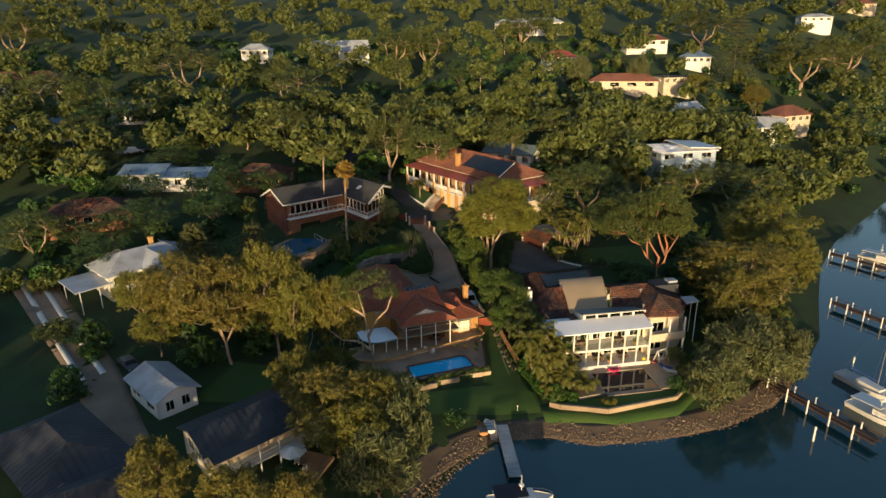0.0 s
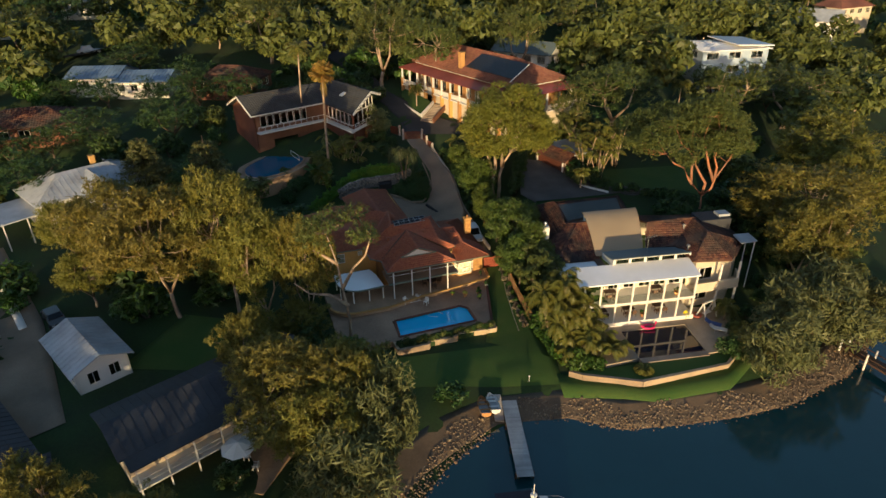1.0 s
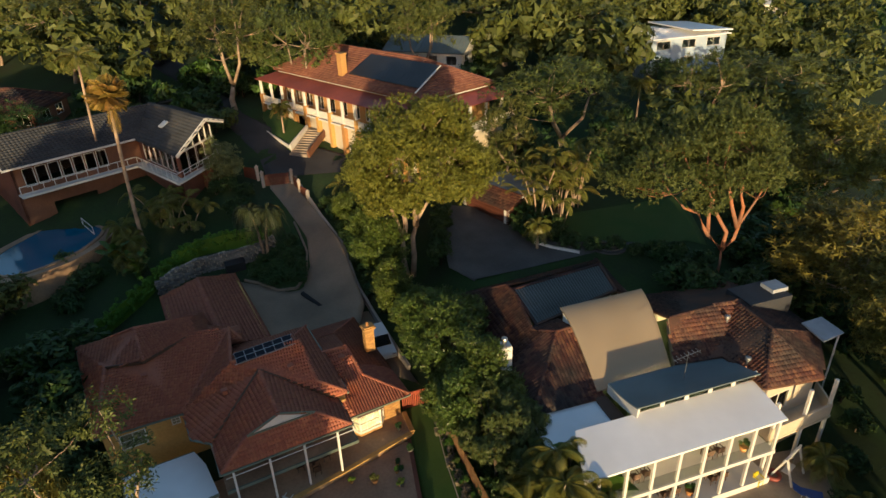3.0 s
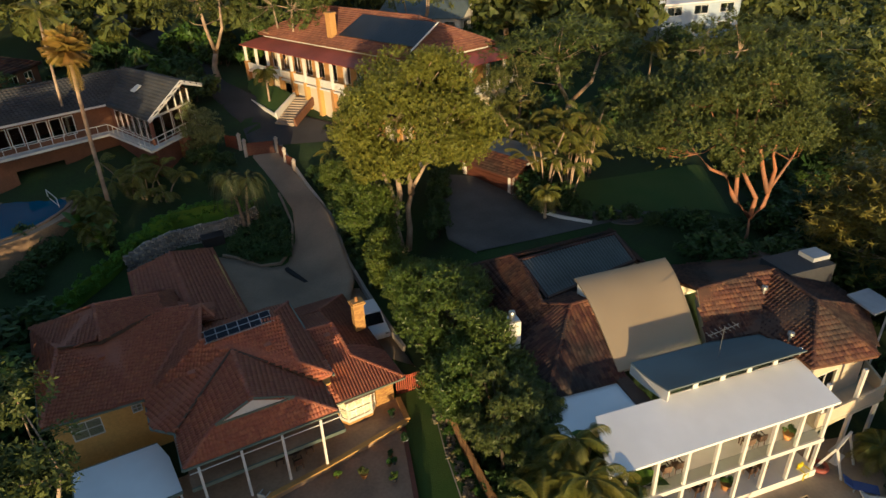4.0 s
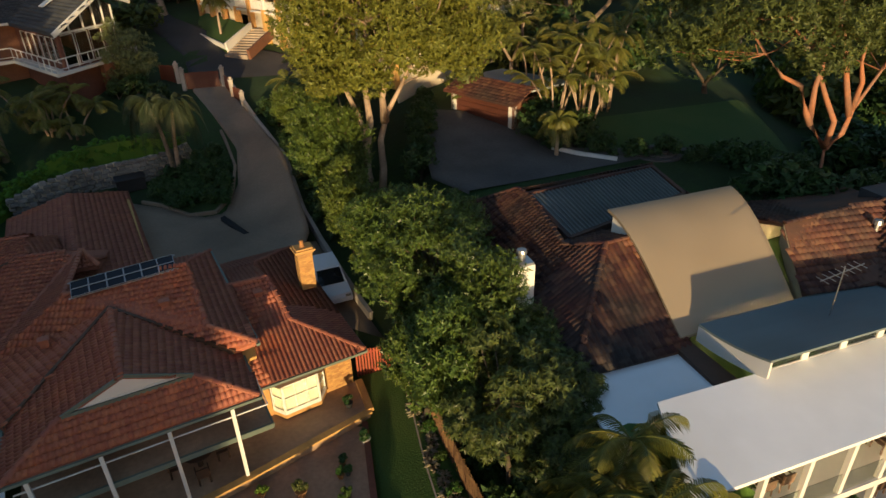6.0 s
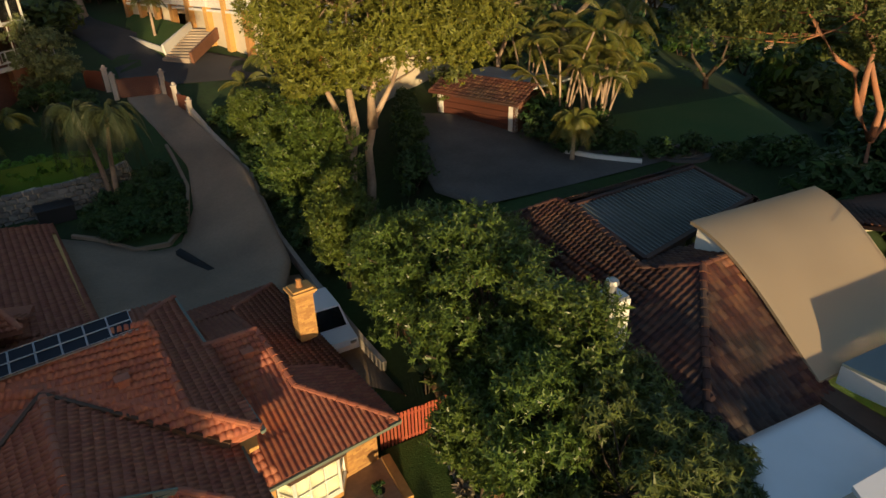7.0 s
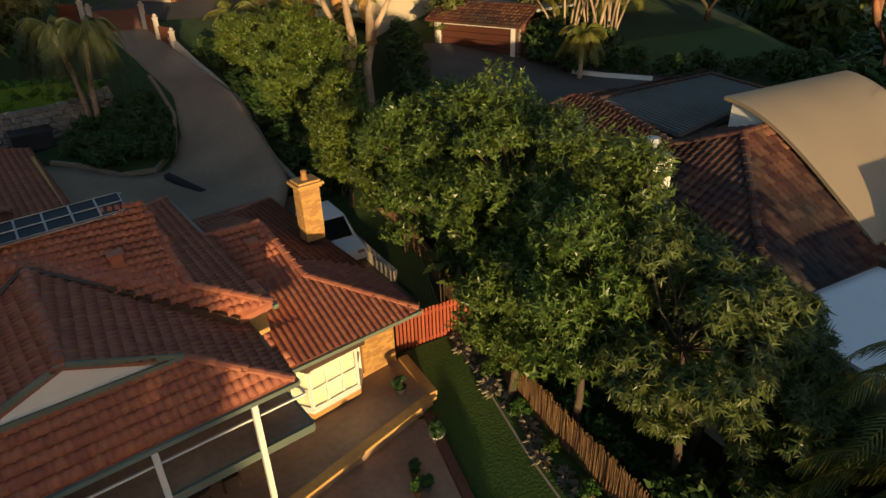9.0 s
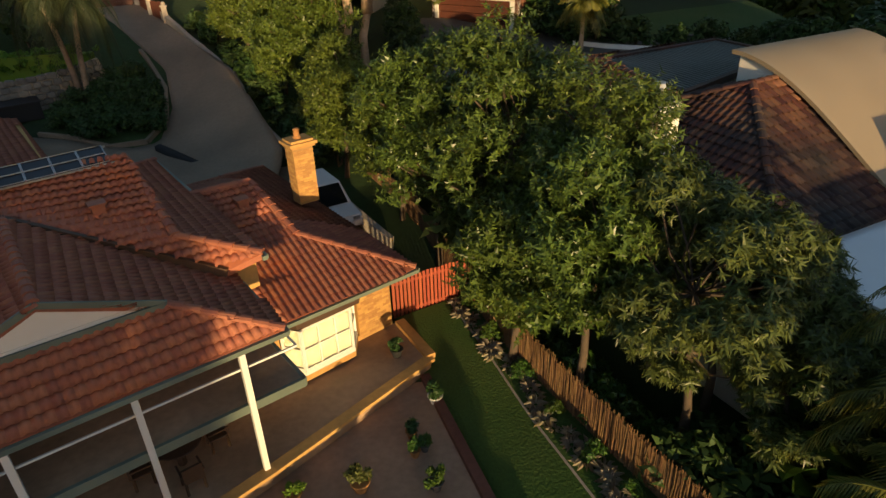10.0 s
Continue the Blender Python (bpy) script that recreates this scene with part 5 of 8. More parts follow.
# unseen wood added behind the camera, which keeps the low sun off the left gardens
SHADE_WOOD = [(-12, 17, 5), (-9.5, 17, 4.5), (-16, 8, 6), (-22, 15, 6), (-30, 8, 7), (-37, 16, 7), (-46, 10, 7), (-54, 17, 7), (-63, 8, 8), (-72, 16, 8), (-82, 10, 8), (-92, 17, 8)]
plant(DENSE, [(x, y, r * 1.1, 5.0, 5.5 - gz(x, y)) for x, y, r in SHADE_WOOD], 8)
# the prototypes themselves stand in the far wood
for i, ob in enumerate(GUM + DENSE + WISP + GUM_NEAR):
    ob.matrix_basis = pose(-60 + 22 * i, 230, gz(-60 + 22 * i, 230))

# far wooded hillside
def far_wood(name, n, seed, x0, x1, y0, y1, clear, tall=(7, 15), wide=(3.5, 7), clumps=11, mid=0.72, leaf=None):
    g = np.random.RandomState(seed)
    cs, rs = [], []
    k = 0
    while k < n:
        x, y = g.uniform(x0, x1), g.uniform(y0, y1)
        if any((x - cx) ** 2 + (y - cy) ** 2 < cr * cr for cx, cy, cr in clear) or shore_d(np.array([x]), np.array([y]))[0] < 8:
            continue
        k += 1
        h, r = g.uniform(*tall), g.uniform(*wide)
        z = gz(x, y)
        for _ in range(clumps):
            d = g.normal(size=3)
            d /= np.linalg.norm(d)
            cs.append((x + d[0] * r * 0.75, y + d[1] * r * 0.75, z + h * mid + d[2] * h * 0.22))
            rs.append(r * g.uniform(0.3, 0.45))
    ob = part(name, leaf_cloud(name, cs, rs, 30, 0.9, seed, 0.75, 1.8, 0.0, True), leaf or L_EUC)
    return tagged(ob, "dense gum woodland covering the far hillside", "woodland", "", "stuff")


CLEAR = [(6, 126, 20), (-24, 118, 18), (-66, 138, 17), (60, 150, 16), (58, 136, 14), (-78, 172, 14), (-60, 188, 9), (-90, 156, 9), (-76, 118, 13), (-44, 136, 12), (16, 148, 9), (-30, 160, 8), (-34, 172, 7), (88, 236, 12), (66, 224, 14), (82, 202, 9), (112, 208, 14), (-100, 188, 9), (0, 85, 60), (-55, 95, 15), (115, 330, 16), (100, 240, 12)]
far_wood("far_woods", 600, 3, -330, 330, 175, 560, CLEAR)
far_wood("middle_woods", 250, 5, -170, 170, 122, 190, CLEAR)
far_wood("undergrowth", 650, 6, -200, 200, 120, 330, CLEAR, (2, 5), (2, 4.5), 4, 0.4, L_SHRUB)

# ---- hero trees ----
def hero(name, label, x, y, seed, r, rz, hc, clumps, per, size, leaf, bark, trunk, stems, clump_r=0.28, flat=0.8, leaves=11, width=0.07, shoot=0.35, droop=0.0, squash=0.5, hollow=0.55, up=0.55, off=(0, 0), three=False, deep=1.0):
    """A tree with its own stems (each a list of points from its foot) and a crown of clumps."""
    t = thing(name, pose(x, y, gz(x, y) - 0.1), label, "tree")
    pts = [(p[0] + off[0], p[1] * deep + off[1], p[2]) for p in crown_points(seed, clumps, r * 0.85, rz * 0.85, hc, hollow, squash)]
    g = np.random.RandomState(seed)
    geo = Geo()
    tips = []
    for stem in stems:
        n = len(stem)
        rad = [trunk * (1 - 0.75 * i / (n - 1)) for i in range(n)]
        part("trunk" if stem is stems[0] else "limb", Geo().tube(stem, rad, 10), bark, t, smooth=True)
        tips += [Vector(p) for p in stem[1:]]
    for p in pts[::2]:
        p = Vector(p)
        s = min(tips, key=lambda q: (q - p).length + 0.5 * max(0, q.z - p.z))
        mid = s.lerp(p, 0.5) + Vector((g.normal() * 0.25, g.normal() * 0.25, -0.25))
        geo.tube([tuple(s), tuple(mid), tuple(p)], [trunk * 0.25, trunk * 0.16, 0.03], 5, False)
    tagged(part("twig", geo, bark, t, smooth=True), kind="stuff")
    part("crown", sprig_cloud("crown", pts, [r * clump_r * g.uniform(0.6, 1.3) for _ in pts], per, leaves, size, width, seed, shoot, up, droop, flat, 0.25, three), leaf, t)
    return t


hero("brush_box_tree", "tall round-headed tree with two pale trunks beside the drive", 7.9, 100.5, 61, 7.3, 6.6, 11.6, 190, 84, 0.2, L_ROUND, M_BARK_PALE, 0.33,
     [[(0, 0, -0.3), (-0.35, 0, 2), (-0.3, 0.1, 4.2), (-0.7, 0.2, 6.2), (-1.6, 0, 8.6), (-2.4, 0, 11)],
      [(0.5, 0.1, -0.3), (0.75, 0.1, 2.2), (0.7, 0, 4.4), (1.3, 0.3, 6.2), (2.4, 0.4, 8), (3.6, 0.6, 10.5)],
      [(-0.3, 0.1, 4.2), (0.1, 0.3, 5.6), (-0.1, 1.0, 8.5), (0.3, 1.4, 12)], [(1.1, 0.3, 5.6), (1.0, -0.3, 7.4), (1.6, -0.8, 10)]], 0.185, 0.85, 10, 0.14, 0.36, squash=0.62, hollow=0.66, off=(1.9, 0.6), three=True)
ANG = [[(0, 0, 0), (-1.8, -0.2, 1.8), (-2.3, -0.4, 4.3), (-2.1, -0.3, 5.7), (-3.0, 0, 7.0), (-4.0, 0.4, 7.8), (-5.0, 1.0, 10)],
       [(0.1, 0, 0.1), (0.4, 0.2, 1.7), (-0.8, 0.1, 3.4), (-1.7, 0, 4.8), (-1.8, 0, 6.2), (-2.6, 0.4, 7.3), (-2.4, 1.2, 10.5)],
       [(-1.8, -0.2, 1.8), (-2.5, -0.4, 2.7), (-3.6, -0.7, 4.6), (-5.2, -0.8, 5.3), (-6.5, -0.6, 6.7), (-8.2, 0, 9.0)],
       [(0.1, 0, -0.1), (1.5, 0.4, 0.7), (1.8, 0.4, 2.4), (3.1, 0.4, 4.9), (4.8, 0.8, 8.0)],
       [(1.6, 0.4, 2.0), (0.4, 0.1, 4.4), (-0.5, 0.1, 7.1), (-0.9, 0.6, 8.2), (0, 1.4, 11.5)],
       [(1.7, 0.4, 2.4), (1.6, 0.1, 4.3), (1.0, 0, 5.7), (1.9, 0.8, 9.5)]]
ANG = [[(x * 0.92, y, z * 0.92 + 3.2) for x, y, z in limb] for limb in ANG]
hero("angophora", "spreading gum with bare orange limbs over the garden", 36.1, 92.0, 63, 9.6, 6.8, 9.4, 130, 74, 0.22, L_EUC, M_BARK_RED, 0.21, [[(0, 0, -0.5), (0.2, 0, 1.6), (0, 0, 3.5)]] + ANG, 0.145, 0.75, 10, 0.14, 0.4, squash=0.1, hollow=0.62, off=(-2.2, 2.2), three=True, deep=0.62)
STEM = lambda h, a=0.0, b=0.0: [[(0, 0, -0.2), (0.1 + a * 0.2, b * 0.2, h * 0.35), (a * 0.6, b * 0.6, h * 0.7), (a, b, h)]]
for i, (x, y, r, rz, hc) in enumerate(((8.1, 86.5, 2.3, 3.9, 5.6), (9.4, 83.0, 2.4, 4.0, 6.0), (11.0, 80.2, 2.3, 3.3, 6.0), (9.7, 78.4, 2.1, 2.9, 5.4), (11.0, 86.4, 2.2, 2.6, 4.0), (9.6, 90.4, 2.0, 2.2, 3.2), (12.6, 78.9, 1.7, 2.4, 4.9), (8.6, 80.6, 1.6, 2.4, 4.0))):
    hero("magnolia", "dense glossy dark green tree along the boundary", x, y, 70 + i, r, rz, hc, 64, 40, 0.16, L_MAG, M_BARK_DARK, 0.16, STEM(hc, 0.3, 0.2), 0.24, 1.0, 10, 0.1, 0.34, squash=0.8, hollow=0.6, up=0.8, three=True)
for i, (x, y, r, rz, hc) in enumerate(((5.4, 99.2, 2.7, 3.4, 4.6), (4.3, 103.4, 2.0, 2.6, 3.4), (6.0, 94.4, 1.8, 2.8, 3.8), (2.6, 107.8, 1.4, 1.9, 2.4), (7.6, 90.2, 1.8, 2.6, 4.0))):
    hero("camellia", "sunlit leafy tree beside the driveway wall", x, y, 80 + i, r, rz, hc, 60, 52, 0.15, L_CAM, M_BARK_DARK, 0.14, STEM(hc, 0.3, 0.1), 0.26, 0.95, 10, 0.11, 0.34, squash=0.85, up=0.7, three=True)
for i, (x, y, r, rz, hc) in enumerate(((11.2, 75.6, 2.4, 2.8, 5.4), (12.8, 76.6, 2.2, 2.4, 5.0), (12.6, 73.8, 1.8, 2.0, 4.0))):
    hero("mango_tree", "mango tree with drooping tufts of long leaves", x, y, 90 + i, r, rz, hc, 76, 40, 0.21, L_MANGO, M_BARK_DARK, 0.16, STEM(hc, -0.3, 0.2), 0.22, 0.9, 12, 0.075, 0.1, 0.6, squash=0.8, up=0.7, three=True)


hero("lean_gum", "tall sparse gum with bare twisting limbs beside the terrace", -9.8, 67.2, 98, 4.0, 2.6, 14.6, 30, 26, 0.22, L_EUC, M_BARK_PALE, 0.2,
     [[(0, 0, -0.3), (0.2, 0, 4), (-0.3, 0.2, 8), (-0.6, 0.2, 11), (-1.4, 0.2, 14.5)], [(-0.3, 0.2, 8), (1.0, 0.2, 10.4), (2.4, 0, 12), (3.2, 0, 14.4)],
      [(-0.6, 0.2, 11), (-2.2, 0.4, 12), (-3.4, 0.6, 12.6)], [(0.2, 0, 6), (-1.6, -0.4, 7.6), (-3.6, -0.8, 8.0), (-5.0, -1.0, 9.4)]], 0.24, 0.6, 9, 0.09, 0.45, squash=0.3)


# ---- palms ----
def frond_mesh(length, droop, pairs, width, seed, tilt=0.35):
    """One arching frond: a rib with pairs of leaflets."""
    g = np.random.RandomState(seed)
    geo = Geo()
    rib = []
    for i in range(9):
        s = i / 8
        rib.append(Vector((length * (s - 0.22 * droop * s * s), 0, length * (tilt * s - droop * 0.75 * s * s))))
    geo.tube(rib, [0.035 * (1 - 0.8 * i / 8) for i in range(9)], 4, False)
    for k in range(pairs):
        s = 0.12 + 0.88 * k / pairs
        j = min(7, int(s * 8))
        p = rib[j].lerp(rib[j + 1], s * 8 - j)
        d = (rib[j + 1] - rib[j]).normalized()
        ln = width * math.sin(math.pi * (0.12 + 0.8 * s)) * g.uniform(0.85, 1.1)
        for side in (-1, 1):
            e = p + d * ln * 0.55 + Vector((0, side * ln * 0.8, -ln * (0.25 + 0.4 * droop)))
            m = p.lerp(e, 0.5) + Vector((0, 0, ln * 0.1))
            w = d * 0.019 * (1 + length * 0.12)
            i0 = len(geo.v)
            geo.v += [tuple(p - w), tuple(p + w), tuple(m + w), tuple(e), tuple(m - w)]
            geo.f.append((i0, i0 + 1, i0 + 2, i0 + 3, i0 + 4))
    return geo.mesh("frond")


FRONDS = {}


def palm(name, label, x, y, height, length, count, leaf, droop=0.9, stems=1, lean=0.0, trunk_r=0.14, seed=1, width=0.5, spread=0.6, dry=0, swing=(-10, 10)):
    g = np.random.RandomState(seed)
    t = thing(name, pose(x, y, gz(x, y) - 0.1, 0, 0, g.uniform(0, 360) if not lean else 0), label, "palm tree")
    for s in range(stems):
        a = 2 * math.pi * s / max(1, stems) + g.uniform(0, 1)
        h = height * (1 if stems == 1 else g.uniform(0.55, 1.05))
        fx, fy = (0, 0) if stems == 1 else (math.cos(a) * spread * 0.5, math.sin(a) * spread * 0.5)
        tx, ty = (lean, 0) if stems == 1 else (math.cos(a) * spread * 2.2, math.sin(a) * spread * 2.2)
        path = [(fx + (tx - fx) * k * k, fy + (ty - fy) * k * k, h * k) for k in (0, 0.25, 0.5, 0.75, 1)]
        part("trunk", Geo().tube(path, [trunk_r * 1.35, trunk_r, trunk_r * 0.9, trunk_r * 0.85, trunk_r * 0.8], 8), M_BARK_PALE, t, smooth=True)
        n = count if stems == 1 else max(6, count // stems)
        for k in range(n):
            key = (round(length, 1), round(droop, 1), round(width, 2), k % 3, leaf.name)
            if key not in FRONDS:
                FRONDS[key] = frond_mesh(length, droop, 28, width, k, (0.9, 0.45, 0.05)[k % 3])
                FRONDS[key].materials.append(leaf)
            f = part("frond", FRONDS[key], leaf, t)
            f.matrix_local = pose(*path[-1], g.uniform(-12, 12), g.uniform(*swing), 360 * k * 0.382 + g.uniform(-12, 12))
        for k in range(dry):
            key = ("dry", round(length, 1))
            if key not in FRONDS:
                FRONDS[key] = frond_mesh(length * 0.8, 1.2, 14, width * 0.8, 5, -0.9)
                FRONDS[key].materials.append(L_GOLD)
            f = part("dead_frond", FRONDS[key], L_GOLD, t, "dry golden frond")
            f.matrix_local = pose(path[-1][0], path[-1][1], path[-1][2] - 0.4, 0, 15, 360 * k * 0.382)
    return t


palm("fan_palm", "very tall slim palm with a skirt of golden dry fronds", -18.9, 107.6, 15.8, 1.9, 60, L_GOLD, 0.3, lean=0.5, trunk_r=0.2, seed=3, width=1.0, dry=7, swing=(-50, 45))
palm("queen_palm", "tall slim palm with a feathery crown", -25.0, 118.6, 15.0, 2.8, 14, L_PALM, 0.9, lean=0.6, trunk_r=0.16, seed=4, width=0.8)
for i, (x, y, h, ln) in enumerate(((13.8, 70.6, 7.2, 2.6), (12.4, 69.2, 6.8, 2.7), (15.4, 69.4, 5.0, 2.4), (14.2, 68.6, 5.4, 2.4), (13.6, 67.6, 3.8, 2.1), (16.8, 67.6, 3.2, 2.0), (14.8, 66.0, 2.6, 2.0), (18.4, 66.2, 2.2, 1.8))):
    palm("cluster_palm", "clump of feathery yellow-green garden palms", x, y, h, ln, 44, L_PALM, 1.1, 4, seed=20 + i, trunk_r=0.07, width=0.55, spread=0.55)
for i, (x, y, h, ln, st) in enumerate(((21.9, 102.6, 6.6, 2.6, 6), (24.6, 104.0, 7.0, 2.6, 6), (23.6, 100.6, 5.4, 2.4, 4), (27.4, 106.0, 7.0, 2.6, 5), (22.0, 108.6, 6.0, 2.4, 4), (3.6, 112.6, 3.6, 2.2, 4), (6.4, 108.0, 4.6, 2.4, 4), (-16.4, 110.8, 3.2, 2.0, 5), (-18.2, 111.8, 3.4, 2.0, 5), (-14.6, 110.2, 2.6, 1.8, 4))):
    palm("cluster_palm", "clump of tall feathery palms by the courtyard", x, y, h, ln, 34, L_PALM, 0.9, st, seed=40 + i, trunk_r=0.08, width=0.6, spread=0.9)
for i, (x, y, h, ln) in enumerate(((20.6, 98.2, 2.6, 1.8), (-5.4, 128.6, 4.2, 1.9), (36.0, 66.4, 1.6, 1.6), (33.4, 68.6, 2.0, 1.7), (21.4, 63.2, 0.8, 1.3), (33.2, 72.4, 2.2, 1.8), (-20.6, 107.6, 2.6, 2.4), (-19.6, 106.2, 2.2, 2.2), (-19.4, 104.4, 2.2, 2.3), (62, 150, 6, 2.6), (44, 128, 6, 2.6), (56, 133, 7, 2.6), (110, 215, 8, 3.4), (78, 170, 9, 3.2))):
    palm("date_palm", "small arching palm in the garden", x, y, h, ln, 22, L_PALM, 1.1, seed=60 + i, trunk_r=0.13, width=0.6)


# This palm's shade is put into its frond colour.
palm("date_palm", "dark arching palm with two slim trunks above the island bed", -6.3, 104.6, 5.6, 3.0, 40, L_PALM_SHADE, 1.8, 2, seed=59, trunk_r=0.15, width=0.6, spread=0.4)


def paddle_mesh(length, width, seed):
    """A broad banana leaf, folded along its rib and bending over."""
    geo = Geo()
    n = 7
    for i in range(n + 1):
        s = i / n
        c = Vector((length * (s * 0.55 + 0.1 * s * s), 0, length * (1.0 * s - 0.5 * s * s)))
        w = width * math.sin(math.pi * min(1, 0.05 + 0.97 * s)) ** 0.6
        geo.v += [(c.x, -w / 2, c.z + 0.12 * w), tuple(c), (c.x, w / 2, c.z + 0.12 * w)]
    for i in range(n):
        for k in (0, 1):
            geo.f.append((i * 3 + k, i * 3 + k + 1, i * 3 + k + 4, i * 3 + k + 3))
    return geo.mesh("leaf")


def banana(x, y, h, seed, label="clump of broad-leaved strelitzia beside the house"):
    g = np.random.RandomState(seed)
    t = thing("giant_strelitzia", pose(x, y, gz(x, y) - 0.1), label, "plant")
    key = ("paddle", round(h, 1))
    if key not in FRONDS:
        FRONDS[key] = paddle_mesh(h * 0.55, h * 0.16, 1)
        FRONDS[key].materials.append(L_DENSE)
    for k in range(16):
        a = 360 * k * 0.382
        r0 = g.uniform(0, 0.5)
        px, py, pz = r0 * math.cos(radians(a)), r0 * math.sin(radians(a)), h * g.uniform(0.25, 0.6)
        part("stem", Geo().tube([(px * 0.4, py * 0.4, 0), (px, py, pz)], [0.07, 0.05], 5), L_DENSE, t)
        f = part("leaf", FRONDS[key], L_DENSE, t)
        f.matrix_local = pose(px, py, pz, g.uniform(-20, 20), g.uniform(-10, 25), a)


for i, (x, y, h) in enumerate(((14.2, 73.2, 5.6), (15.6, 73.2, 6.8), (13.2, 71.9, 5.0), (15.2, 71.8, 6.2), (16.6, 72.6, 6.6), (12.9, 73.2, 4.4), (-20.6, 104.8, 4.0), (-18.6, 103.4, 3.6), (14.6, 74.6, 5.4))):
    banana(x, y, h, 10 + i)


# ---- conifers ----
def conifer(x, y, h, r, seed, layers=16, label="layered conifer with level branches"):
    g = np.random.RandomState(seed)
    t = thing("norfolk_pine", pose(x, y, gz(x, y) - 0.2), label, "tree")
    part("trunk", Geo().tube([(0, 0, 0), (0, 0, h * 0.5), (0, 0, h)], [0.35, 0.22, 0.03], 8), M_BARK_DARK, t, smooth=True)
    cs, rs = [], []
    for i in range(layers):
        z = h * (0.12 + 0.86 * i / layers)
        rr = r * (1 - 0.85 * i / layers) * g.uniform(0.85, 1.1)
        for k in range(7):
            a = 2 * math.pi * (k + g.uniform(0, 0.7)) / 7
            for s in (0.35, 0.65, 0.95):
                cs.append((math.cos(a) * rr * s, math.sin(a) * rr * s, z + 0.1 * rr * s))
                rs.append(rr * 0.2 + 0.12)
    part("crown", leaf_cloud("crown", cs, rs, 26, 0.16, seed, 0.35, 3.5), L_PINE, t)
    return t


conifer(-30.2, 87.0, 16.2, 6.0, 3)
conifer(-46.0, 101.0, 10, 5.0, 5)
conifer(116.7, 251.6, 33, 12, 4, 22, "tall dark pine among the far houses")

# ---- shrubs under the trees ----
SHRUBS = []
for i, (leaf, lab) in enumerate(((L_SHRUB, "low dark garden shrub"), (L_DENSE, "rounded green shrub in a garden bed"), (L_EUC, "pale olive shrub under the trees"))):
    s = thing("shrub", Matrix(), lab, "shrub")
    pts = crown_points(100 + i, 26, 0.8, 0.75, 0.6, 0.3, 0.3)
    part("leaves", leaf_cloud("leaves", pts, [0.34] * len(pts), 34, 0.125, 100 + i, 0.85, 2.2, 0.0, True), leaf, s)
    part("stem", Geo().tube([(0, 0, -0.2), (0.1, 0, 0.3), (0.2, 0.1, 0.7)], [0.06, 0.04, 0.02], 5).tube([(0, 0, -0.1), (-0.2, 0.1, 0.3), (-0.4, 0.2, 0.6)], [0.05, 0.03, 0.02], 5), M_BARK_DARK, s)
    SHRUBS.append(s)


def inside(x, y, poly):
    hit = False
    for (ax, ay), (bx, by) in zip(poly, poly[1:] + poly[:1]):
        if (ay > y) != (by > y) and x < ax + (bx - ax) * (y - ay) / (by - ay):
            hit = not hit
    return hit


OPEN = [
    [(-22, 93), (-22, 110), (-6, 112), (-6, 97), (-14, 93)],
    [(-15, 63), (-18, 82), (-18, 97), (-9, 103), (-8, 118), (9, 118), (12, 100), (8, 95), (12, 62)],
    [(11, 56), (11, 94), (12, 110), (20, 108), (24, 98), (40, 106), (40, 66), (33, 60)],
    [(-38, 113), (-24, 105), (-5, 118), (-18, 136)], [(-10, 117), (-16, 140), (5, 142), (24, 128), (12, 108)],
    [(-45, 62), (-38, 70), (-16, 72), (-10, 60), (-22, 44)], [(-62, 80), (-60, 103), (-42, 98), (-40, 76)],
    [(-74, 115), (-72, 134), (-46, 134), (-46, 117)], [(-75, 100), (-80, 120), (-60, 120), (-56, 103)], [(42, 118), (42, 140), (64, 140), (64, 118)],
]
rng = np.random.RandomState(12)
k = 0
while k < 150:
    x, y = rng.uniform(-85, 62), rng.uniform(44, 150)
    if shore_d(np.array([x]), np.array([y]))[0] < 4 or any(inside(x, y, p) for p in OPEN):
        continue
    k += 1
    s = rng.uniform(1.4, 3.6)
    ob = copy_thing(SHRUBS[k % 3], pose(x, y, gz(x, y) - 0.1, 0, 0, rng.uniform(0, 360)))
    ob.scale = (s, s, s * rng.uniform(0.7, 1.2))


def shrub_row(spots, which, lo=0.8, hi=1.5, seed=1):
    g = np.random.RandomState(seed)
    for x, y in spots:
        s = g.uniform(lo, hi)
        ob = copy_thing(SHRUBS[which], pose(x, y, gz(x, y) - 0.05, 0, 0, g.uniform(0, 360)))
        ob.scale = (s, s, s * g.uniform(0.7, 1.1))


def along(pts, step):
    out = []
    for (ax, ay), (bx, by) in zip(pts, pts[1:]):
        n = max(1, int(math.hypot(bx - ax, by - ay) / step))
        out += [(ax + (bx - ax) * i / n, ay + (by - ay) * i / n) for i in range(n)]
    return out


ISLE = [(-8.0, 102.2), (-6.2, 104.3), (-4.8, 105.4), (-3.6, 107.6), (-2.4, 104), (-2.6, 101.0), (-4.7, 100.6), (-6.8, 101.2)]
shrub_row([(x + 0.2 * math.sin(y * 7), y + 0.2 * math.sin(x * 5)) for x in np.arange(-8, -2, 0.85) for y in np.arange(100.6, 107.6, 0.85) if inside(x, y, ISLE)], 0, 0.7, 1.05, 2)
shrub_row(along([(0.2, 111.5), (1.6, 108), (3.2, 103), (4.4, 98.6), (6.6, 94)], 1.4), 0, 0.9, 1.4, 3)
shrub_row(along([(11.8, 71), (13, 67), (13.6, 64.6), (18, 64.2)], 1.0), 1, 0.9, 1.6, 4)
shrub_row([(11.2, 75), (11.6, 73), (12.2, 72.2), (11.9, 74.2), (12.8, 73.6)], 0, 1.2, 1.8, 31)
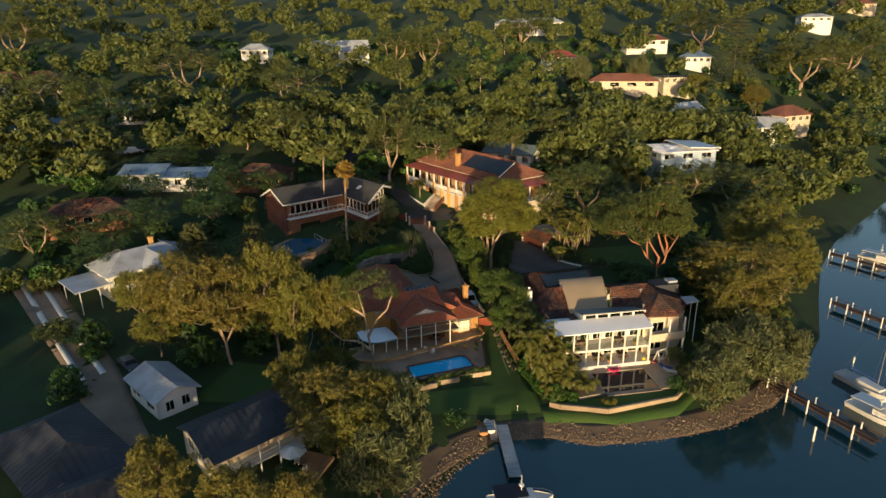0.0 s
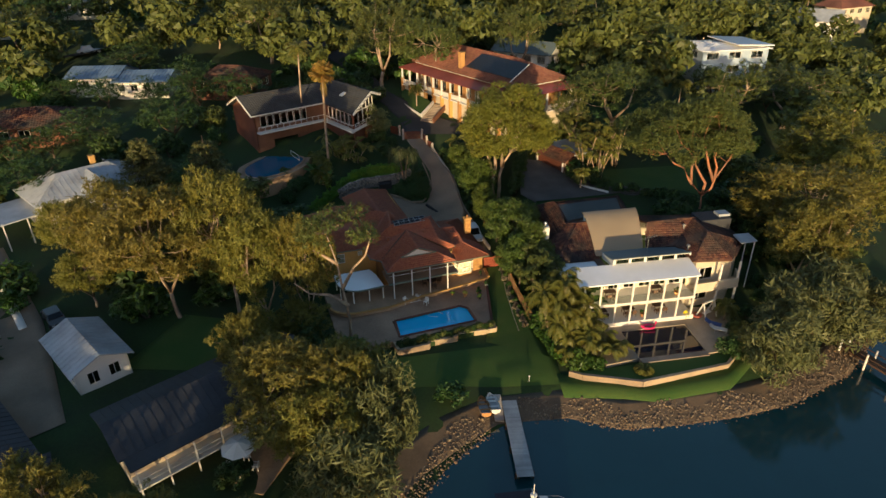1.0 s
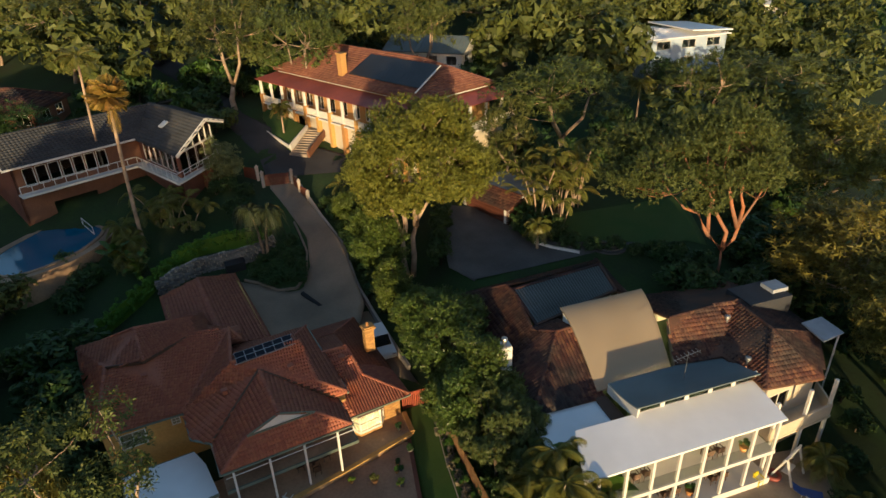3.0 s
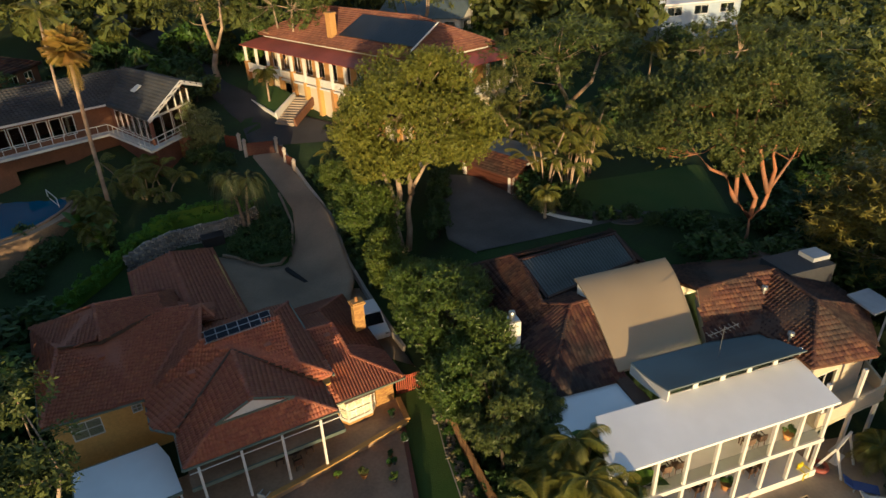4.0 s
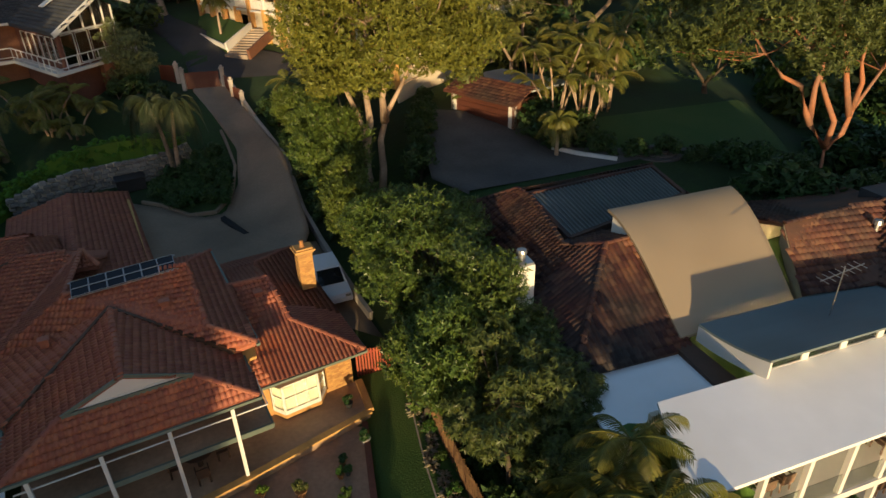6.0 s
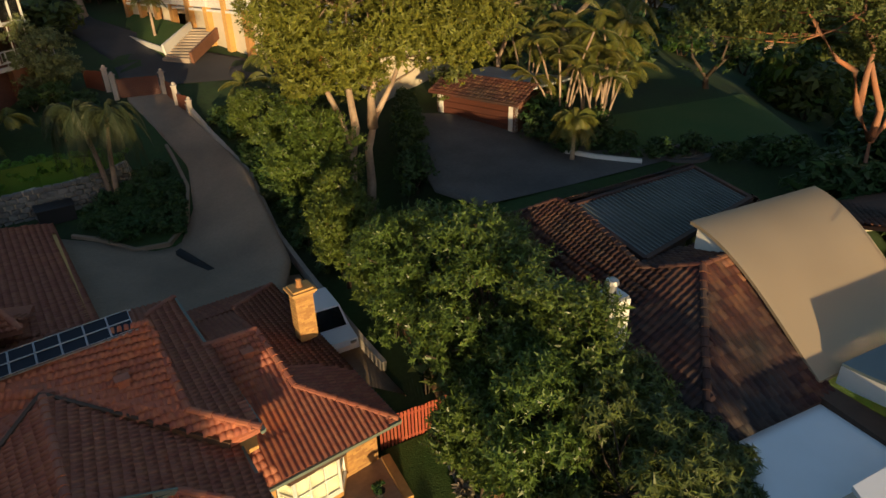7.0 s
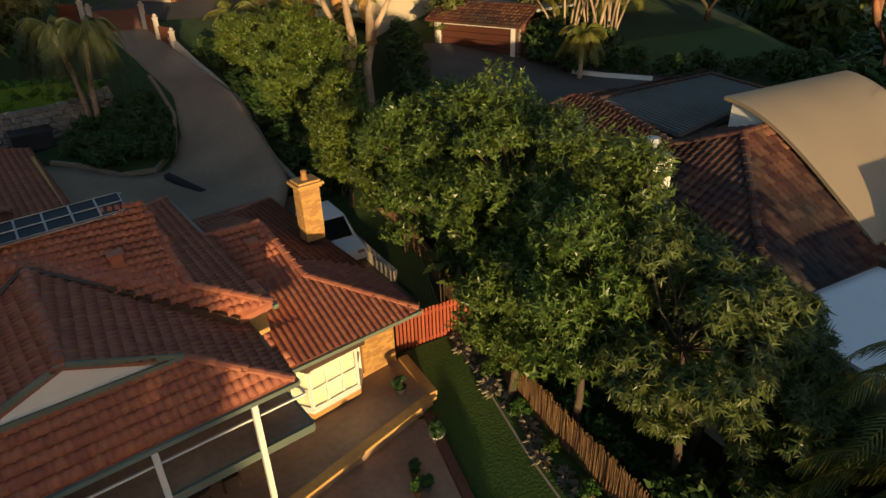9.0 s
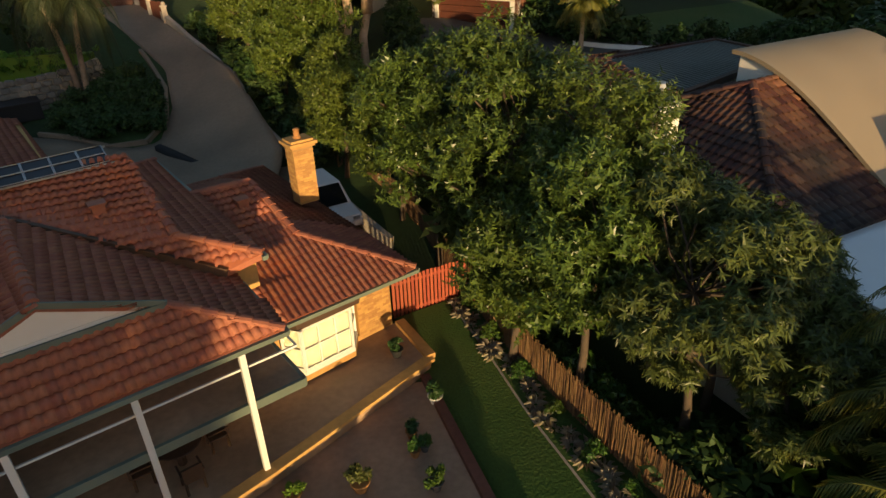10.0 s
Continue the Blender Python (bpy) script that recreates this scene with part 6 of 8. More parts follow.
shrub_row(along([(9.6, 84.6), (9.7, 81), (10.3, 78), (11.1, 75), (11.7, 72.6)], 0.95), 1, 0.65, 0.95, 44)
shrub_row(along([(8.3, 83.8), (8.7, 80), (9.2, 76.5), (10, 72.5)], 1.3), 1, 0.3, 0.5, 5)
shrub_row(along([(-10, 111.5), (-9, 113), (-9.2, 115), (-11, 116), (-14, 115)], 1.5), 0, 0.9, 1.5, 6)
shrub_row(along([(-19, 104), (-21, 105.5), (-23, 104), (-24.5, 101), (-23, 98)], 1.6), 0, 1.0, 1.8, 16)
shrub_row(along([(21, 99.5), (24, 98), (28, 96.5), (33, 94), (37, 92)], 1.8), 0, 0.8, 1.5, 7)
shrub_row(along([(31.5, 66.5), (33.5, 70), (36, 73), (39, 76), (41, 82)], 2.2), 0, 1.0, 1.7, 8)
shrub_row([(42 + 2.6 * (i % 4) + 0.9 * math.sin(i * 2.3), 85 + 2.7 * (i // 4) + 0.8 * math.cos(i * 1.7)) for i in range(24)], 0, 2.0, 3.2, 48)
shrub_row([(32.6, 88.4), (34.4, 87.6), (36.2, 88.2), (31, 89.4), (37.6, 90)], 0, 2.2, 3.0, 41)
shrub_row(along([(13, 110.5), (12, 104), (10.9, 98)], 1.3), 0, 1.0, 1.5, 9)
shrub_row([(20.2, 101.6), (21.4, 101.0), (20.7, 102.9), (21.6, 104.0), (20.4, 99.8), (22.8, 100.2), (22.6, 105.3)], 0, 1.4, 2.0, 47)
shrub_row(along([(-16, 66), (-17, 74), (-17.5, 84), (-17, 94)], 2.6), 0, 1.4, 2.2, 10)
BED = pose(0.84, 78.29, 0, 0, 0, 20)
for i in range(16):
    p = BED @ Vector((-8.6 + i * 0.72, -8.6 + 0.25 * math.sin(i * 2.1), 2.2))
    ob = copy_thing(SHRUBS[i % 2 * 2], Matrix.Translation(p))
    ob.scale = (0.55, 0.55, 0.5)
for i, ob in enumerate(SHRUBS):
    ob.matrix_basis = pose(-20 + i * 3, 152, gz(-20 + i * 3, 152))
    ob.scale = (2, 2, 2)


def clipped_hedge(pts, width, height, label, seed):
    g = np.random.RandomState(seed)
    t = thing("hedge", Matrix(), label, "hedge")
    core = Geo()
    cs = []
    for (ax, ay), (bx, by) in zip(pts, pts[1:]):
        za, zb = gz(ax, ay), gz(bx, by)
        core.slab([(ax - 0.1, ay - width * 0.3, za + height * 0.85), (bx - 0.1, by - width * 0.3, zb + height * 0.85), (bx + 0.1, by + width * 0.3, zb + height * 0.85), (ax + 0.1, ay + width * 0.3, za + height * 0.85)], height)
        n = int(math.hypot(bx - ax, by - ay) / 0.22)
        for i in range(n):
            s = i / n
            for _ in range(5):
                cs.append((ax + (bx - ax) * s + g.uniform(-.5, .5) * width, ay + (by - ay) * s + g.uniform(-.5, .5) * width, za + (zb - za) * s + height * g.uniform(0.25, 1.0)))
    part("core", core, L_HEDGE, t)
    part("leaves", leaf_cloud("leaves", cs, [0.22] * len(cs), 44, 0.11, seed, 0.7, 1.8, 0.0, True), L_HEDGE, t)


clipped_hedge([(-20.8, 94.5), (-18.3, 99.2), (-16.6, 102.2), (-14.8, 104.8), (-13.1, 106.1), (-10.4, 106.7), (-7.9, 106.8), (-5.8, 106.5)], 1.1, 1.9, "long clipped bright green hedge above a stone wall", 5)

# ---- stone retaining wall, kerbs, entrance gate ----
SW = thing("retaining_wall", Matrix(), "rough grey stone retaining wall beside the drive", "wall", kind="structure")
core = Geo()
run = [(-16.2, 101.0), (-14.6, 102.6), (-12.6, 103.6), (-10, 104.1), (-7.6, 104.6), (-5.2, 105.8)]
for a, b in zip(run, run[1:]):
    core.bar((a[0], a[1] + 0.2, gz(*a) + 0.3), (b[0], b[1] + 0.2, gz(*b) + 0.6), 0.3, 2.2)
part("backing", core, M_MORTAR, SW)
stone_me = []
for s in range(4):
    bm = bmesh.new()
    bmesh.ops.create_cube(bm, size=1)
    bmesh.ops.bevel(bm, geom=bm.edges[:], offset=0.18, segments=1, affect='EDGES')
    g = np.random.RandomState(s)
    for v in bm.verts:
        v.co += Vector(g.uniform(-0.07, 0.07, 3))
    me = bpy.data.meshes.new("stone")
    bm.to_mesh(me)
    bm.free()
    me.materials.append(M_STONE_GREY)
    stone_me.append(me)
rng = np.random.RandomState(9)
for x, y in along(run, 0.46):
    for r in range(7):
        o = part("stone", stone_me[rng.randint(4)], None, SW)
        o.matrix_basis = Matrix.Translation((x + 0.2 * (r % 2), y, gz(x, y) - 0.3 + r * 0.31)) @ pose(0, 0, 0, 0, 0, 20 + rng.uniform(-8, 8)) @ Matrix.Diagonal((rng.uniform(0.4, 0.52), 0.24, rng.uniform(0.26, 0.33), 1))


BX = thing("storage_box", pose(-9.3, 103.5, gz(-9.3, 103.5), 0, 0, 22), "black garden storage box below the stone wall", "box")
part("body", Geo().box(-0.95, -0.4, 0, 0.95, 0.4, 0.9), M_RUBBER, BX)
part("lid", Geo().slab([(-1.0, -0.45, 0.93), (1.0, -0.45, 0.93), (1.0, 0.45, 1.05), (-1.0, 0.45, 1.05)], 0.06), M_BLACK_MAT, BX)


def kerb(pts, w, h, label, mat=None):
    g = Geo()
    for a, b in zip(pts, pts[1:]):
        g.bar((*a, gz(*a) + h / 2 - 0.1), (*b, gz(*b) + h / 2 - 0.1), w, h + 0.2)
    return flat_thing("kerb", g, mat or M_KERB, label, "kerb", "structure")


kerb(along([(-3.2, 115.8), (-0.6, 109.6), (1.6, 105), (2.9, 99), (4.0, 95.5), (5.2, 92), (6.4, 88.6)], 1.2) + [(6.6, 88.2)], 0.25, 0.65, "low pale masonry wall along the drive")
kerb(along([(-8.4, 102.0), (-7, 101.5), (-5, 100.3), (-3.2, 100.4), (-2.2, 102), (-2.2, 105), (-3.4, 109)], 0.8) + [(-3.6, 109.5)], 0.2, 0.2, "raised kerb round a planted island", M_CONC)
kerb(along([(20.6, 99.2), (22, 98), (24.4, 96.6)], 1.0) + [(24.4, 96.6)], 0.25, 0.3, "white-edged garden kerb by the courtyard", M_WHITE)
draped("drain_grate", [(-2.78, 99.3), (0.0, 95.85)], [(-2.52, 99.52), (0.22, 96.07)], M_RUBBER, "long dark drain grate across the driveway", "drain", 0.33, 0.4)


def pillar(x, y, h, mat=None):
    t = thing("gate_pillar", pose(x, y, gz(x, y)), "pale grey masonry gate pillar with a cap", "pillar", "entrance pillars")
    part("shaft", Geo().box(-0.16, -0.16, -0.4, 0.16, 0.16, h), mat or M_KERB, t)
    part("cap", Geo().box(-0.22, -0.22, h, 0.22, 0.22, h + 0.08).lathe([(0.12, h + 0.08), (0.15, h + 0.18), (0.09, h + 0.28), (0, h + 0.32)], 10), M_KERB, t)


for x, y, h in ((-7.2, 116.2, 1.7), (-7.9, 117.6, 1.7), (-3.9, 116.4, 1.6), (-3.0, 114.6, 1.4), (-2.0, 112.8, 1.2)):
    pillar(x, y, h)


def timber_panel(name, a, b, z, h, mat, label, category, group="", pickets=0.12, gap=0.02, rail=True):
    """A panel of upright boards between two points: each board a part."""
    a, b = Vector((*a, 0)), Vector((*b, 0))
    ln = (b - a).length
    t = thing(name, Matrix.Translation((a.x, a.y, z)) @ pose(0, 0, 0, 0, 0, math.degrees(math.atan2(b.y - a.y, b.x - a.x))), label, category, group)
    board = Geo().prism([(0, -0.015), (pickets - gap, -0.015), (pickets - gap, 0.015), (0, 0.015)], 0, h).mesh("board")
    board.materials.append(mat)
    for i in range(int(ln / pickets)):
        o = part("board", board, mat, t)
        o.matrix_local = Matrix.Translation((i * pickets, 0, 0.02 * math.sin(i * 5.1)))
    if rail:
        for zz in (0.2, h * 0.85):
            part("rail", Geo().bar((0, 0.04, zz), (ln, 0.04, zz), 0.05, 0.1), mat, t)
    return t


# Gate and panels use the darkened brown to stand in for shade.
timber_panel("entrance_gate", (-7.0, 116.2), (-4.1, 116.4), gz(-5.5, 116.3) + 0.05, 1.4, M_DOOR_SHADED, "solid red-brown timber driveway gate", "gate", pickets=0.14, gap=0.01)
timber_panel("timber_fence", (-3.75, 116.1), (-3.15, 114.9), gz(-3.4, 115.5), 1.3, M_DOOR_SHADED, "red-brown timber fence panel between pillars", "fence")
timber_panel("timber_fence", (-2.9, 114.3), (-2.1, 113.1), gz(-2.5, 113.7), 1.2, M_DOOR_SHADED, "red-brown timber fence panel between pillars", "fence")
timber_panel("timber_fence", (-9.6, 118.6), (-8.1, 117.7), gz(-9, 118), 1.5, M_DOOR_SHADED, "red-brown timber fence panel beside the gate", "fence")
timber_panel("side_gate", (5.6, 84.0), (8.35, 84.5), 2.6, 1.6, M_REDGATE, "red stained timber side gate with braces", "gate", pickets=0.15, gap=0.05)
flat_thing("gate_post", Geo().box(8.36, 84.42, 2.2, 8.52, 84.58, 4.4), M_REDGATE, "red timber post at the side gate", "post")
for a, b in (((8.5, 84.7), (8.4, 87.2)), ((8.4, 87.2), (8.2, 89.6)), ((8.2, 89.6), (7.7, 92.2)), ((7.7, 92.2), (7.0, 94.6))):
    timber_panel("paling_fence", a, b, gz(*a) - 0.1, 1.5, M_BRUSH, "weathered paling fence along the boundary", "fence", "paling fence", 0.15, 0.03)

# brushwood fence beside the side lawn
rng = np.random.RandomState(21)
BF = thing("brushwood_fence", Matrix(), "brown brushwood fence with a ragged top", "fence")
BRUSH_LINE = along([(8.5, 84.4), (8.8, 81), (9.4, 77.9), (9.75, 76.2), (10.2, 74.2), (11, 71), (11.3, 70)], 1.0)
for (ax, ay), (bx, by) in zip(BRUSH_LINE, BRUSH_LINE[1:]):
    g = Geo()
    for i in range(90):
        s = (i + rng.uniform(0, 0.8)) / 90
        x, y, z = ax + (bx - ax) * s, ay + (by - ay) * s, gz(ax, ay)
        o = rng.normal(0, 0.025, 4)
        g.tube([(x + o[0], y + o[1], z - 0.1), (x + o[2], y + o[3], z + 1.42 + rng.uniform(-0.16, 0.08))], [0.016, 0.007], 3, False)
    z = gz(ax, ay)
    g.slab([(ax, ay - 0.03, z + 1.32), (bx, by - 0.01, z + 1.32), (bx, by + 0.01, z + 1.32), (ax, ay + 0.01, z + 1.32)], 1.4)
    tagged(part("panel", g, M_BRUSH, BF), kind="stuff")


# ---- plain houses ----
def cottage(name, label, x, y, turn, length, width, eave, rise, roof_mat, wall_mat, hip=True, tiles=None, base=None, cols=4, storeys=1, chimney=None):
    """A rectangular house with a hipped or gabled roof; its ridge along its length."""
    h = thing(name, at(x, y, turn), label, "house")
    L, W, o = length / 2, width / 2, 0.5
    base = (gz(x, y) - 2.5) if base is None else base
    if hip:
        r = min(L * 0.9, W)
        A, B = (-L + r, 0, eave + rise), (L - r, 0, eave + rise)
        c = [(-L - o, -W - o, eave), (L + o, -W - o, eave), (L + o, W + o, eave), (-L - o, W + o, eave)]
        facets = [[c[0], c[1], B, A], [c[1], c[2], B], [c[2], c[3], A, B], [c[3], c[0], A]]
        lines = [(A, B), (c[0], A), (c[3], A), (c[1], B), (c[2], B)]
    else:
        A, B = (-L - o, 0, eave + rise), (L + o, 0, eave + rise)
        c = [(-L - o, -W - o, eave), (L + o, -W - o, eave), (L + o, W + o, eave), (-L - o, W + o, eave)]
        facets = [[c[0], c[1], B, A], [c[2], c[3], A, B]]
        lines = [(A, B)]
    if tiles:
        roof(h, facets, lines, roof_mat, *tiles)
    else:
        for f in facets:
            part("roof", Geo().slab(f, 0.15), roof_mat, h)
        g = Geo()
        for f in facets:
            p, q, top = Vector(f[0]), Vector(f[1]), Vector(f[-1])
            n = int((q - p).length / 0.75)
            upv = (top - p) - (q - p).normalized() * (top - p).dot((q - p).normalized())
            for i in range(1, n):
                s0 = p.lerp(q, i / n)
                lim = 1.0 if not hip or len(f) == 4 and 0.25 < i / n < 0.75 else 1 - abs(2 * i / n - 1)
                g.bar(s0 + Vector((0, 0, 0.02)), s0 + upv * min(1, max(0.1, lim * 1.6 if hip else 1)) + Vector((0, 0, 0.02)), 0.05, 0.05)
        part("roof_cladding", g, roof_mat, h)
    fl = (eave - base - 2.5)
    ops = []
    for s in range(storeys):
        z1 = eave - 0.5 - s * 2.8
        ops += [(length * (i + 0.2) / cols, length * (i + 0.75) / cols, z1 - 1.4, z1) for i in range(cols)]
    P = [(-L, -W), (L, -W), (L, W), (-L, W)]
    for i in range(4):
        g = Geo()
        a, b = P[i], P[(i + 1) % 4]
        side = ops if i % 2 == 0 else [(width * 0.2, width * 0.42, eave - 1.9, eave - 0.5), (width * 0.6, width * 0.82, eave - 1.9, eave - 0.5)]
        wall_pieces(g, a, b, base, eave, 0.2, side)
        if not hip and i % 2:
            g.poly([(a[0], a[1], eave), (b[0], b[1], eave), (a[0], 0, eave + rise - 0.1)])
        wl = part("wall", g, wall_mat, h)
        for op in side:
            window(wl, a, b, *op, 2)
    if chimney:
        part("chimney", Geo().box(chimney[0] - 0.35, chimney[1] - 0.35, eave, chimney[0] + 0.35, chimney[1] + 0.35, eave + rise + 1.0).box(chimney[0] - 0.42, chimney[1] - 0.42, eave + rise + 1.0, chimney[0] + 0.42, chimney[1] + 0.42, eave + rise + 1.12), M_BRICK, h)
    return h


T2W = (0.45, 0.5)
cottage("white_shed", "small white gabled shed with a pale roof", -36.2, 62.7, -43, 8.4, 5.0, 5.7, 1.3, M_PALE_ROOF, M_WHITE, False, cols=2)
BL = cottage("timber_house", "long house with a dark roof and white verandah by the shore", -20.6, 55.2, 43.4, 17, 6.4, 6.6, 1.3, M_SLATE, M_RENDER, False, cols=6, storeys=2)
for i in range(8):
    u = -8.2 + i * 2.3
    part("post", Geo().box(u - 0.06, -5.0, 2.2, u + 0.06, -4.88, 6.3), M_WHITE, BL)
part("verandah_floor", Geo().box(-8.4, -5.05, 3.9, 8.2, -3.2, 4.05), M_WHITE, BL)
part("verandah_roof", Geo().slab([(-8.6, -5.2, 6.35), (8.4, -5.2, 6.35), (8.4, -3.5, 6.62), (-8.6, -3.5, 6.62)], 0.1), M_SLATE, BL)
part("balustrade", Geo().bar((-8.3, -4.95, 4.95), (8.1, -4.95, 4.95), 0.06).bar((-8.3, -4.95, 4.5), (8.1, -4.95, 4.5), 0.04), M_WHITE, BL)
cottage("dark_roofed_house", "low house under a dark grey hip roof in shade", -41.5, 49.5, -40, 15, 9, 5.6, 2.2, M_SLATE, M_RENDER, True)
cottage("dark_roofed_house", "low house under a dark grey hip roof in shade", -34.0, 41.5, 35, 11, 8, 5.4, 2.0, M_SLATE, M_RENDER, True)
LW = cottage("pale_roofed_house", "white house with a pale iron roof of several gables", -54.5, 99.0, 48, 16, 9, 9.6, 2.4, M_PALE_ROOF, M_WHITE, True, chimney=(2, 1))
part("cross_roof", Geo().slab([(-2.6, -8.2, 9.5), (0.4, -8.2, 11.7), (0.4, 1.0, 11.8), (-2.6, 1.0, 9.9)], 0.15).slab([(0.4, -8.2, 11.7), (3.4, -8.2, 9.5), (3.4, 1.0, 9.9), (0.4, 1.0, 11.8)], 0.15), M_PALE_ROOF, LW)
part("cross_wall", Geo().prism([(-2.2, -7.8), (3.0, -7.8), (3.0, -4), (-2.2, -4)], 3, 9.5).poly([(-2.2, -7.8, 9.5), (3.0, -7.8, 9.5), (0.4, -7.8, 11.5)]), M_WHITE, LW)
part("carport_roof", Geo().slab([(-13.5, -5, 8.4), (-7.5, -5, 8.6), (-7.5, 3, 8.8), (-13.5, 3, 8.6)], 0.15), M_PALE_ROOF, LW)
for u, v in ((-12.8, -4.8), (-9.8, -4.8), (-6.8, -4.8), (-12.8, 2.8)):
    part("post", Geo().box(u - 0.07, v - 0.07, 3, u + 0.07, v + 0.07, 8.5), M_WHITE, LW)
cottage("blue_roofed_house", "white house under a blue-grey metal roof", -71.5, 141.0, 2, 10, 9, 17.4, 1.6, M_BLUE_ROOF, M_WHITE, False)
cottage("blue_roofed_house", "white house wing under a blue-grey metal roof", -61.3, 140.0, 2, 10.5, 9, 16.8, 1.5, M_BLUE_ROOF, M_WHITE, False)
cottage("brown_brick_house", "brown brick house under an old tiled roof", -74.0, 119.0, 18, 16, 10, 13.8, 2.2, M_TILE_OLD, M_BRICK_DK, True, T2W, cols=5)
cottage("brown_roofed_house", "house with a shaded brown hip roof among trees", -43.5, 138.5, -5, 13, 9, 17.0, 2.2, M_TILE_OLD, M_BRICK_DK, True, T2W)
FW = cottage("flat_white_house", "pale blue-white house with low flat roofs", 60.0, 152.5, 10, 15, 12, 19.6, 0.5, M_WHITE_ROOF, M_BLUEWALL, True, cols=3, storeys=2)
part("upper_roof", Geo().slab([(0, -6.4, 20.6), (8.8, -5.8, 20.1), (8.6, 6, 20.1), (0, 6, 20.6)], 0.2), M_WHITE_ROOF, FW)
cottage("grey_roofed_house", "grey-roofed cottage with a white verandah behind the red house", 17.5, 148.0, -32, 13, 7, 19.8, 2.0, M_CANOPY, M_WHITE, False)
for nm, lab, x, y, tn, L, W, e, rs, rm, wm, hp in (
        ("cream_house", "cream house lit by the sun on the hill", 88, 239, 10, 12, 9, 34, 0.5, M_SLATE, M_RENDER, True),
        ("tiled_house", "long tiled house among trees", 66, 228, -12, 24, 9, 33.5, 2.5, M_TILE_RED, M_RENDER, True),
        ("white_cottage", "white cottage with a pale roof on the hillside", -45, 275, 15, 24, 10, 44, 4.5, M_PALE_ROOF, M_WHITE, False),
        ("white_cottage", "small pale-roofed cottage in the far trees", -82, 278, 0, 12, 8, 45, 2.5, M_PALE_ROOF, M_WHITE, True),
        ("white_cottage", "long white house high on the hillside", 46, 346, -8, 36, 10, 56, 2.5, M_PALE_ROOF, M_WHITE, True),
        ("red_roofed_cottage", "cottage with a bright red roof in the trees", 48, 262, 10, 13, 8, 41, 2.5, M_RED_IRON, M_WHITE, True),
        ("white_cottage", "white gabled cottage by the water", 82, 207, 35, 11, 7, 25, 2.5, M_PALE_ROOF, M_WHITE, False),
        ("white_cottage", "white gabled house near the water", 122, 217, 25, 14, 9, 22, 3, M_TILE_RED, M_RENDER, True),
        ("white_cottage", "white gabled cottage near the water", 109, 205, -30, 11, 8, 19.5, 3, M_PALE_ROOF, M_WHITE, False),
        ("white_cottage", "pale-roofed cottage on the hillside", -100, 193, 5, 11, 8, 29, 2, M_PALE_ROOF, M_WHITE, True),
        ("grey_cottage", "grey-roofed house on the hillside", -115, 177, 8, 22, 9, 26, 2, M_BLUE_ROOF, M_WHITE, True),
        ("tiled_house", "tiled house on the far hill", -155, 231, 12, 26, 10, 36, 3, M_TILE_RED, M_RENDER, True),
        ("white_cottage", "white house on the far hill", 92, 292, 5, 19, 9, 47, 2.5, M_TILE_RED, M_WHITE, True),
        ("grey_cottage", "grey cottage on the far hill", 109, 273, 0, 11, 8, 40, 2.5, M_BLUE_ROOF, M_WHITE, True),
        ("cream_house", "cream house high on the far hill", 290, 461, -15, 24, 12, 68, 3, M_TILE_RED, M_RENDER, True),
        ("white_cottage", "white house high on the far hill", 220, 384, -10, 17, 10, 58, 2, M_PALE_ROOF, M_WHITE, True)):
    cottage(nm, lab, x, y, tn, L, W, e - 2.0, rs, rm, wm, hp, cols=4)

# ---- red verandah house on the rise ----
RH = thing("red_verandah_house", at(-6.2, 138.0, -54.3), "large old house with red tiled roof and lit verandahs", "house")
E, R = 19.8, 22.9
c = [(-0.3, -0.3, E), (30.3, -0.3, E), (30.3, 12.3, E), (-0.3, 12.3, E)]
A, B = (5.6, 6, R), (24.4, 6, R)
roof(RH, [[c[0], c[1], B, A], [c[1], c[2], B], [c[2], c[3], A, B], [c[3], c[0], A]], [(A, B), (c[0], A), (c[1], B), (c[2], B), (c[3], A)], M_TILE_RED, 0.36, 0.4, label="red roof tiles")
vr = Geo()
vr.slab([(-2.2, -2.4, 18.5), (32.4, -2.4, 18.5), (30.2, 0, 19.35), (-0.2, 0, 19.35)], 0.1)
vr.slab([(32.4, -2.4, 18.5), (32.4, 13, 18.5), (30.2, 12, 19.35), (30.2, 0, 19.35)], 0.1)
vr.slab([(-2.2, 13, 18.5), (-2.2, -2.4, 18.5), (-0.2, 0, 19.35), (-0.2, 12, 19.35)], 0.1)
part("verandah_roof", vr, M_RED_IRON, RH, "red painted iron verandah roof")
W_RUNS = []
ops = [(1.2 + i * 2.6, 2.6 + i * 2.6, 15.6, 18.0) for i in range(11)]
W_RUNS.append(((0.2, 0.3), (29.8, 0.3), 15.2, 19.3, 0.25, ops))
W_RUNS.append(((29.8, 0.3), (29.8, 11.8), 15.2, 19.3, 0.25, [(1.5, 3.2, 15.6, 18), (5, 6.7, 15.6, 18)]))
W_RUNS.append(((29.8, 11.8), (0.2, 11.8), 12, 19.3, 0.25, ()))
W_RUNS.append(((0.2, 11.8), (0.2, 0.3), 12, 19.3, 0.25, ()))
walls(RH, W_RUNS, M_BRICK)
part("clerestory", Geo().box(0.1, 0.2, 19.38, 29.9, 0.35, 19.75).box(29.75, 0.2, 19.38, 29.9, 11.9, 19.75), M_WHITE, RH)
for o in ops:
    window(RH, (0.2, 0.3), (29.8, 0.3), *o, 2)
